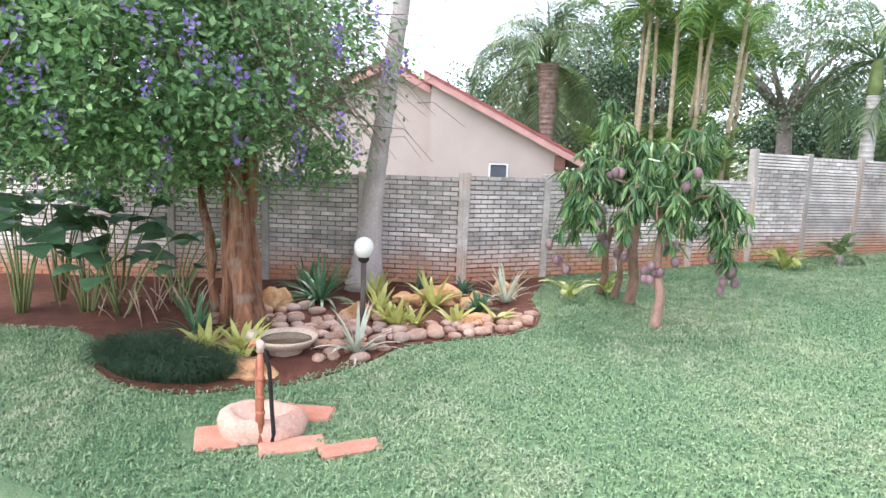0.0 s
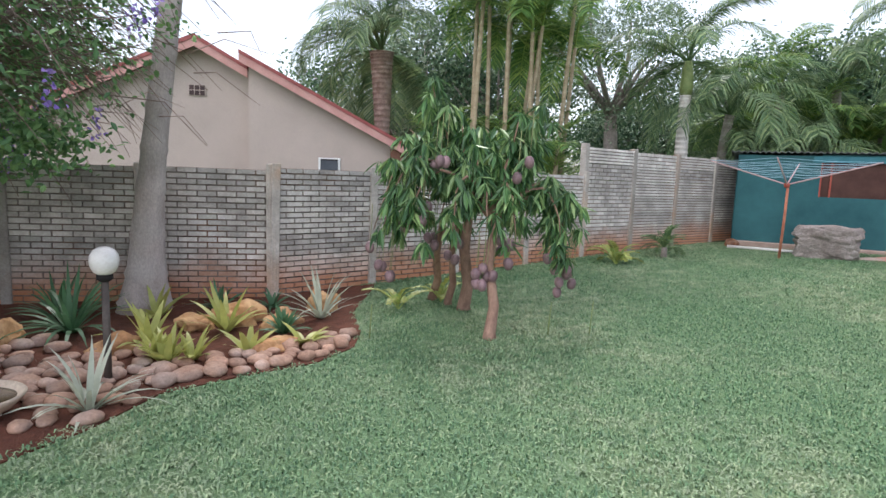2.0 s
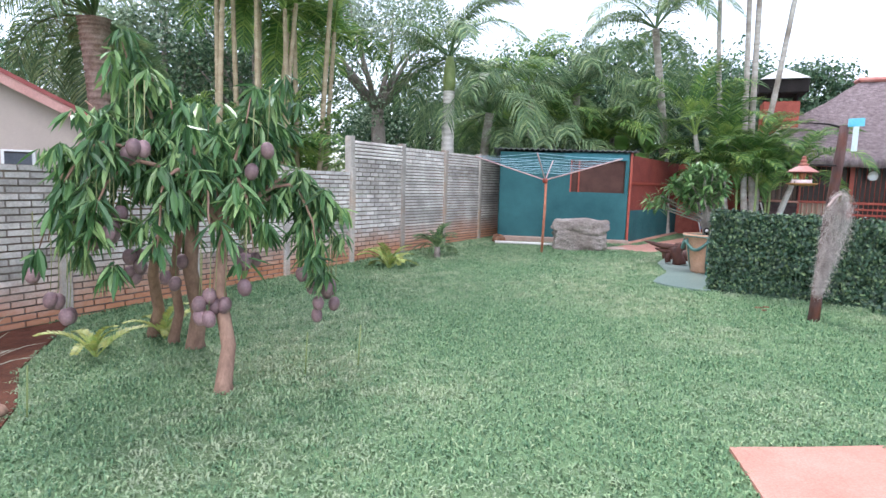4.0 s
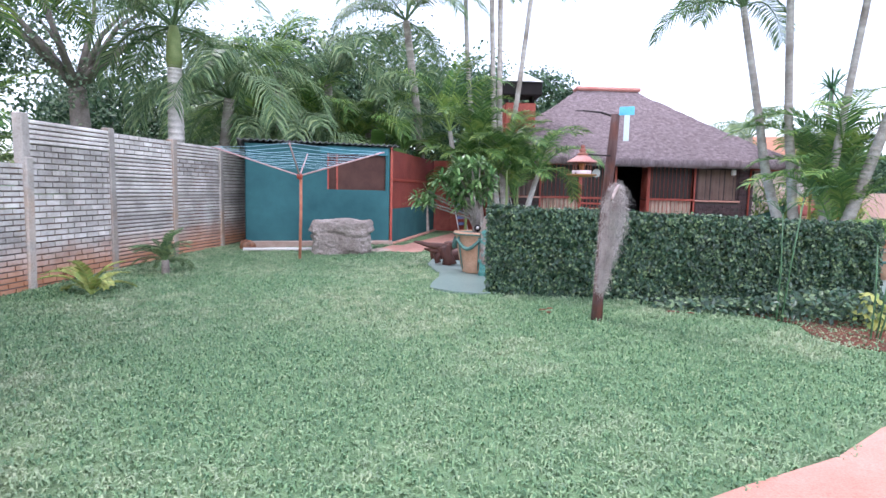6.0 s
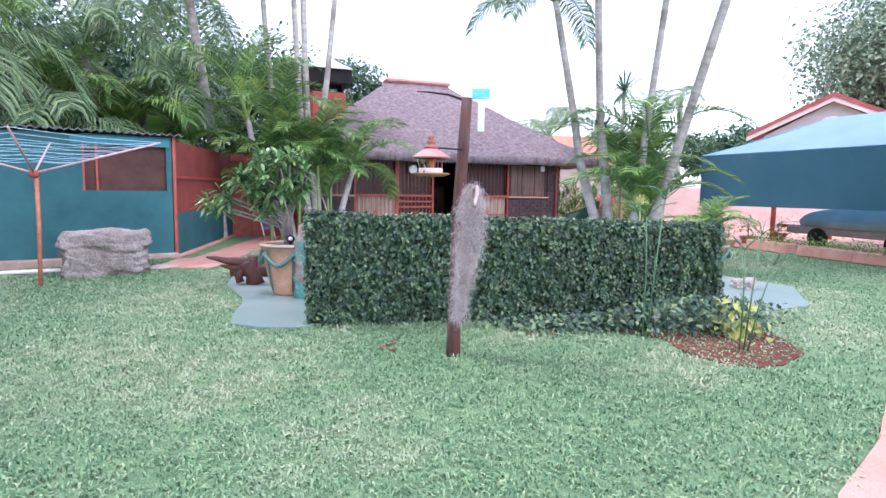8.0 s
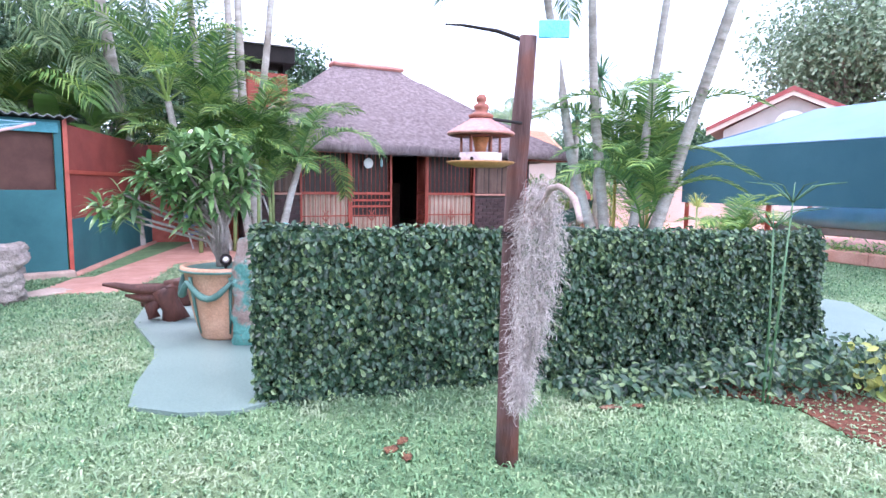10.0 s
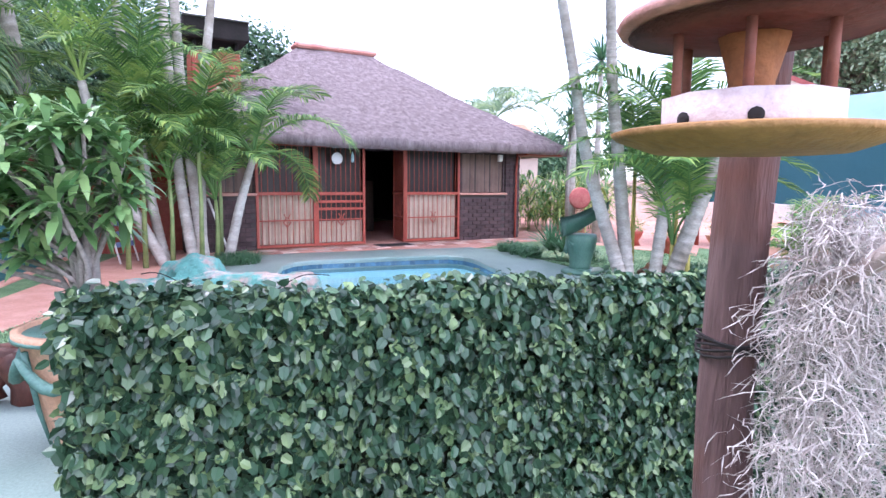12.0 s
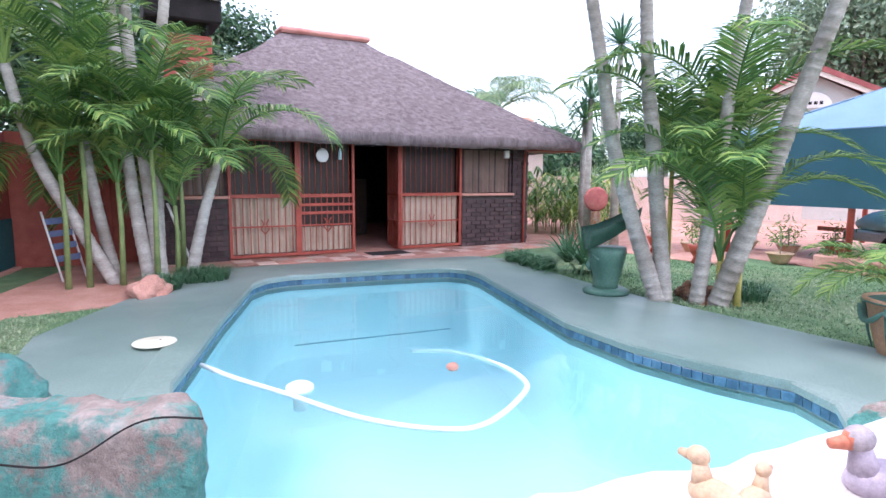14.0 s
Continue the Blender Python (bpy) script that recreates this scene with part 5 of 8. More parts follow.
# palm in the far pot, and spiky heads
pot_frond = frond_set("potpalm", length=0.85, leaf=0.3, rise=70, droop=95, pairs=30, width=0.009, hang=0.4, mat=M_frond)
t = thing("potted_palm", pose(13.69, 5.93, 0.86), "small feathery palm growing in a garland pot", "palm")
part("stem", tube("stem", [(0, 0, -0.05), (0, 0, 0.1)], [0.05, 0.03], 8), M_petiole, t)
crown_on(t, (0, 0, 0.05), pot_frond, 16, (-25, 35), scale=(0.8, 1.1))
for x, y, z in ((19.4, 10.1, 3.3), (19.5, 9.6, 4.3), (20.1, 10.4, 3.0)):
    t = thing("dragon_tree", pose(x, y, 0.38), "dracaena with a spiky head on a thin stem", "tree", "dragon trees")
    part("trunk", tube("trunk", [(0.1, 0, 0), (-0.05, 0, z * 0.4), (0, 0, z - 0.4)], [0.1, 0.07, 0.05], 8), M_palm_grey, t)
    st = []
    for i in range(60):
        az, el = i * 2.399, rng.uniform(-0.7, 1.2)
        d = Vector((math.cos(az) * math.cos(el), math.sin(az) * math.cos(el), math.sin(el)))
        s = Vector((-math.sin(az), math.cos(az), 0))
        o = Vector((0, 0, z - 0.4))
        st.append([(o, s, 0.02), (o + d * 0.45, s, 0.025), (o + d * 0.8 - Vector((0, 0, 0.22)), s, 0)])
    part("leaf_head", mesh_of("leaf_head", *ribbons(st)), M_strap, t)
t = thing("feather_palm", pose(24, 14.2, 0.38), "grey-green palm behind the hut", "palm")
part("trunk", tube("trunk", [(0, 0, 0), (0, 0, 3.3)], [0.18, 0.14], 8), M_palm_grey, t)
crown_on(t, (0, 0, 3.2), q_frond, 18, (-30, 60))

# ---- things in the planting bed ----
def build_lamp():
    t = thing("garden_lamp", at(-0.43, 3.37), "garden lamp with a white globe on a dark post", "lamp")
    part("post", tube("post", [(0, 0, -0.05), (0, 0, 0.8)], [0.028, 0.026], 12), surface("dark_brown_pole", (0.05, 0.04, 0.035), (0.1, 0.08, 0.07), 6, 0.6), t)
    part("collar", lathe("collar", [(0.03, 0.78), (0.055, 0.8), (0.055, 0.835), (0.03, 0.84)], 16), M_dark, t)
    part("globe", lathe("globe", [(0.04, 0.83), (0.075, 0.855), (0.095, 0.9), (0.1, 0.94), (0.093, 0.98), (0.07, 1.015), (0.035, 1.035), (0.002, 1.04)], 24), surface("opal_globe", (0.7, 0.66, 0.62), (0.82, 0.79, 0.76), 5, 0.25), t, "white opal globe")


build_lamp()


def build_bird_bath():
    stone = surface("cream_cement", (0.42, 0.33, 0.25), (0.58, 0.48, 0.38), 5, 0.85, 50, 0.008)
    t = thing("bird_bath", at(-0.76, 2.62) @ Matrix.Diagonal((0.75, 0.75, 0.8, 1)), "shallow cream cement bird bath with murky water", "bird bath")
    part("foot", lathe("foot", [(0.2, -0.03), (0.2, 0.05), (0.24, 0.09)], 24, 0.05), stone, t)
    part("bowl", lathe("bowl", [(0.18, 0.06), (0.3, 0.1), (0.37, 0.17), (0.39, 0.2), (0.375, 0.215), (0.34, 0.19), (0.26, 0.13), (0.002, 0.11)], 36, 0.02), stone, t)
    part("bowl_water", lathe("bowl_water", [(0.325, 0.17), (0.002, 0.172)], 28), surface("murky_water", (0.1, 0.07, 0.035), (0.14, 0.1, 0.05), 3, 0.08), t, "murky brown water")
    part("handle", rock_mesh("handle", 0.13, 0.07, 0.07, 6), stone, t).matrix_basis = pose(-0.42, -0.12, 0.13)


build_bird_bath()


def build_tap():
    red = surface("rusty_red_pipe", (0.3, 0.09, 0.05), (0.44, 0.17, 0.1), 12, 0.6)
    x, y = 0.37, 1.15
    t = thing("garden_tap", at(x, y), "standpipe tap of rusty red pipe with a black hose", "tap")
    part("pipe", tube("pipe", [(0, 0, -0.05), (0, 0, 0.62)], 0.02, 10), red, t)
    part("stake", box(-0.035, -0.015, -0.05, -0.018, 0.02, 0.55, 0.003), red, t)
    part("tap_head", tube("tap_head", [(0, 0, 0.6), (0, 0, 0.655), (-0.02, 0, 0.66)], [0.026, 0.026, 0.02], 10), surface("pinkish_brass", (0.5, 0.33, 0.27), (0.6, 0.43, 0.36), 9, 0.5), t)
    part("spout", tube("spout", [(0, 0, 0.64), (-0.05, -0.01, 0.65), (-0.075, -0.02, 0.62)], [0.016, 0.015, 0.012], 8), red, t)
    for z in (0.2, 0.42, 0.3):
        part("clamp", lathe("clamp", [(0.021, z), (0.027, z + 0.004), (0.027, z + 0.02), (0.021, z + 0.024)], 12), red, t)
    part("hose", tube("hose", [(0.015, 0.01, 0.62), (0.05, 0.02, 0.5), (0.06, 0.03, 0.25), (0.075, 0.03, 0.08), (0.06, 0.03, 0.02)], 0.013, 8), M_dark, t, "black rubber hose")
    # stone basin
    bas = thing("stone_basin", at(0.24, 1.28, 0.0, 18), "hollowed pinkish sandstone basin under the tap", "basin")
    sand = surface("pink_sandstone", (0.46, 0.26, 0.19), (0.64, 0.44, 0.35), 4, 0.85, 45, 0.01)
    bm = bmesh.new()
    n, prof = 30, [(0.27, 0.0), (0.29, 0.07), (0.27, 0.13), (0.235, 0.155), (0.18, 0.15), (0.14, 0.1), (0.002, 0.085)]
    grid = []
    for r, z in prof:
        row = []
        for k in range(n):
            a = TAU * k / n
            w = 1 + 0.16 * noise.noise((math.cos(a) * 1.3, math.sin(a) * 1.3, 2)) + 0.05 * noise.noise((math.cos(a) * 4, math.sin(a) * 4, z * 9))
            row.append(bm.verts.new((r * 1.0 * w * math.cos(a), r * 0.72 * w * math.sin(a), z + 0.02 * noise.noise((math.cos(a) * 2, math.sin(a) * 2, 7)))))
        grid.append(row)
    for p, q in zip(grid, grid[1:]):
        for k in range(n):
            j = (k + 1) % n
            bm.faces.new((p[k], p[j], q[j], q[k]))
    part("body", bm, sand, bas, "", True)
    # loose paving bricks round it
    terr = surface("terracotta_slab", (0.44, 0.17, 0.11), (0.58, 0.28, 0.2), 5, 0.85, 60, 0.005, island="object")
    for px, py, a, sx, sy, rib in ((0.04, 1.52, 38, 0.2, 0.1, True), (0.31, 1.64, 25, 0.19, 0.12, False), (0.06, 1.08, 48, 0.13, 0.17, False), (0.55, 1.23, 45, 0.2, 0.09, False), (0.89, 1.37, 52, 0.19, 0.075, False)):
        t = thing("paving_brick", at(px, py, -0.005, a), "terracotta paving brick set in the lawn", "paving brick", "bricks round the tap")
        part("slab", box(-sx, -sy, -0.03, sx, sy, 0.028, 0.012), terr, t)
        if rib:
            for k in range(4):
                part("rib", box(-sx + 0.01, -sy + 0.015 + k * 0.05, 0.028, sx - 0.01, -sy + 0.035 + k * 0.05, 0.04, 0.004), terr, t)


build_tap()

# ---- stones of the rockery bed ----
M_pebble = surface("river_stone", (0.25, 0.14, 0.095), (0.44, 0.28, 0.2), 5, 0.8, 40, 0.006, island="object", c3=(0.42, 0.32, 0.27))
M_ochre = surface("ochre_rock", (0.48, 0.24, 0.1), (0.7, 0.44, 0.23), 4, 0.9, 30, 0.02, c3=(0.3, 0.15, 0.08), strength=0.9)
stones = [rock_mesh("stone", 0.09, 0.075, 0.06, k, 0.22, 2, 0.8) for k in range(6)]
for m in stones:
    m.materials.append(M_pebble)
PATH_LINE = [(-1.78, 3.38), (-1.28, 3.23), (-0.78, 3.18), (-0.38, 3.43), (-0.03, 3.68), (0.34, 3.96), (0.72, 4.38), (0.87, 4.78)]
n = 0
placed = []
for _ in range(2600):
    k = rng.uniform(0, len(PATH_LINE) - 1.001)
    i = int(k)
    a, b = Vector(PATH_LINE[i]), Vector(PATH_LINE[i + 1])
    p = a.lerp(b, k - i)
    wide = 0.5 if i < 3 else 0.2
    p += Vector((rng.gauss(0, 1), rng.gauss(0, 1))) * wide * 0.55
    if not inside(BED, p.x, p.y) or edge_distance(BED, p.x, p.y) < 0.07 or (p - Vector((-1.61, 2.96))).length < 0.34 or (p - Vector((-0.76, 2.62))).length < 0.33:
        continue
    s = rng.uniform(0.75, 1.35)
    if any((p - q).length < 0.068 * (s + r) for q, r in placed):
        continue
    placed.append((p, s))
    if len(placed) > 215:
        break
for k, (p, s) in enumerate(placed):
    o = tagged(new("stone", stones[k % 6]), "smooth brownish river stone in the bed", "stone", "river stones in the bed")
    o.matrix_world = at(p.x, p.y, 0.0, rng.uniform(0, 360)) @ Matrix.Diagonal((s * rng.uniform(0.85, 1.25), s, s * rng.uniform(0.55, 0.95), 1))
for x, y, sx, sy, sz, sd in ((-2.08, 3.88, 0.2, 0.16, 0.22, 1), (-0.98, 4.08, 0.22, 0.16, 0.12, 2), (-0.48, 5.18, 0.24, 0.2, 0.2, 3), (0.02, 5.18, 0.2, 0.15, 0.14, 4), (0.34, 4.53, 0.26, 0.14, 0.1, 5), (0.12, 5.98, 0.2, 0.16, 0.16, 6), (-0.78, 4.88, 0.2, 0.15, 0.12, 7), (-0.63, 2.03, 0.22, 0.15, 0.12, 8)):
    o = tagged(part("ochre_rock", rock_mesh("ochre_rock", sx, sy, sz, sd, 0.5, 4), M_ochre), "rough ochre rock in the planting bed", "rock", "ochre rocks")
    o.matrix_world = at(x, y, -0.02, rng.uniform(0, 360))

# bed plants
G = "yellow bromeliads in the bed"
for x, y, n, ln in ((-0.4, 4.83, 18, 0.42), (-0.83, 4.28, 16, 0.36), (-0.33, 3.88, 15, 0.28), (-0.18, 4.0, 12, 0.26), (0.52, 4.66, 12, 0.24), (-1.43, 5.13, 14, 0.36), (-0.53, 3.98, 14, 0.26), (0.17, 4.3, 12, 0.24), (-1.13, 2.43, 16, 0.36), (-1.48, 2.33, 14, 0.32), (-0.88, 2.18, 12, 0.3)):
    strap_plant("yellow-green bromeliad rosette with pointed leaves", x, y, n, ln * 1.28, 0.032, M_brom, (30, 80), "bromeliad", 0.0, G, 0.8, 0.02)
for x, y, n, ln in ((-1.83, 4.43, 46, 0.62), (-2.33, 4.78, 30, 0.5), (-0.98, 5.58, 22, 0.34), (-0.48, 5.88, 18, 0.3), (0.17, 4.93, 34, 0.28), (-1.98, 2.63, 26, 0.45)):
    strap_plant("clump of dark green arching strap leaves", x, y, n, ln * 1.15, 0.022, M_strap, (25, 85), "clivia_plant", 0.0, "dark strap plants", 1.1, 0.02)
for x, y, n, ln in ((-0.18, 2.93, 24, 0.42), (0.27, 5.58, 26, 0.5)):
    strap_plant("spider plant with cream striped leaves", x, y, n, ln * 1.2, 0.019, M_stripe, (25, 85), "spider_plant", 0.0, "striped spider plants", 0.9, 0.02)
tuft("dark mounded mondo grass at the bed's edge", -1.31, 1.78, 0.62, 0.3, 2600, 0.3, M_mondo, "mondo_grass", 0.0, 0.0035, turn=8)
tuft("dark mounded mondo grass at the bed's edge", -1.8, 1.85, 0.3, 0.3, 1300, 0.32, M_mondo, "mondo_grass", 0.0, 0.0035)


def big_leaf_plant(x, y, h, count, size, label, sd):
    r = random.Random(sd)
    t = thing("strelitzia", at(x, y), label, "plant", "broad-leaved plants by the wall")
    for i in range(count):
        a = r.uniform(0, TAU)
        lean = r.uniform(0.1, 0.55)
        top = Vector((math.cos(a) * lean, math.sin(a) * lean, h * r.uniform(0.6, 1.05)))
        part("stalk", tube("stalk", [(0.05 * math.cos(a), 0.05 * math.sin(a), -0.02), top * 0.5 + Vector((0, 0, 0.05)), top], [0.014, 0.011, 0.008], 6), M_petiole, t)
        st = []
        p = Vector((0, 0, 0))
        for k in range(7):
            st.append((p.copy(), Vector((0, 1, 0)), size * 0.3 * (0.2, 0.75, 1, 1, 0.8, 0.45, 0)[k]))
            e = radians(r.uniform(25, 45) - 16 * k)
            p = p + Vector((math.cos(e), 0, math.sin(e))) * size / 6
        o = part("leaf", mesh_of("leaf", *ribbons([st])), M_strap, t)
        o.matrix_basis = pose(top.x, top.y, top.z, r.uniform(-25, 25), 0, math.degrees(a))
    return t


for x, y, h, n, s, sd in ((-3.88, 2.68, 1.0, 9, 0.55, 1), (-4.48, 2.28, 1.3, 10, 0.6, 2), (-3.38, 2.78, 0.8, 7, 0.45, 3), (-5.18, 1.98, 1.3, 8, 0.6, 4), (-3.08, 3.38, 0.6, 6, 0.35, 5), (-4.08, 3.18, 1.2, 10, 0.6, 6), (-4.78, 2.88, 1.4, 11, 0.65, 7), (-3.48, 3.58, 1.0, 8, 0.5, 8), (-5.68, 2.38, 1.4, 10, 0.65, 9)):
    big_leaf_plant(x, y, h, n, s, "broad-leaved plant with long stalks in the shaded bed", sd)
st = []
for _ in range(46):
    x, y = rng.uniform(-4.5, -2.3), rng.uniform(2.45, 3.6)
    z = ground_z(x, y)
    a = rng.uniform(0, TAU)
    ln = rng.uniform(0.15, 0.5)
    st.append(([Vector((x, y, z)), Vector((x + 0.1 * math.cos(a), y + 0.1 * math.sin(a), z + ln * 0.6)), Vector((x + 0.2 * math.cos(a), y + 0.2 * math.sin(a), z + ln))], 0.008, 5))
dry = tagged(part("dry_stalks", tubes("dry_stalks", st), surface("dry_stalk", (0.3, 0.2, 0.14), (0.45, 0.34, 0.25), 9)), "dry pale stalks standing in the bed", "dry stalks", kind="stuff")

# small plants along the wall and on the lawn
sg = thing("sago_palm", at(4.62, 11.6), "small round sago palm on the lawn", "cycad")
part("stem", tube("stem", [(0, 0, -0.02), (0, 0, 0.2)], [0.06, 0.05], 8), M_bark_grey, sg)
sago = frond_set("sago", length=0.55, leaf=0.12, rise=60, droop=70, pairs=26, width=0.006, hang=0.1, mat=M_frond_grey)
crown_on(sg, (0, 0, 0.18), sago, 26, (-30, 55), scale=(0.8, 1.1))
fe = thing("fern", at(3.66, 10.45), "yellow-green fern by the wall", "fern")
fern = frond_set("fern", length=0.65, leaf=0.13, rise=65, droop=80, pairs=24, width=0.012, hang=0.2, mat=M_brom)
crown_on(fe, (0, 0, 0.0), fern, 11, (-15, 35), scale=(0.7, 1.1))
for x, y in ((1.35, 6.7), (0.95, 6.2)):
    f = thing("fern", at(x, y), "thin feathery fern under the mango tree", "fern", "ferns under the mango")
    crown_on(f, (0, 0, 0.0), fern, 7, (-20, 30), scale=(0.5, 0.8))
for x, y in ((1.05, 4.95), (2.7, 5.5), (3.1, 5.65)):
    tagged(part("plant_stake", tube("plant_stake", [(x, y, ground_z(x, y) - 0.05), (x + 0.02, y, ground_z(x, y) + 0.35)], 0.006, 5), M_petiole), "thin green plant stake in the lawn", "stake", "plant stakes")

# ---- hut front ----
M_glass = surface("dim_window_glass", (0.035, 0.025, 0.024), (0.06, 0.045, 0.04), 1.5, 0.3, 60, 0.0005, spec=0.25)
M_curtain = surface("beige_curtain", (0.4, 0.3, 0.23), (0.52, 0.42, 0.33), 3, 0.9, 90, 0.002)
M_curtain_dim = surface("brown_curtain", (0.13, 0.085, 0.07), (0.2, 0.135, 0.11), 3, 0.9, 90, 0.002)
M_white = surface("white_ceramic", (0.72, 0.7, 0.68), (0.82, 0.8, 0.78), 5, 0.4)


def pleated(x0, x1, z0, z1, y, waves, deep=0.025):
    vs, fs = [], []
    n = waves * 6
    for i in range(n + 1):
        x = x0 + (x1 - x0) * i / n
        d = deep * math.sin(i / 6 * TAU) + deep * 0.3 * math.sin(i * 0.7)
        vs += [(x, y + d, z0), (x, y + d, z1)]
    for i in range(n):
        fs.append((2 * i, 2 * i + 2, 2 * i + 3, 2 * i + 1))
    return mesh_of("curtain", vs, fs, True)


def gate(name, x0, x1, z0, z1, rail, y, bars, parent_m, label, upper_glass=True):
    g = thing(name, parent_m, label, "security gate", "red steel gates of the hut")
    w = 0.05
    for q in ((x0, z0, x0 + w, z1), (x1 - w, z0, x1, z1), (x0 + w, z0, x1 - w, z0 + w), (x0 + w, z1 - w, x1 - w, z1), (x0 + w, rail - 0.03, x1 - w, rail + 0.03)):
        part("frame_bar", box(q[0], y - 0.02, q[1], q[2], y + 0.02, q[3], 0.004), M_redpaint, g)
    bar = tube("bar", [(0, 0, 0), (0, 0, 1)], [0.008, 0.008], 6)
    bar.materials.append(M_redpaint)
    for i in range(bars):
        x = x0 + w + (x1 - x0 - 2 * w) * (i + 0.5) / bars
        for a, b in ((z0 + w, rail - 0.03), (rail + 0.03, z1 - w)):
            o = part("bar", bar, None, g)
            o.matrix_basis = pose(x, y, a) @ Matrix.Diagonal((1, 1, b - a, 1))
    part("cross_bar", box(x0 + w, y - 0.012, (z0 + rail) / 2 - 0.012, x1 - w, y + 0.012, (z0 + rail) / 2 + 0.012), M_redpaint, g)
    # wrought ornament
    orn = []
    cx, cz = (x0 + x1) / 2, (z0 + rail) / 2
    for s in (-1, 1):
        orn.append(([Vector((cx, y - 0.02, cz - 0.12)), Vector((cx + s * 0.07, y - 0.02, cz - 0.04)), Vector((cx + s * 0.02, y - 0.02, cz + 0.05)), Vector((cx + s * 0.06, y - 0.02, cz + 0.12))], 0.011, 6))
    part("ornament", tubes("ornament", orn), M_redpaint, g, "small wrought scroll ornament")
    return g


def build_hut_front():
    H = HUT
    # piers and sills of dark brick
    bw, bh = 0.225, 0.085
    brick = from_bm("brick", box(0, 0, 0, bw - 0.012, 0.1, bh - 0.012, 0.004))
    brick.materials.append(M_darkbrick)
    half = from_bm("brick", box(0, 0, 0, bw / 2 - 0.012, 0.1, bh - 0.012, 0.004))
    half.materials.append(M_darkbrick)
    mort = surface("dark_mortar", (0.05, 0.04, 0.04), (0.085, 0.07, 0.065), 6)
    for nm, x0, x1, z1 in (("wall_hut_right", 4.38, 5.6, 1.0), ("wall_hut_corner", 5.6, 6.0, 2.0), ("wall_hut_left", -1.2, 0.0, 1.0)):
        w = thing(nm, H, "wall of dark brown face bricks under the thatch", "brick wall", kind="structure")
        part("mortar_bed", box(x0, 0.02, 0, x1, 0.14, z1), mort, w)
        for r in range(int(z1 / bh)):
            x = x0 + (0 if r % 2 else bw / 2)
            if r % 2 == 0:
                o = part("brick", half, None, w)
                o.matrix_basis = pose(x0, -0.005 + rng.uniform(-0.003, 0.003), r * bh)
            while x + bw * 0.6 < x1:
                o = part("brick", brick, None, w)
                sx = min(1.0, (x1 - x) / (bw - 0.012))
                o.matrix_basis = pose(x, -0.005 + rng.uniform(-0.003, 0.003), r * bh) @ Matrix.Diagonal((sx, 1, 1, 1))
                x += bw
    for x0, x1 in ((4.36, 5.62), (-1.2, 0.02)):
        s = tagged(part("window_sill", box(x0, -0.05, 1.0, x1, 0.16, 1.05, 0.008), M_brickpath), "red brick window sill", "sill", kind="structure")
        s.matrix_world = H
    # windows above the sills, and glazed screens behind the gates
    for nm, x0, x1, z0, bars in (("window_1", 4.4, 5.58, 1.06, 6), ("window_2", -1.18, 0.0, 1.06, 6)):
        w = thing(nm, H, "window with brown curtain behind dark glass", "window", kind="structure")
        part("pane", box(x0, 0.1, z0, x1, 0.11, 1.97), M_glass, w)
        part("curtain", pleated(x0, x1, z0, 1.9, 0.09, 9, 0.012), M_curtain_dim, w)
        for x in (x0, x1 - 0.04):
            part("window_frame", box(x, 0.03, z0, x + 0.04, 0.1, 1.98), M_darkbrick, w)
    for x0, x1 in ((0.05, 1.1), (1.16, 2.1), (3.1, 4.3)):
        c = thing("curtain_screen", H, "beige pleated curtain behind the lower half of the gate", "curtain", "curtains behind the gates")
        part("curtain", pleated(x0, x1, 0.08, 1.02 if x0 != 1.16 else 0.5, 0.1, 10), M_curtain, c)
        d = tagged(part("window_pane", box(x0, 0.16, 0.05, x1, 0.17, 1.97), M_glass), "dark glazed screen behind the gate", "window", kind="structure")
        d.matrix_world = H
    gate("security_gate", 0.0, 1.13, 0.03, 1.98, 1.04, 0.0, 9, H, "red steel security gate with bars over the window")
    gate("security_gate", 1.13, 2.14, 0.03, 1.98, 1.04, 0.0, 9, H, "red steel security gate beside the open doorway")
    gate("security_gate", 3.03, 4.36, 0.03, 1.98, 1.04, 0.0, 11, H, "red steel security gate with beige curtain behind")
    # the open leaf, swung inwards
    gate("gate_leaf", 0.0, 0.85, 0.03, 1.98, 1.04, 0.0, 8, H @ pose(3.02, 0.0, 0, 0, 0, 80), "open red steel gate leaf swung into the doorway")
    for z in (0.72, 0.86):
        tagged(part("latch_rail", box(1.18, -0.035, z, 2.1, -0.015, z + 0.05, 0.004), M_redpaint), "red steel rail across the gate", "rail").matrix_world = H
    # things on the front
    pl = lathe("plate", [(0.002, 0), (0.1, 0.004), (0.115, 0.012), (0.1, 0.018), (0.002, 0.02)], 20, 0.08)
    tagged(part("wall_plate", pl, M_white), "white scalloped plate hung on the gate", "plate").matrix_world = H @ pose(1.55, -0.04, 1.72, 90, 0, 0)
    for x, z in ((1.45, 1.92), (2.52, 1.93), (3.3, 1.93)):
        tagged(part("bulkhead_light", box(x, -0.1, z, x + 0.14, -0.02, z + 0.06, 0.012), M_white), "small white lamp under the eave", "lamp", "lamps under the eave").matrix_world = H
    lt = thing("wall_lantern", H @ pose(5.35, -0.12, 1.75), "small white wall lantern under the eave", "lantern")
    part("body", box(-0.05, -0.04, 0, 0.05, 0.04, 0.15, 0.01), M_white, lt)
    part("cap", box(-0.06, -0.05, 0.15, 0.06, 0.05, 0.175, 0.006), M_dark, lt)
    fl = thing("fly_swatter", H @ pose(1.86, -0.06, 1.75), "pale blue plastic bottle hung by the door", "bottle")
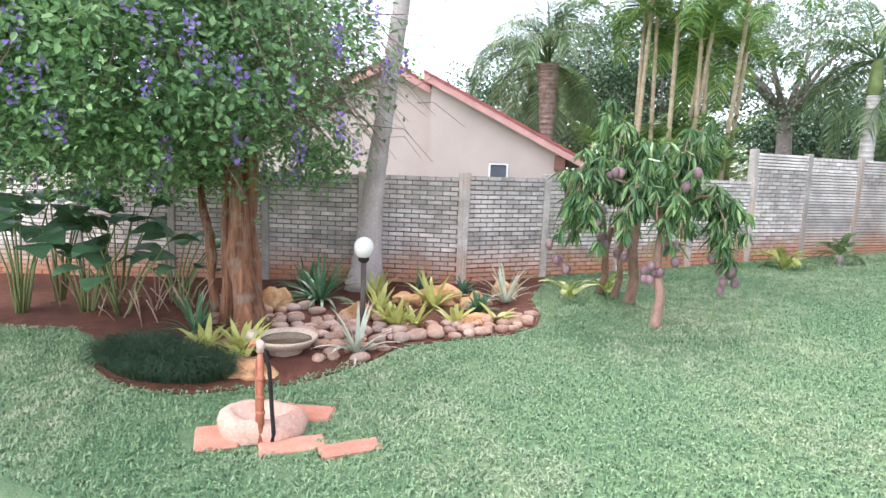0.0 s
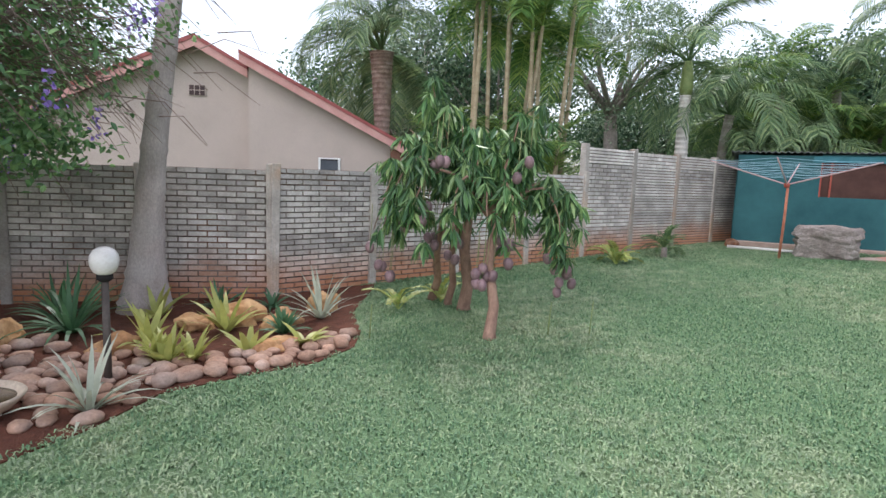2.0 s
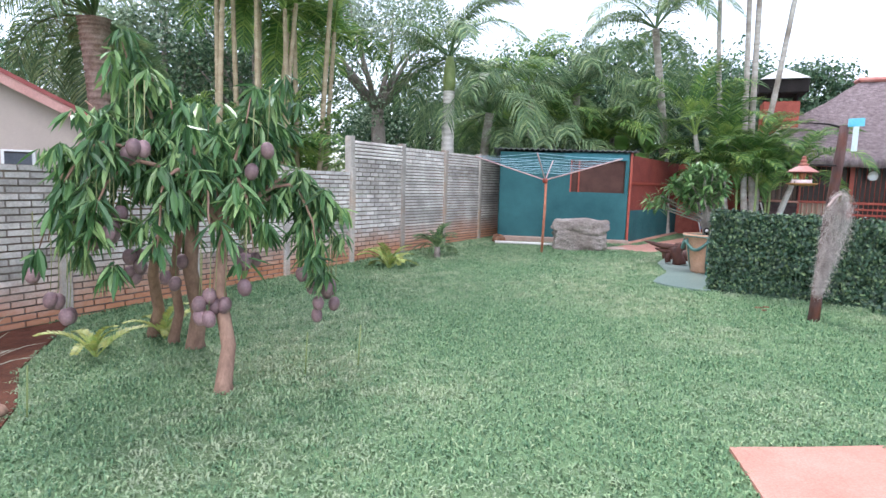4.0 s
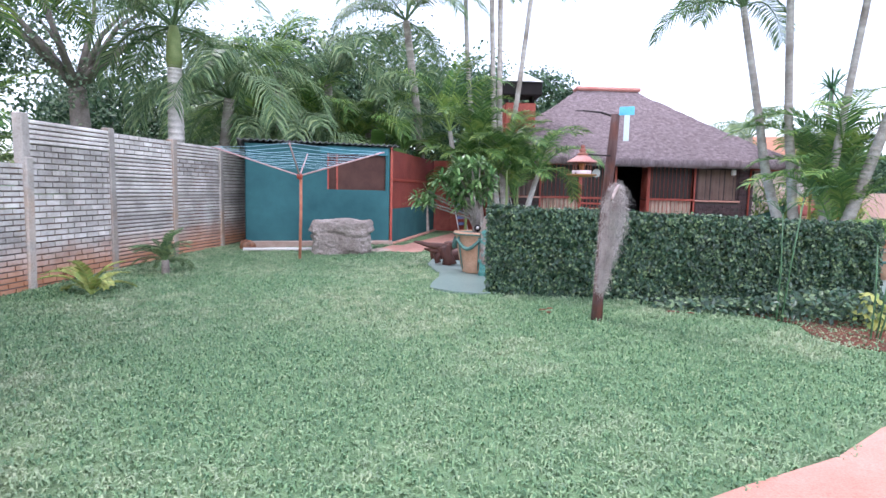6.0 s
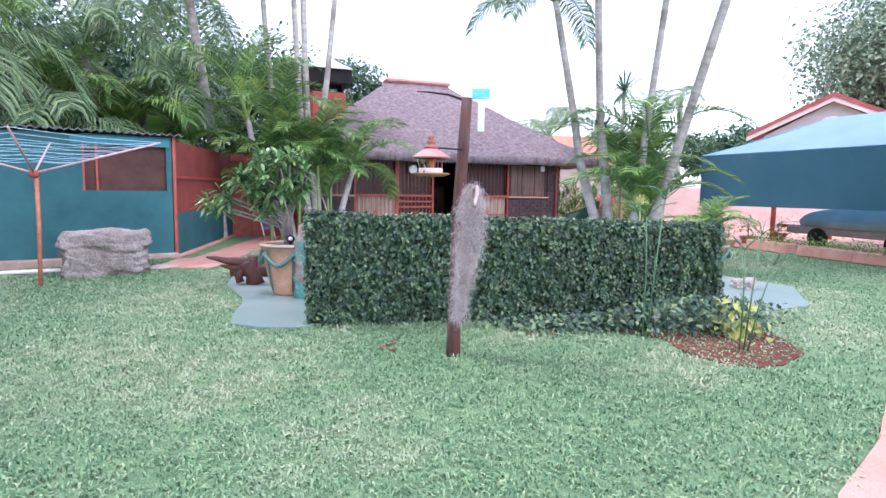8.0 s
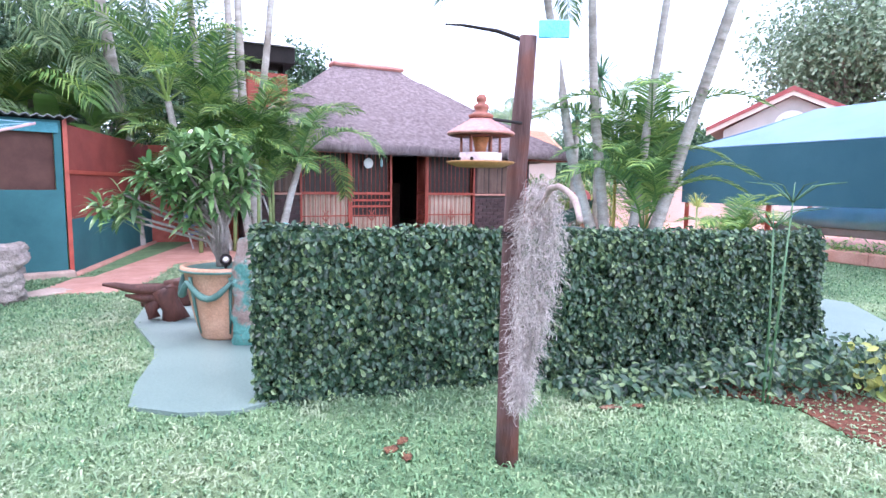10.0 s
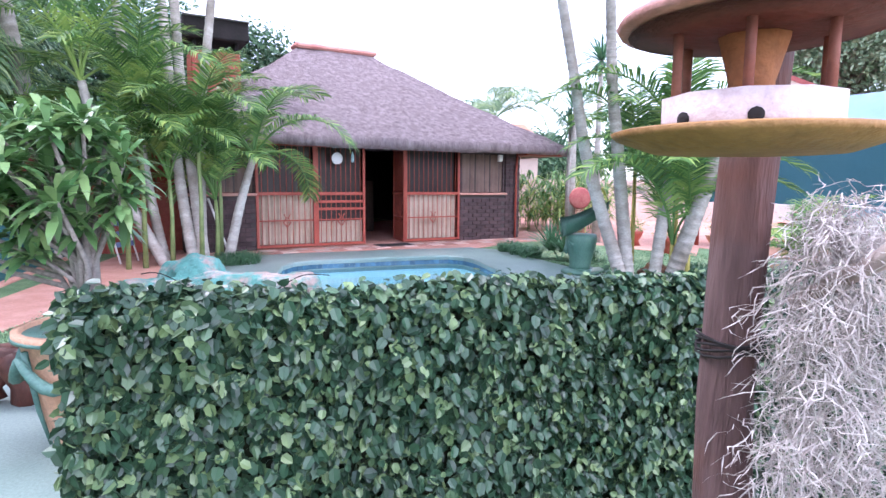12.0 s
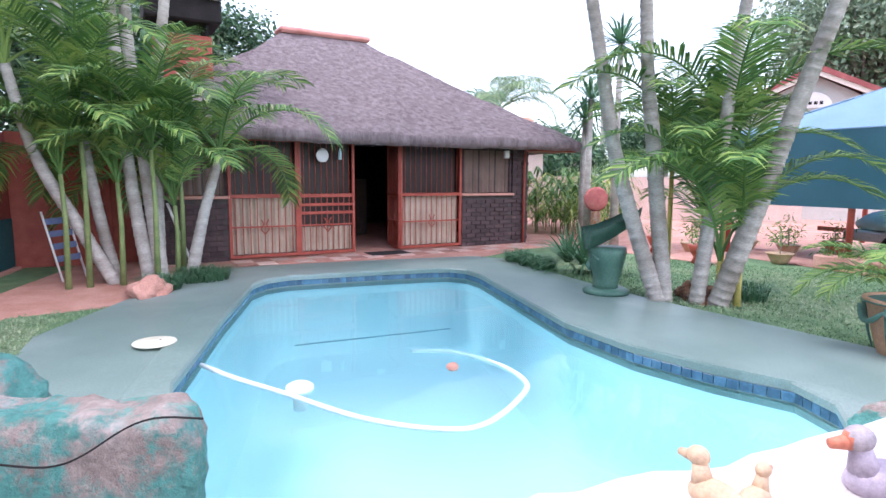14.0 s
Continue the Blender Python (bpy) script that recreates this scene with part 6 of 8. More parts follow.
    part("bottle_body", lathe("bottle_body", [(0.002, -0.1), (0.03, -0.09), (0.03, 0.03), (0.012, 0.07), (0.012, 0.1)], 12), surface("pale_blue_plastic", (0.4, 0.6, 0.65), (0.5, 0.7, 0.75)), fl)
    part("cord", tube("cord", [(0, 0, 0.1), (0, 0.02, 0.25)], 0.003, 4), M_dark, fl)
    tagged(part("door_mat", box(2.25, -0.55, 0.004, 3.0, -0.12, 0.022, 0.006), M_dark), "dark rubber door mat at the doorway", "mat").matrix_world = H
    # chequer tiles along the front
    ter = [surface("terracotta_tile", (0.36, 0.16, 0.12), (0.46, 0.24, 0.19), 9, 0.6, 60, island="object"), surface("pale_pink_tile", (0.5, 0.33, 0.28), (0.6, 0.43, 0.37), 9, 0.6, 60, island="object")]
    tl = [from_bm("tile", box(0.006, 0.006, 0, 0.294, 0.294, 0.014, 0.003)) for _ in ter]
    for m, mm in zip(tl, ter):
        m.materials.append(mm)
    tf = thing("floor_tiles", H @ pose(0, 0, 0.0), "chequered terracotta and pink tiles before the hut", "tiles", kind="structure")
    for i in range(20):
        for j in range(2):
            o = part("tile", tl[(i + j) % 2], None, tf)
            o.matrix_basis = pose(0.0 + i * 0.3, -0.72 + j * 0.3, 0.001)
    dp = tagged(part("downpipe", tube("downpipe", [(5.85, -0.06, 0), (5.85, -0.06, 1.5), (5.88, -0.06, 2.0)], 0.025, 8), M_redpaint), "red painted downpipe at the hut corner", "pipe")
    dp.matrix_world = H
    bf = tagged(part("eave_board", box(5.9, -0.4, 1.9, 7.0, 0.3, 1.98), M_redpaint), "red painted board under the thatch corner", "board")
    bf.matrix_world = H
    # dresser inside, its wood coloured dim for the unlit room
    dr = tagged(part("dresser", box(2.3, 3.0, 0, 3.6, 3.5, 1.3, 0.02), surface("unlit_room_wood", (0.04, 0.025, 0.02), (0.07, 0.045, 0.035))), "wooden dresser inside the hut, coloured dim as unlit", "dresser")
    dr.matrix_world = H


build_hut_front()


# chimney behind the hut
ch = thing("chimney", pose(14.9, 16.1, 0.4, 0, 0, -31), "red painted chimney with a black cowl and white cap", "chimney")
part("shaft", box(-0.45, -0.35, 0, 0.45, 0.35, 3.75, 0.02), M_redpaint, ch)
part("cowl", box(-0.6, -0.5, 3.95, 0.6, 0.5, 4.35, 0.03), M_dark, ch)
for x in (-0.4, 0.36):
    part("support", box(x, -0.3, 3.75, x + 0.05, 0.3, 3.95), M_dark, ch)
bm = bmesh.new()
bmesh.ops.create_cone(bm, cap_ends=True, segments=4, radius1=0.85, radius2=0.1, depth=0.35, matrix=pose(0, 0, 4.5, 0, 0, 45))
part("cap", bm, M_white, ch)


# ---- clothes line, boulder ----
def build_clothes_line():
    x, y = 6.78, 12.08
    t = thing("rotary_clothes_line", at(x, y), "rotary clothes line on a rusty red pole with four arms", "clothes line")
    part("pole", tube("pole", [(0, 0, -0.05), (0.02, 0, 0.8), (0.02, 0, 1.42)], [0.026, 0.025, 0.025], 10), surface("rusty_red_pole", (0.36, 0.12, 0.07), (0.5, 0.2, 0.12), 9), t)
    part("hub", lathe("hub", [(0.03, 1.36), (0.05, 1.38), (0.05, 1.44), (0.02, 1.46)], 12), M_redpaint, t)
    tips = []
    pinkm = surface("pinkish_tube", (0.5, 0.3, 0.3), (0.62, 0.42, 0.42), 6, 0.4)
    for k, a in enumerate((-25, 65, 155, 245)):
        d = Vector((math.cos(radians(a)), math.sin(radians(a)), 0))
        tip = d * 1.42 + Vector((0, 0, 1.86))
        tips.append((d, tip))
        part("arm", tube("arm", [(0, 0, 1.42), tip * 0.5 + Vector((0, 0, 0.71)), tip], 0.013, 6), pinkm, t)
    cord = surface("blue_line", (0.3, 0.5, 0.6), (0.4, 0.6, 0.7), 3)
    for r in range(7):
        f = 0.35 + 0.65 * r / 6
        for k in range(4):
            a = Vector((0, 0, 1.42)).lerp(tips[k][1], f)
            b = Vector((0, 0, 1.42)).lerp(tips[(k + 1) % 4][1], f)
            part("line", tube("line", [a, (a + b) / 2 - Vector((0, 0, 0.025)), b], 0.0035, 4), cord, t)


build_clothes_line()
M_boulder = surface("grey_boulder", (0.2, 0.17, 0.15), (0.42, 0.37, 0.34), 3, 0.95, 25, 0.05, c3=(0.5, 0.45, 0.42), strength=1.0)


def build_boulder():
    bm = bmesh.new()
    bmesh.ops.create_cube(bm, size=1)
    bmesh.ops.subdivide_edges(bm, edges=bm.edges, cuts=30, use_grid_fill=True)
    for v in bm.verts:
        p = v.co * 2
        s = (p.x ** 6 + p.y ** 6 + p.z ** 6) ** (1 / 6)
        q = p / max(s, 1e-6) * max(abs(p.x), abs(p.y), abs(p.z))
        n = noise.noise(Vector((p.x * 1.6, p.y * 1.6, p.z * 2.2)) + Vector((4, 1, 2))) * 0.12 + noise.noise(p * 5) * 0.06 + noise.noise(Vector((p.x * 9, p.y * 9, p.z * 14))) * 0.05
        if p.z > 0.4:
            n += 0.05 + 0.05 * math.cos(p.x * 5.5)
        crack = -0.09 * math.exp(-((p.z - 0.25 + 0.15 * math.sin(p.x * 3)) / 0.07) ** 2)
        k = 1 + n + crack
        v.co = (q.x * 0.52 * k, q.y * 0.32 * k, (q.z * 0.33) * k + 0.3)
    t = tagged(part("boulder", bm, M_boulder, None, "", True), "large block-shaped grey boulder on the lawn", "boulder")
    t.matrix_world = pose(7.73, 12.5, ground_z(7.73, 12.5) - 0.03, 0, 0, -27)


build_boulder()
pipe = tagged(part("irrigation_pipe", tube("irrigation_pipe", [(6.2, 13.55, 0.37), (7.0, 13.2, 0.38), (7.4, 12.95, 0.39)], 0.03, 8), M_white), "pale pipe lying along the shed's foot", "pipe")
kerb = tagged(part("stone", rock_mesh("stone", 0.16, 0.14, 0.12, 9), M_bark_red), "brown stone by the shed corner", "stone")
kerb.matrix_world = at(6.35, 13.75, 0.02)
M_slabstone = surface("stone_step", (0.4, 0.3, 0.25), (0.55, 0.44, 0.38), 4)
tagged(part("stepping_stone", rock_mesh("stepping_stone", 0.3, 0.22, 0.05, 4), M_slabstone), "flat stone step by the boulder", "stone").matrix_world = at(8.45, 12.35, -0.02)


# ---- post with feeder, moss and branch ----
def build_feeder_post():
    b = Vector((7.75, 6.25, ground_z(7.6, 6.18)))
    M_post_wood = surface("weathered_post_wood", (0.05, 0.024, 0.022), (0.17, 0.105, 0.1), 9, 0.9, 50, 0.014, stretch=(1, 1, 0.12), c3=(0.11, 0.04, 0.025), strength=0.9)
    t = thing("wooden_post", Matrix.Translation(b), "weathered wooden post with peeling bark and wire", "post")
    me = tube("post", [(0.0, 0.05, -0.1), (0.03, 0.065, 0.3), (0.07, 0.09, 0.65), (0.1, 0.105, 1.0), (0.118, 0.1, 1.3), (0.13, 0.08, 1.65), (0.14, 0.065, 2.0)], [0.058, 0.05, 0.047, 0.045, 0.047, 0.045, 0.04], 18)
    for v in me.vertices:
        w = noise.noise((v.co.x * 25, v.co.y * 25, v.co.z * 3)) * 0.012
        v.co.x += w
        v.co.y += w
    part("pole", me, M_post_wood, t)
    part("bracket", tube("bracket", [(0.145, 0.055, 1.97), (0.06, 0.18, 2.02), (-0.04, 0.31, 2.04), (-0.09, 0.37, 2.04)], [0.012, 0.01, 0.007, 0.004], 6), M_dark, t, "dark iron bracket")
    wires = []
    for k in range(5):
        z = 1.08 + 0.006 * k
        wires.append(([Vector((0.105 + 0.052 * math.cos(a), 0.104 + 0.052 * math.sin(a), z + 0.006 * math.sin(a * 2 + k))) for a in np.linspace(0, TAU, 14)], 0.0025, 4))
    part("wire", tubes("wire", wires), M_dark, t, "twisted binding wire")
    blue = surface("blue_plastic", (0.1, 0.45, 0.65), (0.2, 0.6, 0.78), 6, 0.4)
    sc = thing("plastic_strip", pose(b.x + 0.15, b.y + 0.0, b.z + 1.88, 0, 0, -60), "torn pale blue plastic strip on the post top", "plastic strip")
    part("strip", box(-0.02, -0.03, 0.1, 0.12, -0.02, 0.18, 0.004), blue, sc)
    part("strip", box(0.03, -0.035, -0.14, 0.08, -0.028, 0.1, 0.003), surface("pale_blue_plastic_film", (0.55, 0.68, 0.74), (0.65, 0.76, 0.8)), sc)
    # feeder
    fx, fy, fz = 7.489, 6.334, 1.72
    f = thing("bird_feeder", pose(fx, fy, fz) @ Matrix.Diagonal((1.06, 1.06, 1.06, 1)), "terracotta-coloured bird feeder shaped like a small pavilion", "bird feeder")
    terra = surface("terracotta_glaze", (0.22, 0.07, 0.05), (0.34, 0.14, 0.1), 8, 0.6, 60, 0.003)
    pale = surface("pink_white_glaze", (0.5, 0.38, 0.38), (0.66, 0.54, 0.54), 7, 0.5)
    tray = surface("ochre_tray", (0.24, 0.115, 0.035), (0.36, 0.19, 0.07), 7, 0.6)
    part("tray", lathe("tray", [(0.002, 0.0), (0.09, 0.0), (0.13, 0.014), (0.134, 0.02), (0.128, 0.022), (0.09, 0.012), (0.002, 0.01)], 28), tray, f, "ochre round tray")
    part("wall_ring", lathe("wall_ring", [(0.08, 0.01), (0.084, 0.012), (0.084, 0.055), (0.076, 0.055), (0.074, 0.014)], 10), pale, f, "pale low wall")
    for a in (3.24, 2.45):
        part("drain_hole", lathe("drain_hole", [(0.007, 0.0), (0.007, 0.004), (0.002, 0.004)], 10), M_dark, f).matrix_basis = pose(0, 0, 0.03, 0, 0, math.degrees(a)) @ pose(0.0815, 0, 0, 0, 90, 0)
    for k in range(6):
        a = k * TAU / 6
        part("pillar", tube("pillar", [(0.075 * math.cos(a), 0.075 * math.sin(a), 0.05), (0.075 * math.cos(a), 0.075 * math.sin(a), 0.125)], 0.0052, 6), terra, f)
    part("seed_column", lathe("seed_column", [(0.026, 0.01), (0.022, 0.07), (0.036, 0.122)], 10), surface("orange_clay", (0.42, 0.15, 0.06), (0.52, 0.22, 0.1)), f)
    # disc added below the roof; its dark red paints in the underside's shade
    part("roof_lining", lathe("roof_lining", [(0.12, 0.119), (0.06, 0.114), (0.002, 0.114)], 28), surface("dark_red_roof_shade", (0.1, 0.025, 0.02), (0.17, 0.05, 0.04), 8, 0.7), f, "underside coloured dark red for shade")
    prof = [(0.002, 0.118), (0.1, 0.122), (0.128, 0.122), (0.132, 0.128)]
    for k in range(4):
        r0 = 0.128 - 0.02 * k
        prof += [(r0, 0.134 + 0.012 * k), (r0 - 0.016, 0.141 + 0.012 * k)]
    prof += [(0.05, 0.18), (0.04, 0.186), (0.002, 0.188)]
    part("roof", lathe("roof", prof, 28), surface("pink_tile_glaze", (0.34, 0.14, 0.12), (0.48, 0.25, 0.22), 9, 0.55, 50), f, "ridged pinkish roof")
    part("finial", lathe("finial", [(0.002, 0.185), (0.045, 0.188), (0.05, 0.198), (0.03, 0.208), (0.022, 0.214), (0.03, 0.224), (0.03, 0.236), (0.014, 0.246), (0.02, 0.254), (0.021, 0.266), (0.012, 0.276), (0.002, 0.279)], 16), terra, f, "stacked ball finial")
    part("hanger", tube("hanger", [(0.04, 0.0, 0.2), (0.12, 0.03, 0.2), (b.x + 0.1 - fx, b.y + 0.06 - fy, 0.2)], 0.007, 6), M_dark, f)
    # branch
    br = thing("dead_branch", Matrix.Translation(b), "bare grey branch fixed across the post", "branch")
    pts = [Vector(p) - b for p in ((7.83, 6.27, 1.5), (7.79, 6.17, 1.58), (7.75, 6.125, 1.635), (7.7, 6.07, 1.645), (7.6, 6.0, 1.63), (7.5, 5.93, 1.6), (7.43, 5.89, 1.56), (7.37, 5.86, 1.52))]
    part("stem", tube("stem", pts, [0.012, 0.014, 0.016, 0.013, 0.012, 0.014, 0.012, 0.011], 8), surface("grey_branch", (0.24, 0.18, 0.16), (0.4, 0.33, 0.3), 12), br)
    # hanging moss
    m = thing("spanish_moss", Matrix.Translation(b), "hanging beard of pale grey Spanish moss", "moss")
    strands = []
    across, away = Vector((0.49, -0.87, 0)), Vector((0.87, 0.49, 0))
    for i in range(5200):
        drop = rng.random() ** 1.1 * 1.0
        half = (0.1 - 0.075 * smooth(0.35, 1.0, drop)) * (0.45 + 0.55 * smooth(0.0, 0.15, drop))
        axis = Vector((0.07 - 0.1 * drop, 0.06 - 0.03 * drop, 0))
        p = axis + across * (0.1 - 0.06 * smooth(0.3, 1.0, drop) + rng.uniform(-1, 1) * half) + away * (rng.gauss(0, 0.45) * half - 0.03)
        p.z = 1.33 - drop + rng.gauss(0, 0.02)
        st, q = [], p
        d = Vector((rng.gauss(0, 1), rng.gauss(0, 1), -0.5)).normalized()
        for k in range(6):
            s = Vector((rng.uniform(-1, 1), rng.uniform(-1, 1), 0.2)).normalized()
            st.append((q.copy(), s, 0.0013 if k < 5 else 0))
            d = (d + Vector((rng.gauss(0, 0.7), rng.gauss(0, 0.7), rng.gauss(-0.22, 0.5)))).normalized()
            q = q + d * rng.uniform(0.012, 0.026)
        strands.append(st)
    grey = leaf_material("grey_moss", (0.42, 0.37, 0.35), (0.56, 0.51, 0.49), (0.68, 0.63, 0.6), 9, 0.9, 0.1, 0.3)
    strands.sort(key=lambda s: s[0][0].y)
    for k in range(8):
        part("strand_bundle", mesh_of("strand_bundle", *ribbons(strands[k * 650:(k + 1) * 650])), grey, m)["kind"] = "stuff"


build_feeder_post()


# ---- pot, plant and driftwood ----
def build_pot():
    x, y = 8.38, 9.16
    terra = surface("terracotta_pot", (0.46, 0.25, 0.15), (0.58, 0.36, 0.25), 4, 0.75, 60, 0.004)
    green = surface("green_garland_paint", (0.06, 0.14, 0.12), (0.1, 0.2, 0.17), 8, 0.6)
    t = thing("garden_pot", pose(x, y, DECK_Z) @ Matrix.Diagonal((1.16, 1.16, 0.94, 1)), "large terracotta pot with green garland relief", "pot", "garland pots")
    prof = [(0.002, 0), (0.16, 0), (0.17, 0.02), (0.21, 0.2), (0.245, 0.42), (0.265, 0.57), (0.29, 0.585), (0.29, 0.62), (0.26, 0.625), (0.25, 0.58), (0.002, 0.56)]
    part("body", lathe("body", prof, 36), terra, t)
    part("rim_band", lathe("rim_band", [(0.268, 0.575), (0.294, 0.583), (0.294, 0.598), (0.285, 0.602)], 36), green, t)
    gar = []
    for k in range(6):
        a0 = k * TAU / 6
        pts = []
        for j in range(9):
            f = j / 8
            a = a0 + f * TAU / 6
            z = 0.52 - 0.14 * math.sin(math.pi * f)
            r = 0.2 + 0.08 * z / 0.57 + 0.025
            pts.append(Vector((r * math.cos(a), r * math.sin(a), z)))
        part("garland", tube("garland", pts, [0.012, 0.02, 0.024, 0.027, 0.028, 0.027, 0.024, 0.02, 0.012], 8), green, t)
        part("ribbon", tube("ribbon", [(0.272 * math.cos(a0), 0.272 * math.sin(a0), 0.55), (0.235 * math.cos(a0), 0.235 * math.sin(a0), 0.25), (0.2 * math.cos(a0), 0.2 * math.sin(a0), 0.06)], [0.014, 0.01, 0.006], 6), green, t)
    part("soil", lathe("soil", [(0.24, 0.56), (0.2, 0.575), (0.002, 0.58)], 20), M_soil, t)
    copy_thing(t, at(13.69, 5.93, 0.0, 20) @ Matrix.Diagonal((0.97, 0.97, 0.8, 1)))
    for dx, dy in ((-0.11, -0.16), (0.17, -0.13)):
        l = thing("solar_spotlight", pose(x + dx, y + dy, DECK_Z + 0.545), "small black garden spotlight with a pale lens", "lamp", "spotlights in the pot")
        part("stake", tube("stake", [(0, 0, -0.02), (0, 0, 0.07)], 0.012, 6), M_dark, l)
        h = part("lamp_head", lathe("lamp_head", [(0.002, 0), (0.03, 0.0), (0.045, 0.05), (0.047, 0.06), (0.002, 0.055)], 14), M_dark, l)
        h.matrix_basis = pose(0, 0, 0.09, 75, 0, -35)
        ln = part("lens", lathe("lens", [(0.002, 0.058), (0.025, 0.061), (0.002, 0.064)], 14), M_white, l)
        ln.matrix_basis = pose(0, 0, 0.09, 75, 0, -35)
    # shrub in the pot
    p = thing("potted_shrub", pose(x, y, DECK_Z + 0.535), "shrub with rosettes of long glossy leaves in the pot", "shrub")
    heads = []
    r = random.Random(5)
    for k in range(40):
        while True:
            v = Vector((r.uniform(-1, 1), r.uniform(-1, 1), r.uniform(-1, 1)))
            if 0.45 < v.length < 1:
                break
        side, deep = -0.2 + 0.4 * v.x, 0.36 * v.y
        heads.append((0.517 * side + 0.856 * deep, -0.856 * side + 0.517 * deep, 0.78 + 0.44 * v.z - 0.12 * abs(v.x)))
    for side, z in ((-0.98, 0.5), (-0.85, 0.42), (-0.72, 0.52), (-0.8, 0.6)):
        heads.append((0.517 * side, -0.856 * side, z))
    st = [([Vector((0.03 * (i % 3 - 1), 0.03 * (i % 2), 0)), Vector((hx * 0.15, hy * 0.15, hz * 0.55)), Vector((hx, hy, hz))], [0.018, 0.014, 0.009], 6) for i, (hx, hy, hz) in enumerate(heads)]
    for q in st:
        part("stalk", tubes("stalk", [q]), M_bark_grey, p)
    pl, no = [], []
    for hx, hy, hz in heads:
        for k in range(34):
            v = Vector((rng.gauss(0, 1), rng.gauss(0, 1), rng.gauss(0.3, 0.6))).normalized()
            pl.append(Vector((hx, hy, hz)) + v * 0.02 + Vector((0, 0, rng.uniform(-0.06, 0.04))))
            no.append(v)
    # leaves point outwards from each head
    P, N = np.array([tuple(a) for a in pl]), np.array([tuple(a) for a in no])
    st = []
    for a, v in zip(P, N):
        v = Vector(v)
        s = v.cross(Vector((0, 0, 1)))
        s = s.normalized() if s.length > 1e-3 else Vector((1, 0, 0))
        ln = rng.uniform(0.13, 0.22)
        a = Vector(a)
        st.append([(a, s, 0.006), (a + v * ln * 0.4, s, 0.021), (a + v * ln * 0.75 - Vector((0, 0, 0.02)), s, 0.017), (a + v * ln - Vector((0, 0, 0.05)), s, 0)])
    part("leaves", mesh_of("leaves", *ribbons(st)), leaf_material("glossy_shrub_leaf", (0.06, 0.15, 0.05), (0.13, 0.25, 0.085), (0.28, 0.42, 0.16), 4, 0.33, 0.5), p)["kind"] = "stuff"
    # driftwood
    d = thing("driftwood", pose(8.42, 10.05, DECK_Z), "twisted piece of dark red-brown driftwood", "driftwood")
    redw = surface("dark_red_wood", (0.06, 0.02, 0.016), (0.13, 0.05, 0.035), 7, 0.5, 40, 0.015, stretch=(1, 1, 0.4))
    for nm, pts, rr in (("stump", [(0.05, -0.05, 0.0), (0.03, -0.04, 0.1), (0.0, 0.0, 0.22), (0.06, -0.08, 0.32)], [0.12, 0.08, 0.12, 0.05]),
                        ("limb", [(0.08, -0.08, 0.27), (-0.06, 0.05, 0.27), (-0.22, 0.16, 0.29), (-0.32, 0.24, 0.33), (-0.42, 0.3, 0.36)], [0.07, 0.07, 0.035, 0.028, 0.012]),
                        ("limb", [(0.0, 0.0, 0.2), (-0.15, 0.1, 0.2), (-0.26, 0.2, 0.24)], [0.06, 0.04, 0.012]),
                        ("limb", [(0.0, 0.02, 0.22), (-0.1, 0.08, 0.12), (-0.08, 0.06, 0.02)], [0.06, 0.05, 0.05]),
                        ("limb", [(0.02, 0, 0.27), (0.14, -0.13, 0.33), (0.28, -0.22, 0.3)], [0.08, 0.06, 0.03])):
        me = tube(nm, pts, rr, 12)
        for v in me.vertices:
            w = noise.noise(v.co * 11) * 0.04 + noise.noise(v.co * 25) * 0.02
            v.co += v.co.normalized() * w
        part(nm, me, redw, d)
    d2 = thing("driftwood", pose(9.05, 10.35, DECK_Z + 0.06, 0, 0, -50), "weathered brown log lying on the deck", "driftwood")
    me = tube("log", [(-0.6, 0.02, 0.0), (-0.2, 0.0, 0.02), (0.15, 0.03, 0.03), (0.4, 0.0, 0.08)], [0.11, 0.12, 0.1, 0.05], 12)
    for v in me.vertices:
        v.co += Vector((0, v.co.y, v.co.z)).normalized() * noise.noise(v.co * 8) * 0.03
    part("log", me, redw, d2)


build_pot()


# ---- rockery between hedge and pool ----
def paint_rock_build(nt, b):
    """Pinkish cement rock with worn turquoise paint."""
    p = position(nt)
    big = noise_tex(nt, p, 2.6, 5, 0.65)
    fine = noise_tex(nt, p, 40, 4, 0.7)
    c = ramp(nt, big, [(0.3, (0.24, 0.17, 0.14)), (0.52, (0.42, 0.33, 0.29)), (0.72, (0.72, 0.64, 0.6))])
    paint = ramp(nt, noise_tex(nt, p, 4.2, 6, 0.72), [(0.45, (0, 0, 0)), (0.54, (0.92, 0.92, 0.92))])
    c = mix(nt, paint, c, mix(nt, noise_tex(nt, p, 9, 4, 0.7), (0.03, 0.2, 0.16), (0.16, 0.5, 0.45)))
    c = mix(nt, 0.4, c, ramp(nt, fine, [(0.25, (0.2, 0.2, 0.2)), (0.75, (0.9, 0.9, 0.9))]), "OVERLAY")
    nt.links.new(c, b.inputs["Base Color"])
    b.inputs["Roughness"].default_value = 0.85
    bump(nt, b, noise_tex(nt, p, 28, 6, 0.75), 1.0, 0.035)


M_paintrock = material("painted_rockery", paint_rock_build)
M_ledge = surface("pale_rock_ledge", (0.5, 0.43, 0.4), (0.75, 0.69, 0.66), 3, 0.85, 45, 0.015, c3=(0.8, 0.76, 0.74), strength=0.7)


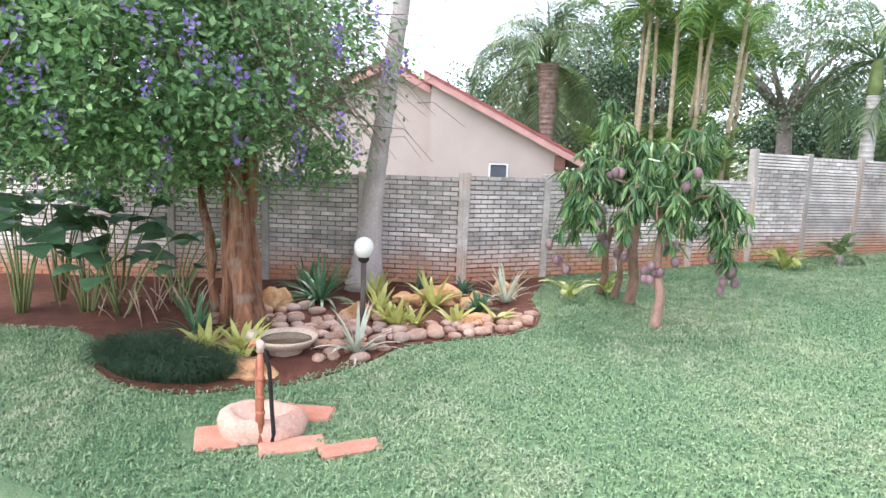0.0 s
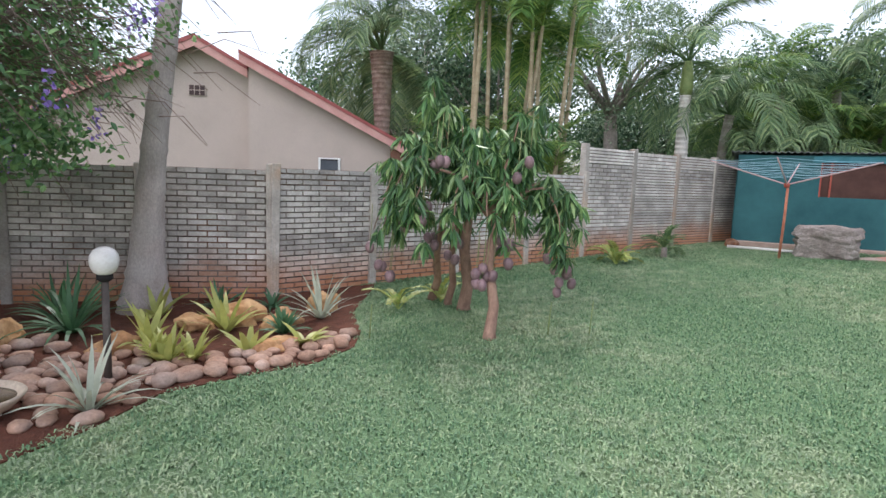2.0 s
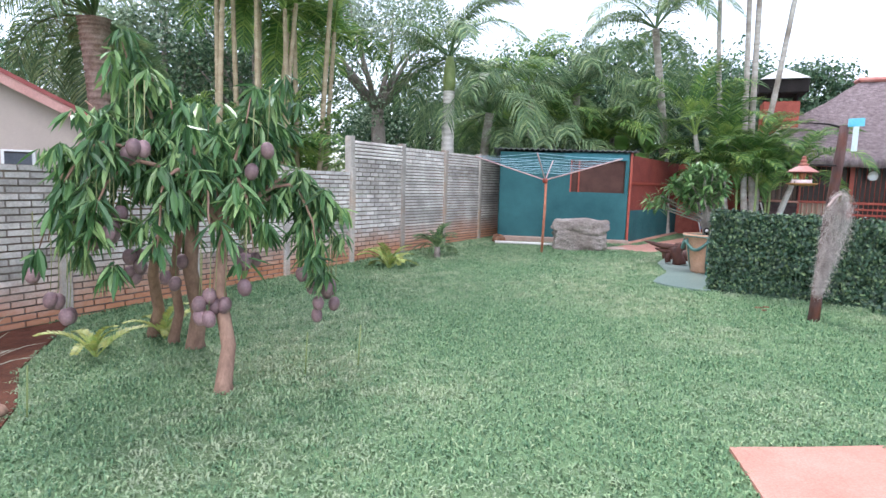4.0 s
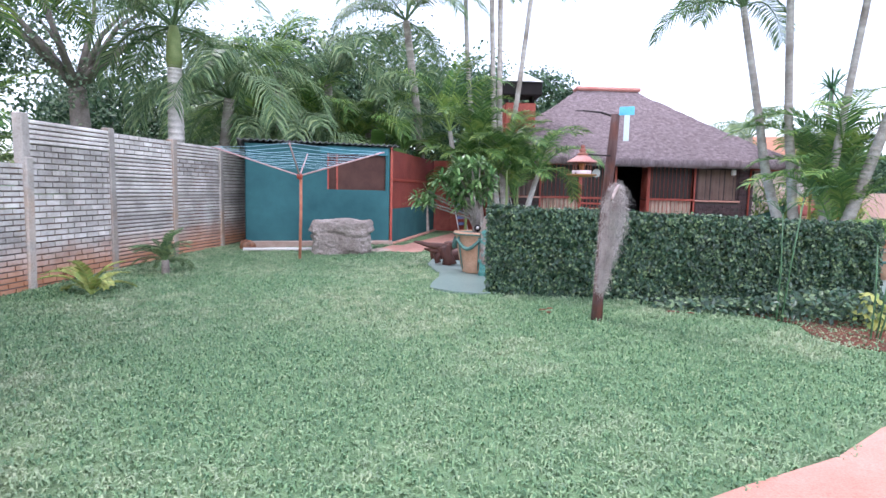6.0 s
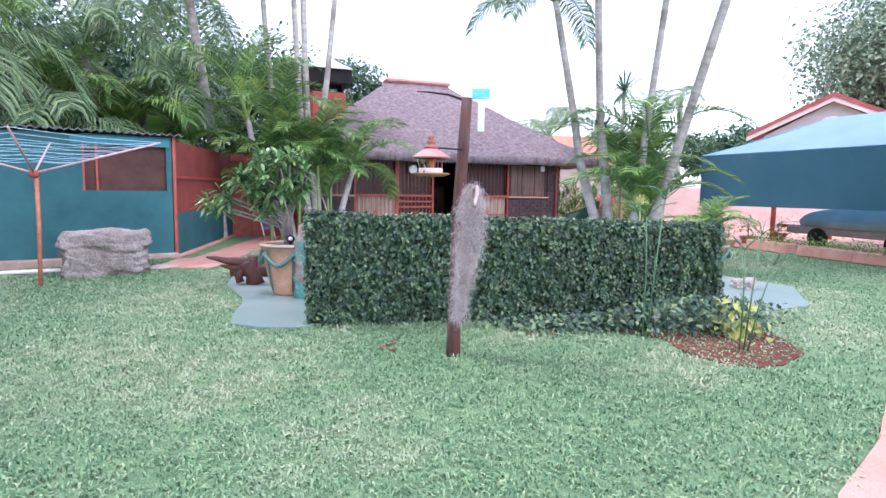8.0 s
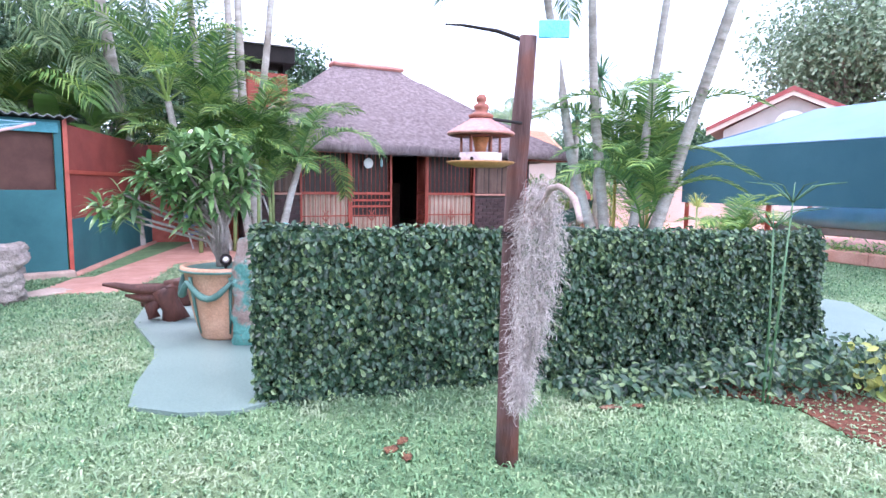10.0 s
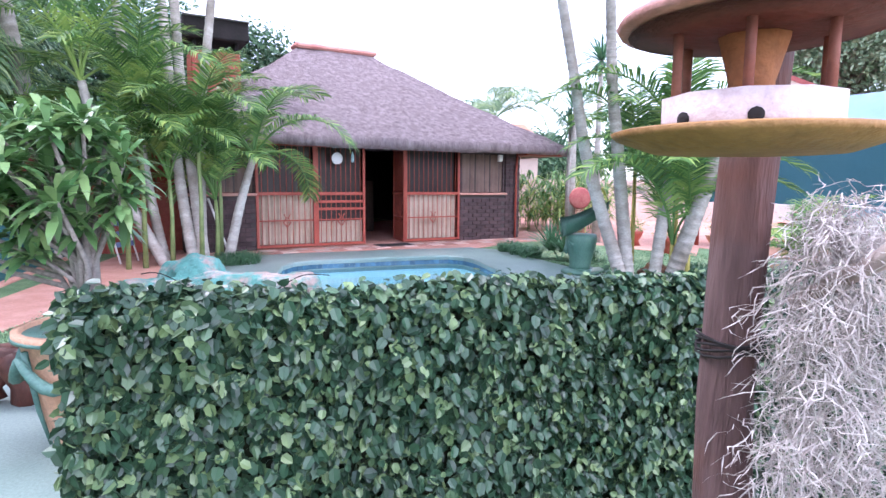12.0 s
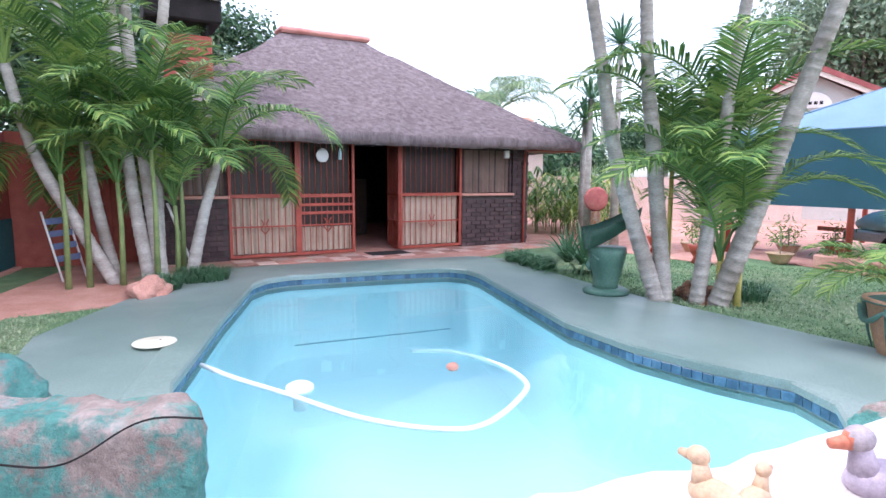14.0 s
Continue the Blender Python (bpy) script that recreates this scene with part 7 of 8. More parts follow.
def rock_block(name, cx, cy, z0, sx, sy, sz, turn, mat, label, seed, sq=5, amp=0.1, category="rock"):
    bm = bmesh.new()
    bmesh.ops.create_cube(bm, size=1)
    bmesh.ops.subdivide_edges(bm, edges=bm.edges, cuts=34, use_grid_fill=True)
    off = Vector((seed, seed * 1.7, seed * 0.6))
    for v in bm.verts:
        p = v.co * 2
        s = (abs(p.x) ** sq + abs(p.y) ** sq + abs(p.z) ** sq) ** (1 / sq)
        q = p / max(s, 1e-6) * max(abs(p.x), abs(p.y), abs(p.z))
        w = Vector((q.x * sx, q.y * sy, q.z * sz))
        k = noise.noise(w * 2.2 + off) * amp + noise.noise(w * 7 + off) * amp * 0.35 + abs(noise.noise(w * 11 + off)) * -amp * 0.4 + noise.noise(w * 26 + off) * amp * 0.16
        v.co = w + q.normalized() * k
    ob = tagged(part(name, bm, mat, None, "", True), label, category)
    ob.matrix_world = pose(cx, cy, z0 + sz, 0, 0, turn)
    return ob


HD = Vector((0.755, -0.656))
HN = Vector((0.656, 0.755))


def hedge_point(s, d):
    p = Vector((7.53, 7.78)) + HD * s + HN * d
    return p.x, p.y


x, y = hedge_point(2.2, 0.472)
rock_block("rock_ledge", x, y, 0.3, 2.0, 0.352, 0.4, math.degrees(math.atan2(HD.y, HD.x)), M_ledge, "pale cement rock ledge behind the hedge", 3, 8, 0.06)
rock_block("painted_rock", 8.57, 8.5, 0.3, 0.5, 0.1, 0.485, -55, M_paintrock, "rough cement rock with worn turquoise paint by the pool", 5, 10, 0.07)
rock_block("painted_rock", 8.62, 8.77, 0.3, 0.25, 0.17, 0.48, 100, M_paintrock, "humped cement rock streaked with turquoise paint", 8, 3.2, 0.1)
rock_block("painted_rock", 11.7, 6.05, 0.3, 0.55, 0.3, 0.16, -43, M_paintrock, "cement rock with dark green paint at the pool end", 12, 4, 0.1)
rock_block("grey_rock", 12.6, 5.2, 0.35, 0.2, 0.16, 0.1, 20, M_boulder, "grey garden rock beside the lawn", 15, 3, 0.12)
cp = []
for k in range(40):
    f = k / 39
    cp.append((8.305 + 0.46 * f, 8.655 - 0.66 * f, 1.28 - 0.11 * math.sin(f * math.pi) ** 2 + 0.012 * math.sin(f * 17)))
tagged(part("cable", tube("cable", cp, 0.0024, 6), M_dark), "thin dark cable draped over the rock", "cable")


# ducks on the ledge
def duck(cx, cy, z, turn, s, body, head, bill, label, name="duck_ornament"):
    bm = bmesh.new()
    bmesh.ops.create_uvsphere(bm, u_segments=20, v_segments=12, radius=0.1, matrix=Matrix.LocRotScale((0, 0, 0.07), None, (1.35, 0.85, 0.75)))
    bmesh.ops.create_cone(bm, cap_ends=True, segments=14, radius1=0.055, radius2=0.032, depth=0.12, matrix=pose(0.08, 0, 0.15, 0, 12, 0))
    bmesh.ops.create_uvsphere(bm, u_segments=16, v_segments=10, radius=0.05, matrix=Matrix.LocRotScale((0.1, 0, 0.225), None, (1.1, 0.9, 0.95)))
    bmesh.ops.create_cone(bm, cap_ends=True, segments=10, radius1=0.03, radius2=0.018, depth=0.07, matrix=pose(0.165, 0, 0.21, 0, 95, 0))
    bmesh.ops.create_cone(bm, cap_ends=True, segments=10, radius1=0.045, radius2=0.01, depth=0.1, matrix=pose(-0.15, 0, 0.1, 0, -60, 0))
    me = from_bm(name, bm, True)
    me.materials.append(body), me.materials.append(head), me.materials.append(bill)
    for f in me.polygons:
        c = f.center
        f.material_index = 2 if c.x > 0.142 and c.z > 0.15 else (1 if c.z > 0.16 else 0)
    ob = new(name, me)
    tagged(ob, label, "ornament")
    ob.matrix_world = pose(cx, cy, z, 0, 0, turn) @ Matrix.Diagonal((s, s, s, 1))


M_mauve = surface("mauve_paint", (0.36, 0.3, 0.36), (0.5, 0.42, 0.48), 12, 0.7, 60, 0.004)
M_mauve2 = surface("grey_mauve_paint", (0.3, 0.26, 0.28), (0.44, 0.37, 0.38), 14, 0.7)
M_bill = surface("red_bill_paint", (0.5, 0.12, 0.07), (0.6, 0.2, 0.12), 9, 0.5)
M_tan = surface("tan_paint", (0.45, 0.28, 0.16), (0.62, 0.42, 0.28), 9, 0.6)
duck(9.47, 6.71, 1.1, 119, 0.62, M_mauve, M_mauve2, M_bill, "painted duck ornament with a red bill on the ledge")
duck(9.24, 7.02, 1.1, 60, 0.46, M_tan, M_tan, M_tan, "small tan bird ornament standing on the ledge", "bird_ornament")
duck(9.28, 6.95, 1.1, -20, 0.36, M_tan, M_tan, M_bill, "small tan duckling ornament on the ledge", "duckling_ornament")

# ---- pool things ----
cov = thing("skimmer_lid", pose(10.84, 11.255, DECK_Z + 0.024), "cream round skimmer lid set in the deck", "lid")
part("lid", lathe("lid", [(0.17, 0), (0.165, 0.012), (0.002, 0.014)], 28), surface("cream_plastic", (0.66, 0.62, 0.48), (0.75, 0.7, 0.56), 6, 0.5), cov)
part("finger_hole", lathe("finger_hole", [(0.012, 0.013), (0.002, 0.016)], 8), M_dark, cov).matrix_basis = pose(0.05, 0, 0)
WZ = DECK_Z - 0.14
M_hose = surface("white_hose", (0.72, 0.74, 0.74), (0.84, 0.85, 0.85), 9, 0.45)
hp_ = [(10.963, 10.856), (10.907, 10.418), (10.867, 9.872), (10.8, 9.134), (10.906, 8.617), (11.118, 8.409), (11.633, 8.387), (11.953, 8.474), (12.241, 8.828), (12.466, 9.377), (12.494, 9.844)]
hz = [0.01, 0, 0, 0, 0, 0, 0, 0, -0.01, -0.05, -0.12]
vs, rr = [], []
for i in range(len(hp_) - 1):
    for k in range(14):
        f = k / 14
        q = [Vector((*hp_[min(max(i + j, 0), len(hp_) - 1)], WZ + hz[min(max(i + j, 0), len(hz) - 1)])) for j in (-1, 0, 1, 2)]
        p = 0.5 * (2 * q[1] + (q[2] - q[0]) * f + (2 * q[0] - 5 * q[1] + 4 * q[2] - q[3]) * f * f + (3 * q[1] - q[0] - 3 * q[2] + q[3]) * f ** 3)
        vs.append(p)
        rr.append(0.021 if k % 2 else 0.0185)
tagged(part("pool_hose", tube("pool_hose", vs, rr, 8), M_hose), "white ribbed pool cleaner hose floating in a curve", "hose")
fl = thing("chlorine_floater", pose(10.982, 9.821, WZ - 0.03), "white round chlorine floater on the water", "pool floater")
part("float_body", lathe("float_body", [(0.002, 0), (0.08, 0.005), (0.1, 0.03), (0.1, 0.055), (0.07, 0.075), (0.002, 0.085)], 20), M_white, fl)
part("tablet_holder", lathe("tablet_holder", [(0.05, -0.12), (0.055, 0.0)], 14), M_white, fl)
pf = thing("floating_toy", pose(11.938, 9.089, WZ - 0.005), "small pinkish float drifting on the pool", "pool toy")
part("body", rock_mesh("body", 0.06, 0.045, 0.04, 3, 0.3, 2), M_pink, pf)
tagged(part("pool_step_line", box(0, -0.01, 0, 2.0, 0.01, 0.012), surface("step_edge_tile", (0.2, 0.36, 0.45), (0.3, 0.46, 0.54), 9)), "grey-blue edge line of the shallow pool step", "step edge", kind="structure").matrix_world = pose(12.9, 11.7, -0.2, 0, 0, -37)


# hand-shaped green chair
def build_hand():
    g = surface("green_glazed_cement", (0.05, 0.12, 0.09), (0.1, 0.2, 0.15), 3, 0.4, 50, 0.004)
    t = thing("hand_chair", pose(14.98, 8.62, DECK_Z, 0, 0, -62), "green cement garden seat shaped like a cupped leaf", "garden seat")
    part("base", lathe("base", [(0.002, 0), (0.27, 0), (0.28, 0.03), (0.24, 0.06), (0.2, 0.075)], 28), g, t)
    part("pedestal", lathe("pedestal", [(0.16, 0.06), (0.15, 0.12), (0.17, 0.24), (0.21, 0.38), (0.23, 0.5), (0.22, 0.56)], 24, 0.16), g, t, "pedestal moulded as a mask")
    bm = bmesh.new()
    nx, ny = 16, 10
    g0 = []
    for i in range(nx + 1):
        u = i / nx
        row = []
        for j in range(ny + 1):
            w = (j / ny - 0.5) * 2
            half = 0.26 * (1 - 0.5 * u ** 2.2)
            xx = -0.27 + 0.62 * u
            zz = 0.52 + 0.36 * u ** 1.4 + 0.26 * w * w * (1 - 0.35 * u)
            row.append(bm.verts.new((xx, w * half, zz)))
        g0.append(row)
    for i in range(nx):
        for j in range(ny):
            bm.faces.new((g0[i][j], g0[i + 1][j], g0[i + 1][j + 1], g0[i][j + 1]))
    bmesh.ops.solidify(bm, geom=bm.faces[:], thickness=0.1)
    part("seat", bm, g, t, "", True)
    for s in (-1, 1):
        part("brow", tube("brow", [(-0.16, s * 0.05, 0.42), (-0.19, s * 0.1, 0.46), (-0.14, s * 0.17, 0.42)], 0.025, 8), g, t)
    part("nose", tube("nose", [(-0.2, 0, 0.42), (-0.225, 0, 0.33), (-0.2, 0, 0.28)], [0.02, 0.035, 0.02], 8), g, t)


build_hand()

# ---- hedge foot, papyrus, yard beyond ----
slab("ground_patch", [(9.25, 5.15), (8.98, 4.9), (8.92, 4.62), (9.0, 4.4), (9.2, 4.25), (9.6, 4.16), (9.95, 4.35), (10.2, 4.7), (10.1, 5.0), (9.6, 5.45), (9.2, 5.75)], 0.04, M_soil, "patch of red soil at the hedge's foot", "soil", lift=0.012)
pl, no = [], []
for _ in range(2400):
    f = rng.random()
    p = Vector((8.75, 6.35)).lerp(Vector((10.3, 4.75)), f)
    w = 0.1 + 0.28 * smooth(0.2, 0.7, f)
    q = Vector((rng.gauss(0, 0.1), rng.gauss(0, 0.1))) + Vector((-0.685, -0.729)) * rng.random() * w
    h = rng.random() * (0.08 + 0.2 * smooth(0.2, 0.7, f))
    pl.append((p.x + q.x, p.y + q.y, ground_z(p.x, p.y) + 0.02 + h))
    no.append((-0.4, -0.4, 0.8))
sh = thing("low_shrub", Matrix.Identity(4), "low dark ground cover spreading at the hedge's foot", "shrub")
leaf_cloud("leaves", pl, no, (0.04, 0.075), M_hedgeleaf, sh, 0.4, "oval", 0.5)["kind"] = "stuff"
pl = [(9.75 + rng.gauss(0, 0.1), 4.68 + rng.gauss(0, 0.1), 0.42 + abs(rng.gauss(0, 0.12))) for _ in range(90)]
vs_ = thing("variegated_shrub", Matrix.Identity(4), "small shrub with pale yellow-green leaves", "shrub")
leaf_cloud("leaves", pl, [(-0.4, -0.4, 0.8)] * 90, (0.06, 0.1), M_brom, vs_, 0.4, "oval", 0.5)["kind"] = "stuff"


def papyrus(x, y, h, stems, tops, label):
    t = thing("papyrus", at(x, y), label, "papyrus", "papyrus by the hedge")
    for i in range(stems):
        a = i * 2.4
        top = Vector((0.12 * math.cos(a) + 0.05, 0.12 * math.sin(a) - 0.05, h * (1 - 0.12 * i)))
        part("stem", tube("stem", [(0.03 * math.cos(a), 0.03 * math.sin(a), -0.02), top * 0.5, top], [0.008, 0.007, 0.005], 6), M_strap, t)
        for k in range(tops):
            b = k * TAU / tops + i
            part("ray", tube("ray", [top, top + Vector((0.12 * math.cos(b), 0.12 * math.sin(b), 0.1)), top + Vector((0.26 * math.cos(b), 0.26 * math.sin(b), 0.12))], [0.004, 0.003, 0.002], 4), M_strap, t)


papyrus(9.34, 4.56, 0.95, 3, 4, "tall bare papyrus stems with thin rays")
papyrus(9.2, 5.3, 1.2, 2, 7, "tall papyrus stem rising against the hedge")
st = []
pt = thing("papyrus", pose(10.9, 6.0, 0.38), "papyrus with a pale green tufted head", "papyrus", "papyrus by the hedge")
part("stem", tube("stem", [(0, 0, 0), (0.02, 0, 0.6), (0, 0, 1.1)], 0.008, 6), M_petiole, pt)
for k in range(70):
    a, e = k * 2.4, rng.uniform(0.1, 1.3)
    d = Vector((math.cos(a) * math.cos(e), math.sin(a) * math.cos(e), math.sin(e)))
    s = Vector((-math.sin(a), math.cos(a), 0))
    o = Vector((0, 0, 1.1))
    st.append([(o, s, 0.003), (o + d * 0.12, s, 0.003), (o + d * 0.2 - Vector((0, 0, 0.05)), s, 0)])
part("tuft_head", mesh_of("tuft_head", *ribbons(st)), M_brom, pt)
for x, y in ((7.5, 6.72), (8.62, 6.05)):
    for k in range(3):
        o = tagged(part("fallen_leaf", rock_mesh("fallen_leaf", 0.045, 0.028, 0.008, k + 3, 0.6, 2), M_bark_red), "dry brown leaf fallen on the grass", "leaf", "fallen leaves")
        o.matrix_world = at(x + rng.uniform(-0.12, 0.12), y + rng.uniform(-0.12, 0.12), 0.015, rng.uniform(0, 360))

# plants beside the hut and on the deck edge
for x, y, n, ln in ((16.22, 9.23, 60, 0.75), (16.37, 9.53, 46, 0.6)):
    strap_plant("round spiky dracaena bush with dark narrow leaves", x, y, n, ln, 0.02, M_strap, (0, 88), "spiky_bush", 0.15, "spiky bushes by the hut", 0.8, 0.04)
for x, y in ((16.9, 10.55), (16.6, 10.2), (16.35, 9.9), (16.5, 9.0), (12.9, 13.45), (13.1, 13.35), (12.35, 13.3), (15.5, 7.1)):
    tuft("clump of grassy leaves at the paving's edge", x, y, 0.22, 0.18, 260, 0.34, M_strap, "grass_clump", 0.0, 0.006)
rt = tagged(part("palm_roots", rock_mesh("palm_roots", 0.3, 0.28, 0.14, 21, 0.6, 4), M_bark_red), "gnarled brown palm root base", "roots")
rt.matrix_world = pose(15.3, 7.6, 0.36)
rt = tagged(part("bark_stone", rock_mesh("bark_stone", 0.22, 0.14, 0.16, 22, 0.6, 4), M_brickpath), "rough reddish stone at the palms' foot", "stone")
rt.matrix_world = pose(12.05, 13.1, 0.38)
tagged(part("white_pole", tube("white_pole", [(13.25, 13.85, 0.4), (13.0, 14.05, 1.4)], 0.018, 8), M_white), "white pole leaning beside the palms", "pole")
lp = thing("pool_ladder", pose(12.2, 14.9, 0.4, 0, 0, 20), "folded metal chair with blue straps by the hut", "folding chair")
for xx in (-0.2, 0.2):
    part("leg", tube("leg", [(xx, 0, 0), (xx, 0.25, 0.9)], 0.014, 6), M_white, lp)
for k in range(4):
    part("strap", box(-0.19, 0.06 + k * 0.05, 0.25 + k * 0.16, 0.19, 0.075 + k * 0.05, 0.33 + k * 0.16), surface("blue_strap", (0.12, 0.16, 0.3), (0.2, 0.25, 0.42)), lp)

# maize
for k in range(70):
    x, y = 21.3 + rng.uniform(0, 3.0), 11.6 + rng.uniform(-1.3, 1.5)
    t = thing("maize_plant", pose(x, y, 0.38), "tall green maize plant in a plot beside the hut", "maize", "maize plot")
    h = rng.uniform(1.0, 1.7)
    part("stem", tube("stem", [(0, 0, 0), (0, 0, h)], [0.014, 0.008], 5), M_petiole, t)
    st = []
    for i in range(10):
        a = i * 2.6 + k
        d = Vector((math.cos(a), math.sin(a), 0))
        s = Vector((-d.y, d.x, 0))
        o = Vector((0, 0, h * (0.15 + 0.08 * i)))
        st.append([(o, s, 0.02), (o + d * 0.22 + Vector((0, 0, 0.22)), s, 0.03), (o + d * 0.5 + Vector((0, 0, 0.12)), s, 0.02), (o + d * 0.65 - Vector((0, 0, 0.1)), s, 0)])
    part("foliage", mesh_of("foliage", *ribbons(st)), M_brom if k % 5 == 0 else M_frond, t)


# ---- shade-net carport ----
def build_carport():
    blue = surface("blue_shade_roof", (0.3, 0.46, 0.62), (0.36, 0.53, 0.68), 0.8, 0.7, 200, 0.002)
    net = surface("teal_blue_net", (0.045, 0.15, 0.2), (0.075, 0.2, 0.255), 0.6, 0.8, 200, 0.003, strength=0.6)
    t = thing("shade_carport", Matrix.Identity(4), "blue shade-net carport with hanging teal net walls", "carport")
    A, B = Vector((20.2, 7.75)), Vector((17.1, 3.55))
    u = (B - A).normalized()
    n = Vector((-u.y, u.x))
    if n.x < 0:
        n = -n
    B2 = A + u * 12

    def quad(p, q, dz):
        bm = bmesh.new()
        nx, ny = 30, 6
        g = []
        for i in range(nx + 1):
            row = []
            for j in range(ny + 1):
                a, b = i / nx, j / ny
                w = p[0].lerp(p[1], a).lerp(q[0].lerp(q[1], a), b)
                w.z += 0.03 * math.sin(a * 40) * math.sin(b * math.pi) + dz * math.sin(b * math.pi)
                row.append(bm.verts.new(w))
            g.append(row)
        for i in range(nx):
            for j in range(ny):
                bm.faces.new((g[i][j], g[i + 1][j], g[i + 1][j + 1], g[i][j + 1]))
        bmesh.ops.solidify(bm, geom=bm.faces[:], thickness=0.02)
        return bm

    def p3(s, d, z):
        w = A + u * s + n * d
        return Vector((w.x, w.y, z))
    part("roof_net", quad((p3(0, 0, 2.58), p3(12, 0, 2.5)), (p3(1.6, 2.2, 3.45), p3(12, 2.2, 3.45)), -0.06), blue, t, "pale blue net roof")
    part("roof_net", quad((p3(0, 0, 2.58), p3(0, 4.4, 2.58)), (p3(1.6, 2.2, 3.45), p3(1.6, 2.2, 3.45)), -0.03), blue, t)
    part("roof_net", quad((p3(0, 4.4, 2.58), p3(12, 4.4, 2.5)), (p3(1.6, 2.2, 3.45), p3(12, 2.2, 3.45)), -0.06), blue, t)
    part("net_wall", quad((p3(0.0, 0.02, 1.32), p3(12, 0.02, 1.4)), (p3(0, 0.02, 2.56), p3(12, 0.02, 2.49)), 0), net, t, "teal hanging net")
    part("net_wall", quad((p3(0.0, 0.02, 1.32), p3(0, 4.4, 1.4)), (p3(0, 0.02, 2.56), p3(0, 4.4, 2.56)), 0), net, t)
    for s in (0.1, 2.3, 5.4, 8.5):
        part("post", tube("post", [p3(s, 0.1, 0.3), p3(s, 0.1, 2.55)], 0.05, 8), M_redpaint, t, "red painted post")
    for s in (0.1, 2.3, 5.4, 8.5):
        part("post", tube("post", [p3(s, 4.3, 0.3), p3(s, 4.3, 2.55)], 0.05, 8), M_redpaint, t)
    # parked boat-like trailer under cover
    v = thing("covered_trailer", pose(*p3(3.2, 2.0, 0.39), 0, 0, math.degrees(math.atan2(u.y, u.x))), "low trailer with a pale turquoise cover under the net", "trailer")
    part("cover", rock_mesh("cover", 1.9, 0.75, 0.38, 31, 0.12, 4, 0.2), surface("turquoise_tarp", (0.3, 0.5, 0.5), (0.42, 0.6, 0.6), 2, 0.6), v).matrix_basis = pose(0, 0, 0.5)
    part("chassis", box(-1.8, -0.6, 0.32, 1.8, 0.6, 0.5, 0.03), surface("pale_board", (0.45, 0.4, 0.36), (0.58, 0.52, 0.48), 3), v)
    for xx in (-0.9, 0.9):
        w = part("wheel", lathe("wheel", [(0.05, -0.07), (0.2, -0.07), (0.24, -0.04), (0.24, 0.04), (0.2, 0.07), (0.05, 0.07)], 20), M_dark, v)
        w.matrix_basis = pose(xx, -0.62, 0.24, 90)
    part("tow_bar", box(-2.6, -0.05, 0.4, -1.8, 0.05, 0.48), M_bill, v)
    # planters and pots along the lawn's edge
    for s, ln in ((2.6, 0.55), (4.0, 0.6), (5.2, 0.6)):
        b = p3(s, -0.22, 0.39)
        k = thing("planter_box", pose(b.x, b.y, b.z, 0, 0, math.degrees(math.atan2(u.y, u.x))), "long terracotta planter with green plants", "planter", "planters by the carport")
        part("trough", box(-ln, -0.14, 0, ln, 0.14, 0.22, 0.02), M_brickpath, k)
        pl = [(rng.uniform(-ln, ln), rng.uniform(-0.15, 0.15), 0.2 + abs(rng.gauss(0, 0.1))) for _ in range(420)]
        leaf_cloud("leaves", pl, [(0, 0, 1)] * 420, (0.06, 0.12), M_frond, k, 0.3, "lance", 0.8)["kind"] = "stuff"
    potm = [lathe("bowl", [(0.002, 0), (0.11, 0), (0.15, 0.06), (0.2, 0.16), (0.22, 0.17), (0.2, 0.18), (0.002, 0.15)], 20), lathe("bowl", [(0.002, 0), (0.14, 0), (0.1, 0.1), (0.16, 0.2), (0.2, 0.3), (0.18, 0.31), (0.002, 0.26)], 20)]
    potm[0].materials.append(M_tan), potm[1].materials.append(M_redpaint)
    for i, (x, y) in enumerate(((20.47, 6.6), (20.2, 5.9), (19.9, 8.2), (19.4, 8.75), (20.9, 7.3), (18.3, 7.9), (19.0, 6.75))):
        k = thing("pot_plant", pose(x, y, 0.39), "pot plant standing on the brick yard", "pot plant", "pot plants in the yard")
        part("bowl", potm[i % 2], None, k)
        part("stem", tube("stem", [(0, 0, 0.15), (0.03, 0, 0.35), (0.0, 0.02, 0.5)], 0.012, 6), M_bark_grey, k)
        pl = [(rng.gauss(0, 0.12), rng.gauss(0, 0.12), 0.32 + abs(rng.gauss(0, 0.16))) for _ in range(140)]
        leaf_cloud("leaves", pl, [(0, 0, 1)] * 140, (0.06, 0.12), M_frond, k, 0.3, "lance", 0.9)["kind"] = "stuff"
    # red-flowering pot on a stand by the palms
    r = thing("garden_ornament", pose(19.3, 9.9, 0.38), "red metal fan-shaped garden ornament on a stump", "ornament")
    part("stump", tube("stump", [(0, 0, 0), (0.02, 0, 0.35), (0, 0, 0.75)], [0.15, 0.11, 0.09], 10), M_bark_red, r)
    part("fan", lathe("fan", [(0.02, -0.03), (0.2, -0.03), (0.24, 0.0), (0.2, 0.03), (0.02, 0.03)], 18), surface("faded_red_metal", (0.34, 0.08, 0.08), (0.45, 0.16, 0.14), 8), r).matrix_basis = pose(0, 0, 0.98, 90, 0, -60)


build_carport()


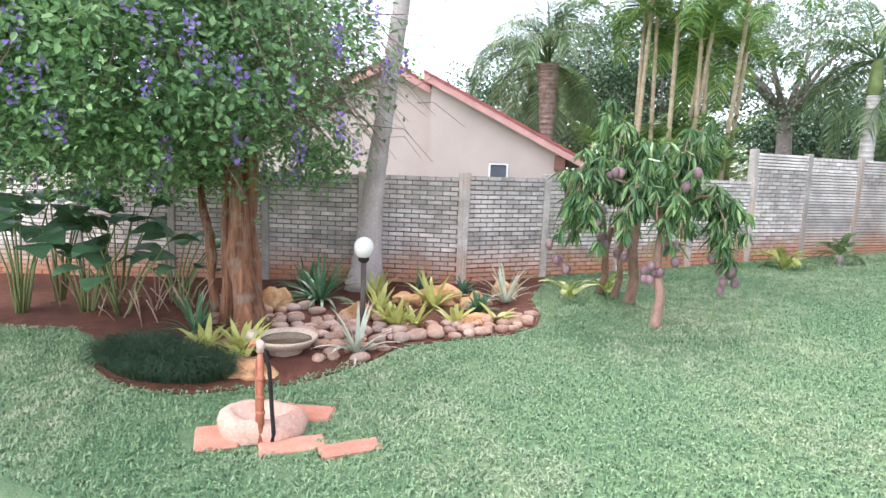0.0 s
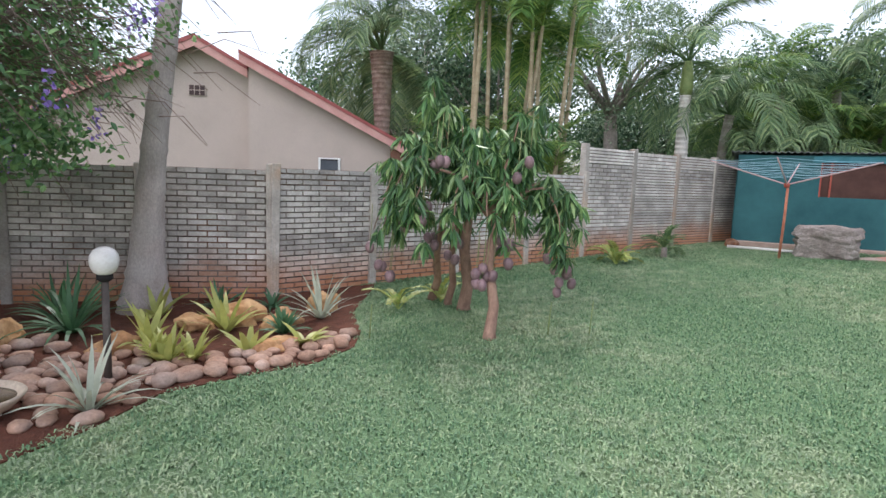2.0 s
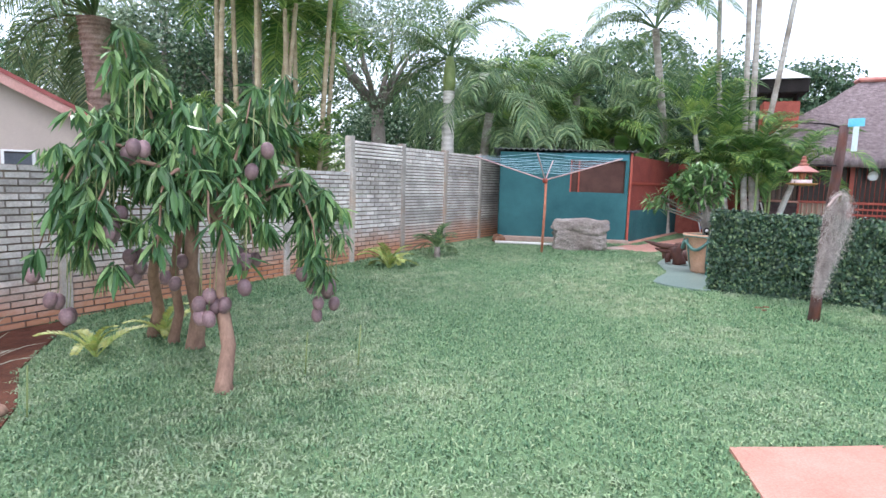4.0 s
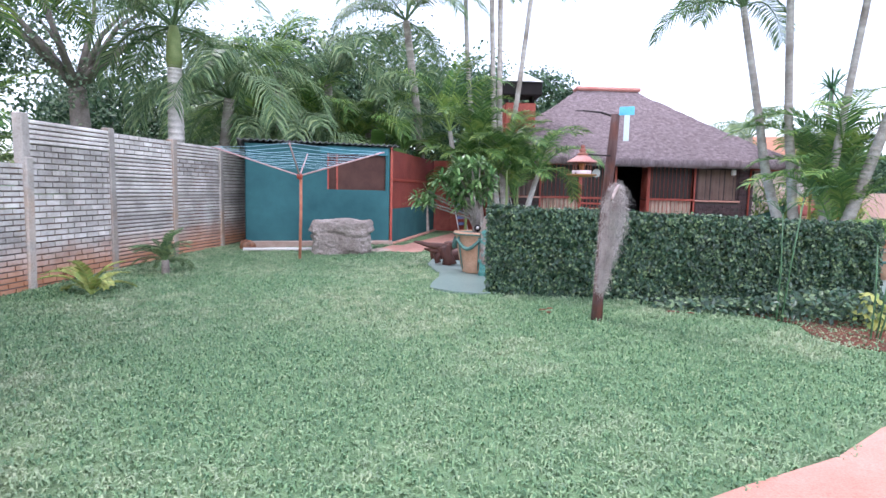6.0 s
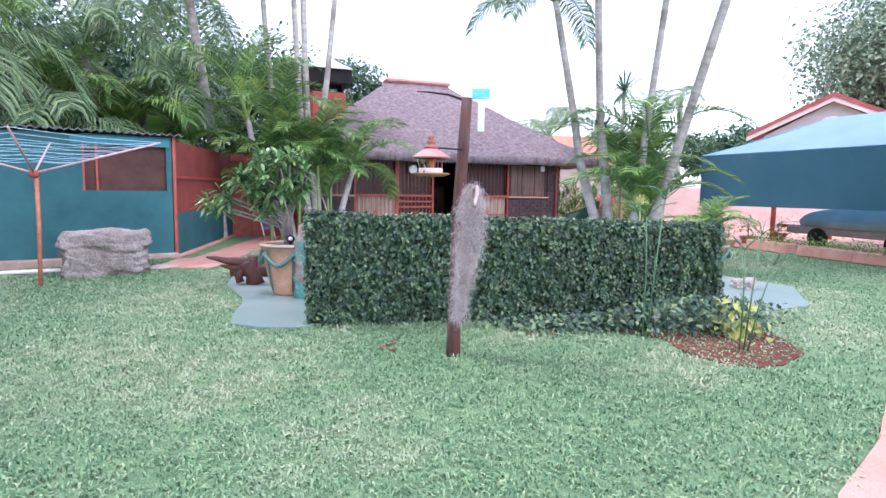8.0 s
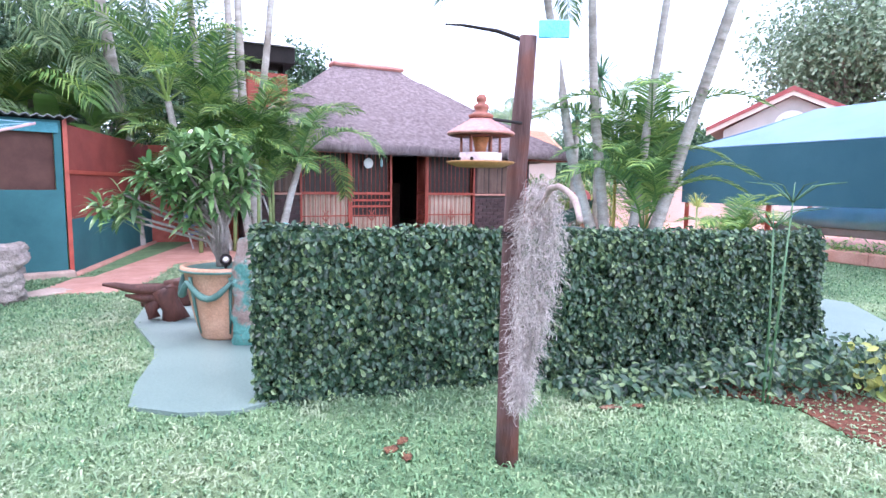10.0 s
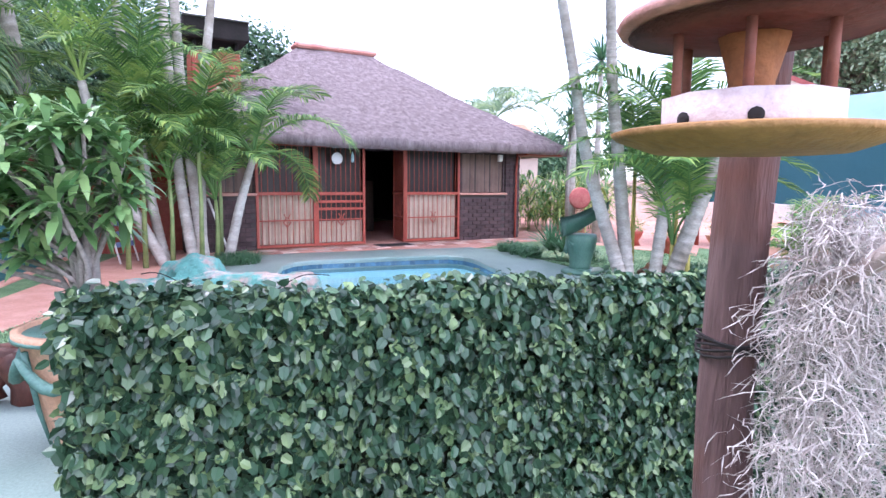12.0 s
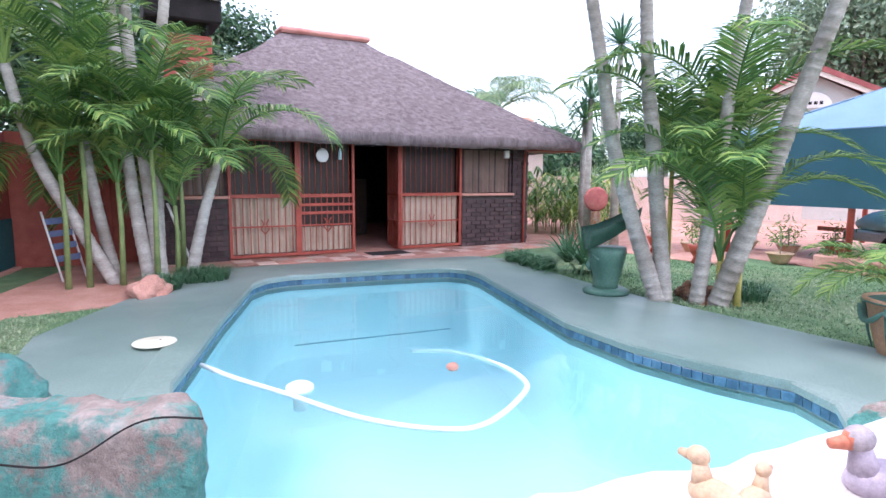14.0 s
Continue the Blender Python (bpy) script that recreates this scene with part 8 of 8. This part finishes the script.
# ---- house beyond the carport, far roofs ----
def build_far_house():
    t = thing("gabled_house", pose(31, 5.9, 0.38, 0, 0, -88), "plastered house with a red tiled gable and arched sign", "house")

    def prism(pts, y0, y1):
        bm = bmesh.new()
        a = [bm.verts.new((x, y0, z)) for x, z in pts]
        b = [bm.verts.new((x, y1, z)) for x, z in pts]
        bm.faces.new(a)
        bm.faces.new(b[::-1])
        for i in range(len(pts)):
            j = (i + 1) % len(pts)
            bm.faces.new((a[i], b[i], b[j], a[j]))
        bmesh.ops.recalc_face_normals(bm, faces=bm.faces)
        return bm
    part("wall", prism([(-2.3, -0.2), (2.3, -0.2), (2.3, 3.6), (0, 4.8), (-2.3, 3.6)], 0.3, 8), surface("grey_plaster", (0.4, 0.4, 0.37), (0.48, 0.47, 0.44), 2), t)
    cream = surface("cream_fascia", (0.6, 0.5, 0.42), (0.7, 0.6, 0.52), 3)
    for sgn in (-1, 1):
        part("roof", prism([(0, 4.95), (sgn * 2.9, 3.55), (sgn * 2.9, 3.7), (0, 5.12)], -0.1, 8.2), M_roof_red, t)
        part("fascia", prism([(0, 4.78), (sgn * 2.9, 3.38), (sgn * 2.9, 3.55), (0, 4.95)], -0.05, 0.0), cream, t)
    arch = []
    for k in range(17):
        a = math.pi * k / 16
        arch.append((0.55 * math.cos(a), 3.75 + 0.5 * math.sin(a)))
    part("arch_sign", prism(arch, 0.24, 0.3), M_white, t, "white arched sign with worn dark lettering")
    for k in range(4):
        part("letter_bar", box(-0.3 + 0.16 * k, 0.225, 3.85, -0.2 + 0.16 * k, 0.24, 3.95), M_dark, t)
    f = thing("tiled_roof_house", pose(30.5, 17.6, 0.38, 0, 0, -35), "low house with an orange tiled roof beyond the hut", "house")
    part("wall", box(-3, 0, 0, 3, 4, 2.8), M_plaster, f)
    part("roof", prism([(-0.4, 2.7), (2, 4.2), (4.4, 2.7), (4.4, 2.6), (2, 4.05), (-0.4, 2.6)], -3.4, 3.4), surface("orange_tiles", (0.42, 0.2, 0.13), (0.55, 0.3, 0.2), 8), f).matrix_basis = pose(0, 0, 0, 0, 0, 90) @ pose(0, -0.2, 0)
    for i in range(14):
        part("tile_course", box(-3.42, -0.36 + i * 0.165, 2.71 + i * 0.103, 3.42, -0.3 + i * 0.165, 2.78 + i * 0.103), surface("orange_tile_edge", (0.5, 0.26, 0.17), (0.6, 0.35, 0.25)) if i == 0 else bpy.data.materials["orange_tile_edge"], f)
    s = thing("corrugated_shed", pose(5.6, 23, 0, 0, 0, -5), "pale corrugated sheet roof among the trees", "shed")
    part("wall", box(-1.6, 0, 0, 1.8, 2, 2.6), M_plaster, s)
    for i in range(26):
        part("roof_sheet", box(-2 + i * 0.16, -0.3, 2.72 + 0.012 * (i % 2), -1.86 + i * 0.16, 2.2, 2.78 + 0.012 * (i % 2)), bpy.data.materials.get("pale_sheet") or surface("pale_sheet", (0.4, 0.36, 0.33), (0.55, 0.5, 0.47), 3), s).matrix_basis = pose(0, 0, 0, 8, 0, 0)
    v = thing("veranda", pose(-15.5, 8.4, 0, 0, 0, 20), "neighbour's veranda with a white sheet roof", "veranda")
    part("roof_sheet", box(-4, -1, 2.2, 2.0, 3, 2.3, 0.02), M_white, v)
    part("wall", box(-4, 2.8, 0, 2.0, 3, 2.2), M_plaster, v)
    for x in (-3.6, -0.8, 1.8):
        part("post", tube("post", [(x, -0.8, 0), (x, -0.8, 2.2)], 0.05, 8), M_bark_grey, v)
    # low yard wall seen past the hut
    w = tagged(part("wall_yard", box(0, 0, 0, 9, 0.15, 1.5), surface("pinkish_wall", (0.5, 0.36, 0.3), (0.6, 0.46, 0.4), 2)), "pinkish plastered yard wall behind the maize", "wall", kind="structure")
    w.matrix_world = pose(26.5, 14.5, 0.3, 0, 0, -70)


build_far_house()

# ---- grass blades ----
NO_GRASS = [BED, [(p[0], p[1]) for p in DECK], [(8.25, 12.35), (8.9, 11.75), (9.6, 12.2), (10.7, 13.35), (11.6, 12.95), (12.3, 13.4), (14.5, 14.9), (9.2, 13.2)],
            PINK]
SLABS = [(0.04, 1.52, 0.2), (0.31, 1.64, 0.18), (0.06, 1.08, 0.15), (0.55, 1.23, 0.14), (0.89, 1.37, 0.13), (0.24, 1.28, 0.25)]


def on_lawn(x, y):
    if any(inside(p, x, y) for p in NO_GRASS):
        return False
    if any((x - a) ** 2 + (y - b) ** 2 < r * r for a, b, r in SLABS):
        return False
    # only the garden side of the boundary wall
    if 1.27 * (x - 0.1) - (y - 7.64) < -0.05 and y > 6.3:
        return False
    return True


def build_grass(name, x0, x1, y0, y1, count, length, width, mat):
    mask = {}
    xs, ys = nrg.uniform(x0, x1, count), nrg.uniform(y0, y1, count)
    keep = np.zeros(count, bool)
    zs = np.zeros(count)
    for i in range(count):
        k = (int(xs[i] * 10), int(ys[i] * 10))
        if k not in mask:
            cx, cy = (k[0] + 0.5) / 10, (k[1] + 0.5) / 10
            mask[k] = (on_lawn(cx, cy), ground_z(cx, cy))
        keep[i], zs[i] = mask[k]
    xs, ys, zs = xs[keep], ys[keep], zs[keep]
    n = len(xs)
    P = np.stack([xs, ys, zs - 0.004], 1)
    az = nrg.uniform(0, TAU, n)
    lean = nrg.uniform(0.25, 1.0, n)[:, None]
    ln = (length * nrg.uniform(0.55, 1.2, n))[:, None]
    D = np.stack([np.cos(az), np.sin(az), np.zeros(n)], 1)
    S = np.stack([-np.sin(az), np.cos(az), np.zeros(n)], 1)
    up = np.array([[0, 0, 1.0]])
    w = width * nrg.uniform(0.7, 1.3, n)[:, None]
    V = np.stack([P - S * w * 0.6, P + S * w * 0.6, P + D * ln * 0.45 * lean + up * ln * 0.55 + S * w, P + D * ln * 0.45 * lean + up * ln * 0.55 - S * w, P + D * ln * (0.5 + 0.5 * lean) + up * ln * (0.75 - 0.45 * lean)], 1)
    i = np.arange(n)[:, None] * 5
    me = bpy.data.meshes.new(name)
    me.from_pydata(V.reshape(-1, 3).tolist(), [], (i + np.array([[0, 1, 2, 3]])).tolist() + (i + np.array([[3, 2, 4]])).tolist())
    me.update()
    return tagged(part(name, me, mat), "short green grass blades of the lawn", "grass", kind="stuff")


def grass_build(nt, b):
    g = nt.nodes.new("ShaderNodeNewGeometry")
    p = g.outputs["Position"]
    c = ramp(nt, g.outputs["Random Per Island"], [(0.0, (0.06, 0.145, 0.07)), (0.45, (0.13, 0.25, 0.12)), (0.8, (0.2, 0.34, 0.16)), (1.0, (0.33, 0.42, 0.23))])
    dry = ramp(nt, noise_tex(nt, p, 0.55, 3, 0.6), [(0.42, (0, 0, 0)), (0.62, (0.85, 0.85, 0.85))])
    spots = ramp(nt, noise_tex(nt, p, 6.0, 3, 0.7), [(0.42, (0, 0, 0)), (0.6, (1, 1, 1))])
    m = mix(nt, 1.0, dry, spots, "MULTIPLY")
    c = mix(nt, m, c, (0.43, 0.48, 0.31))
    nt.links.new(c, b.inputs["Base Color"])
    b.inputs["Roughness"].default_value = 0.55
    b.inputs["Specular IOR Level"].default_value = 0.4


M_grass = material("grass_blade", grass_build)
build_grass("grass", -4.5, 9.0, 0.2, 9.0, 230000, 0.05, 0.0052, M_grass)
build_grass("grass", 0.5, 9.0, 9.0, 14.5, 60000, 0.05, 0.006, M_grass)
build_grass("grass", 9.0, 18.5, 2.0, 9.5, 55000, 0.05, 0.007, M_grass)
build_grass("grass", 8.0, 12.2, 10.2, 13.4, 16000, 0.05, 0.006, M_grass)
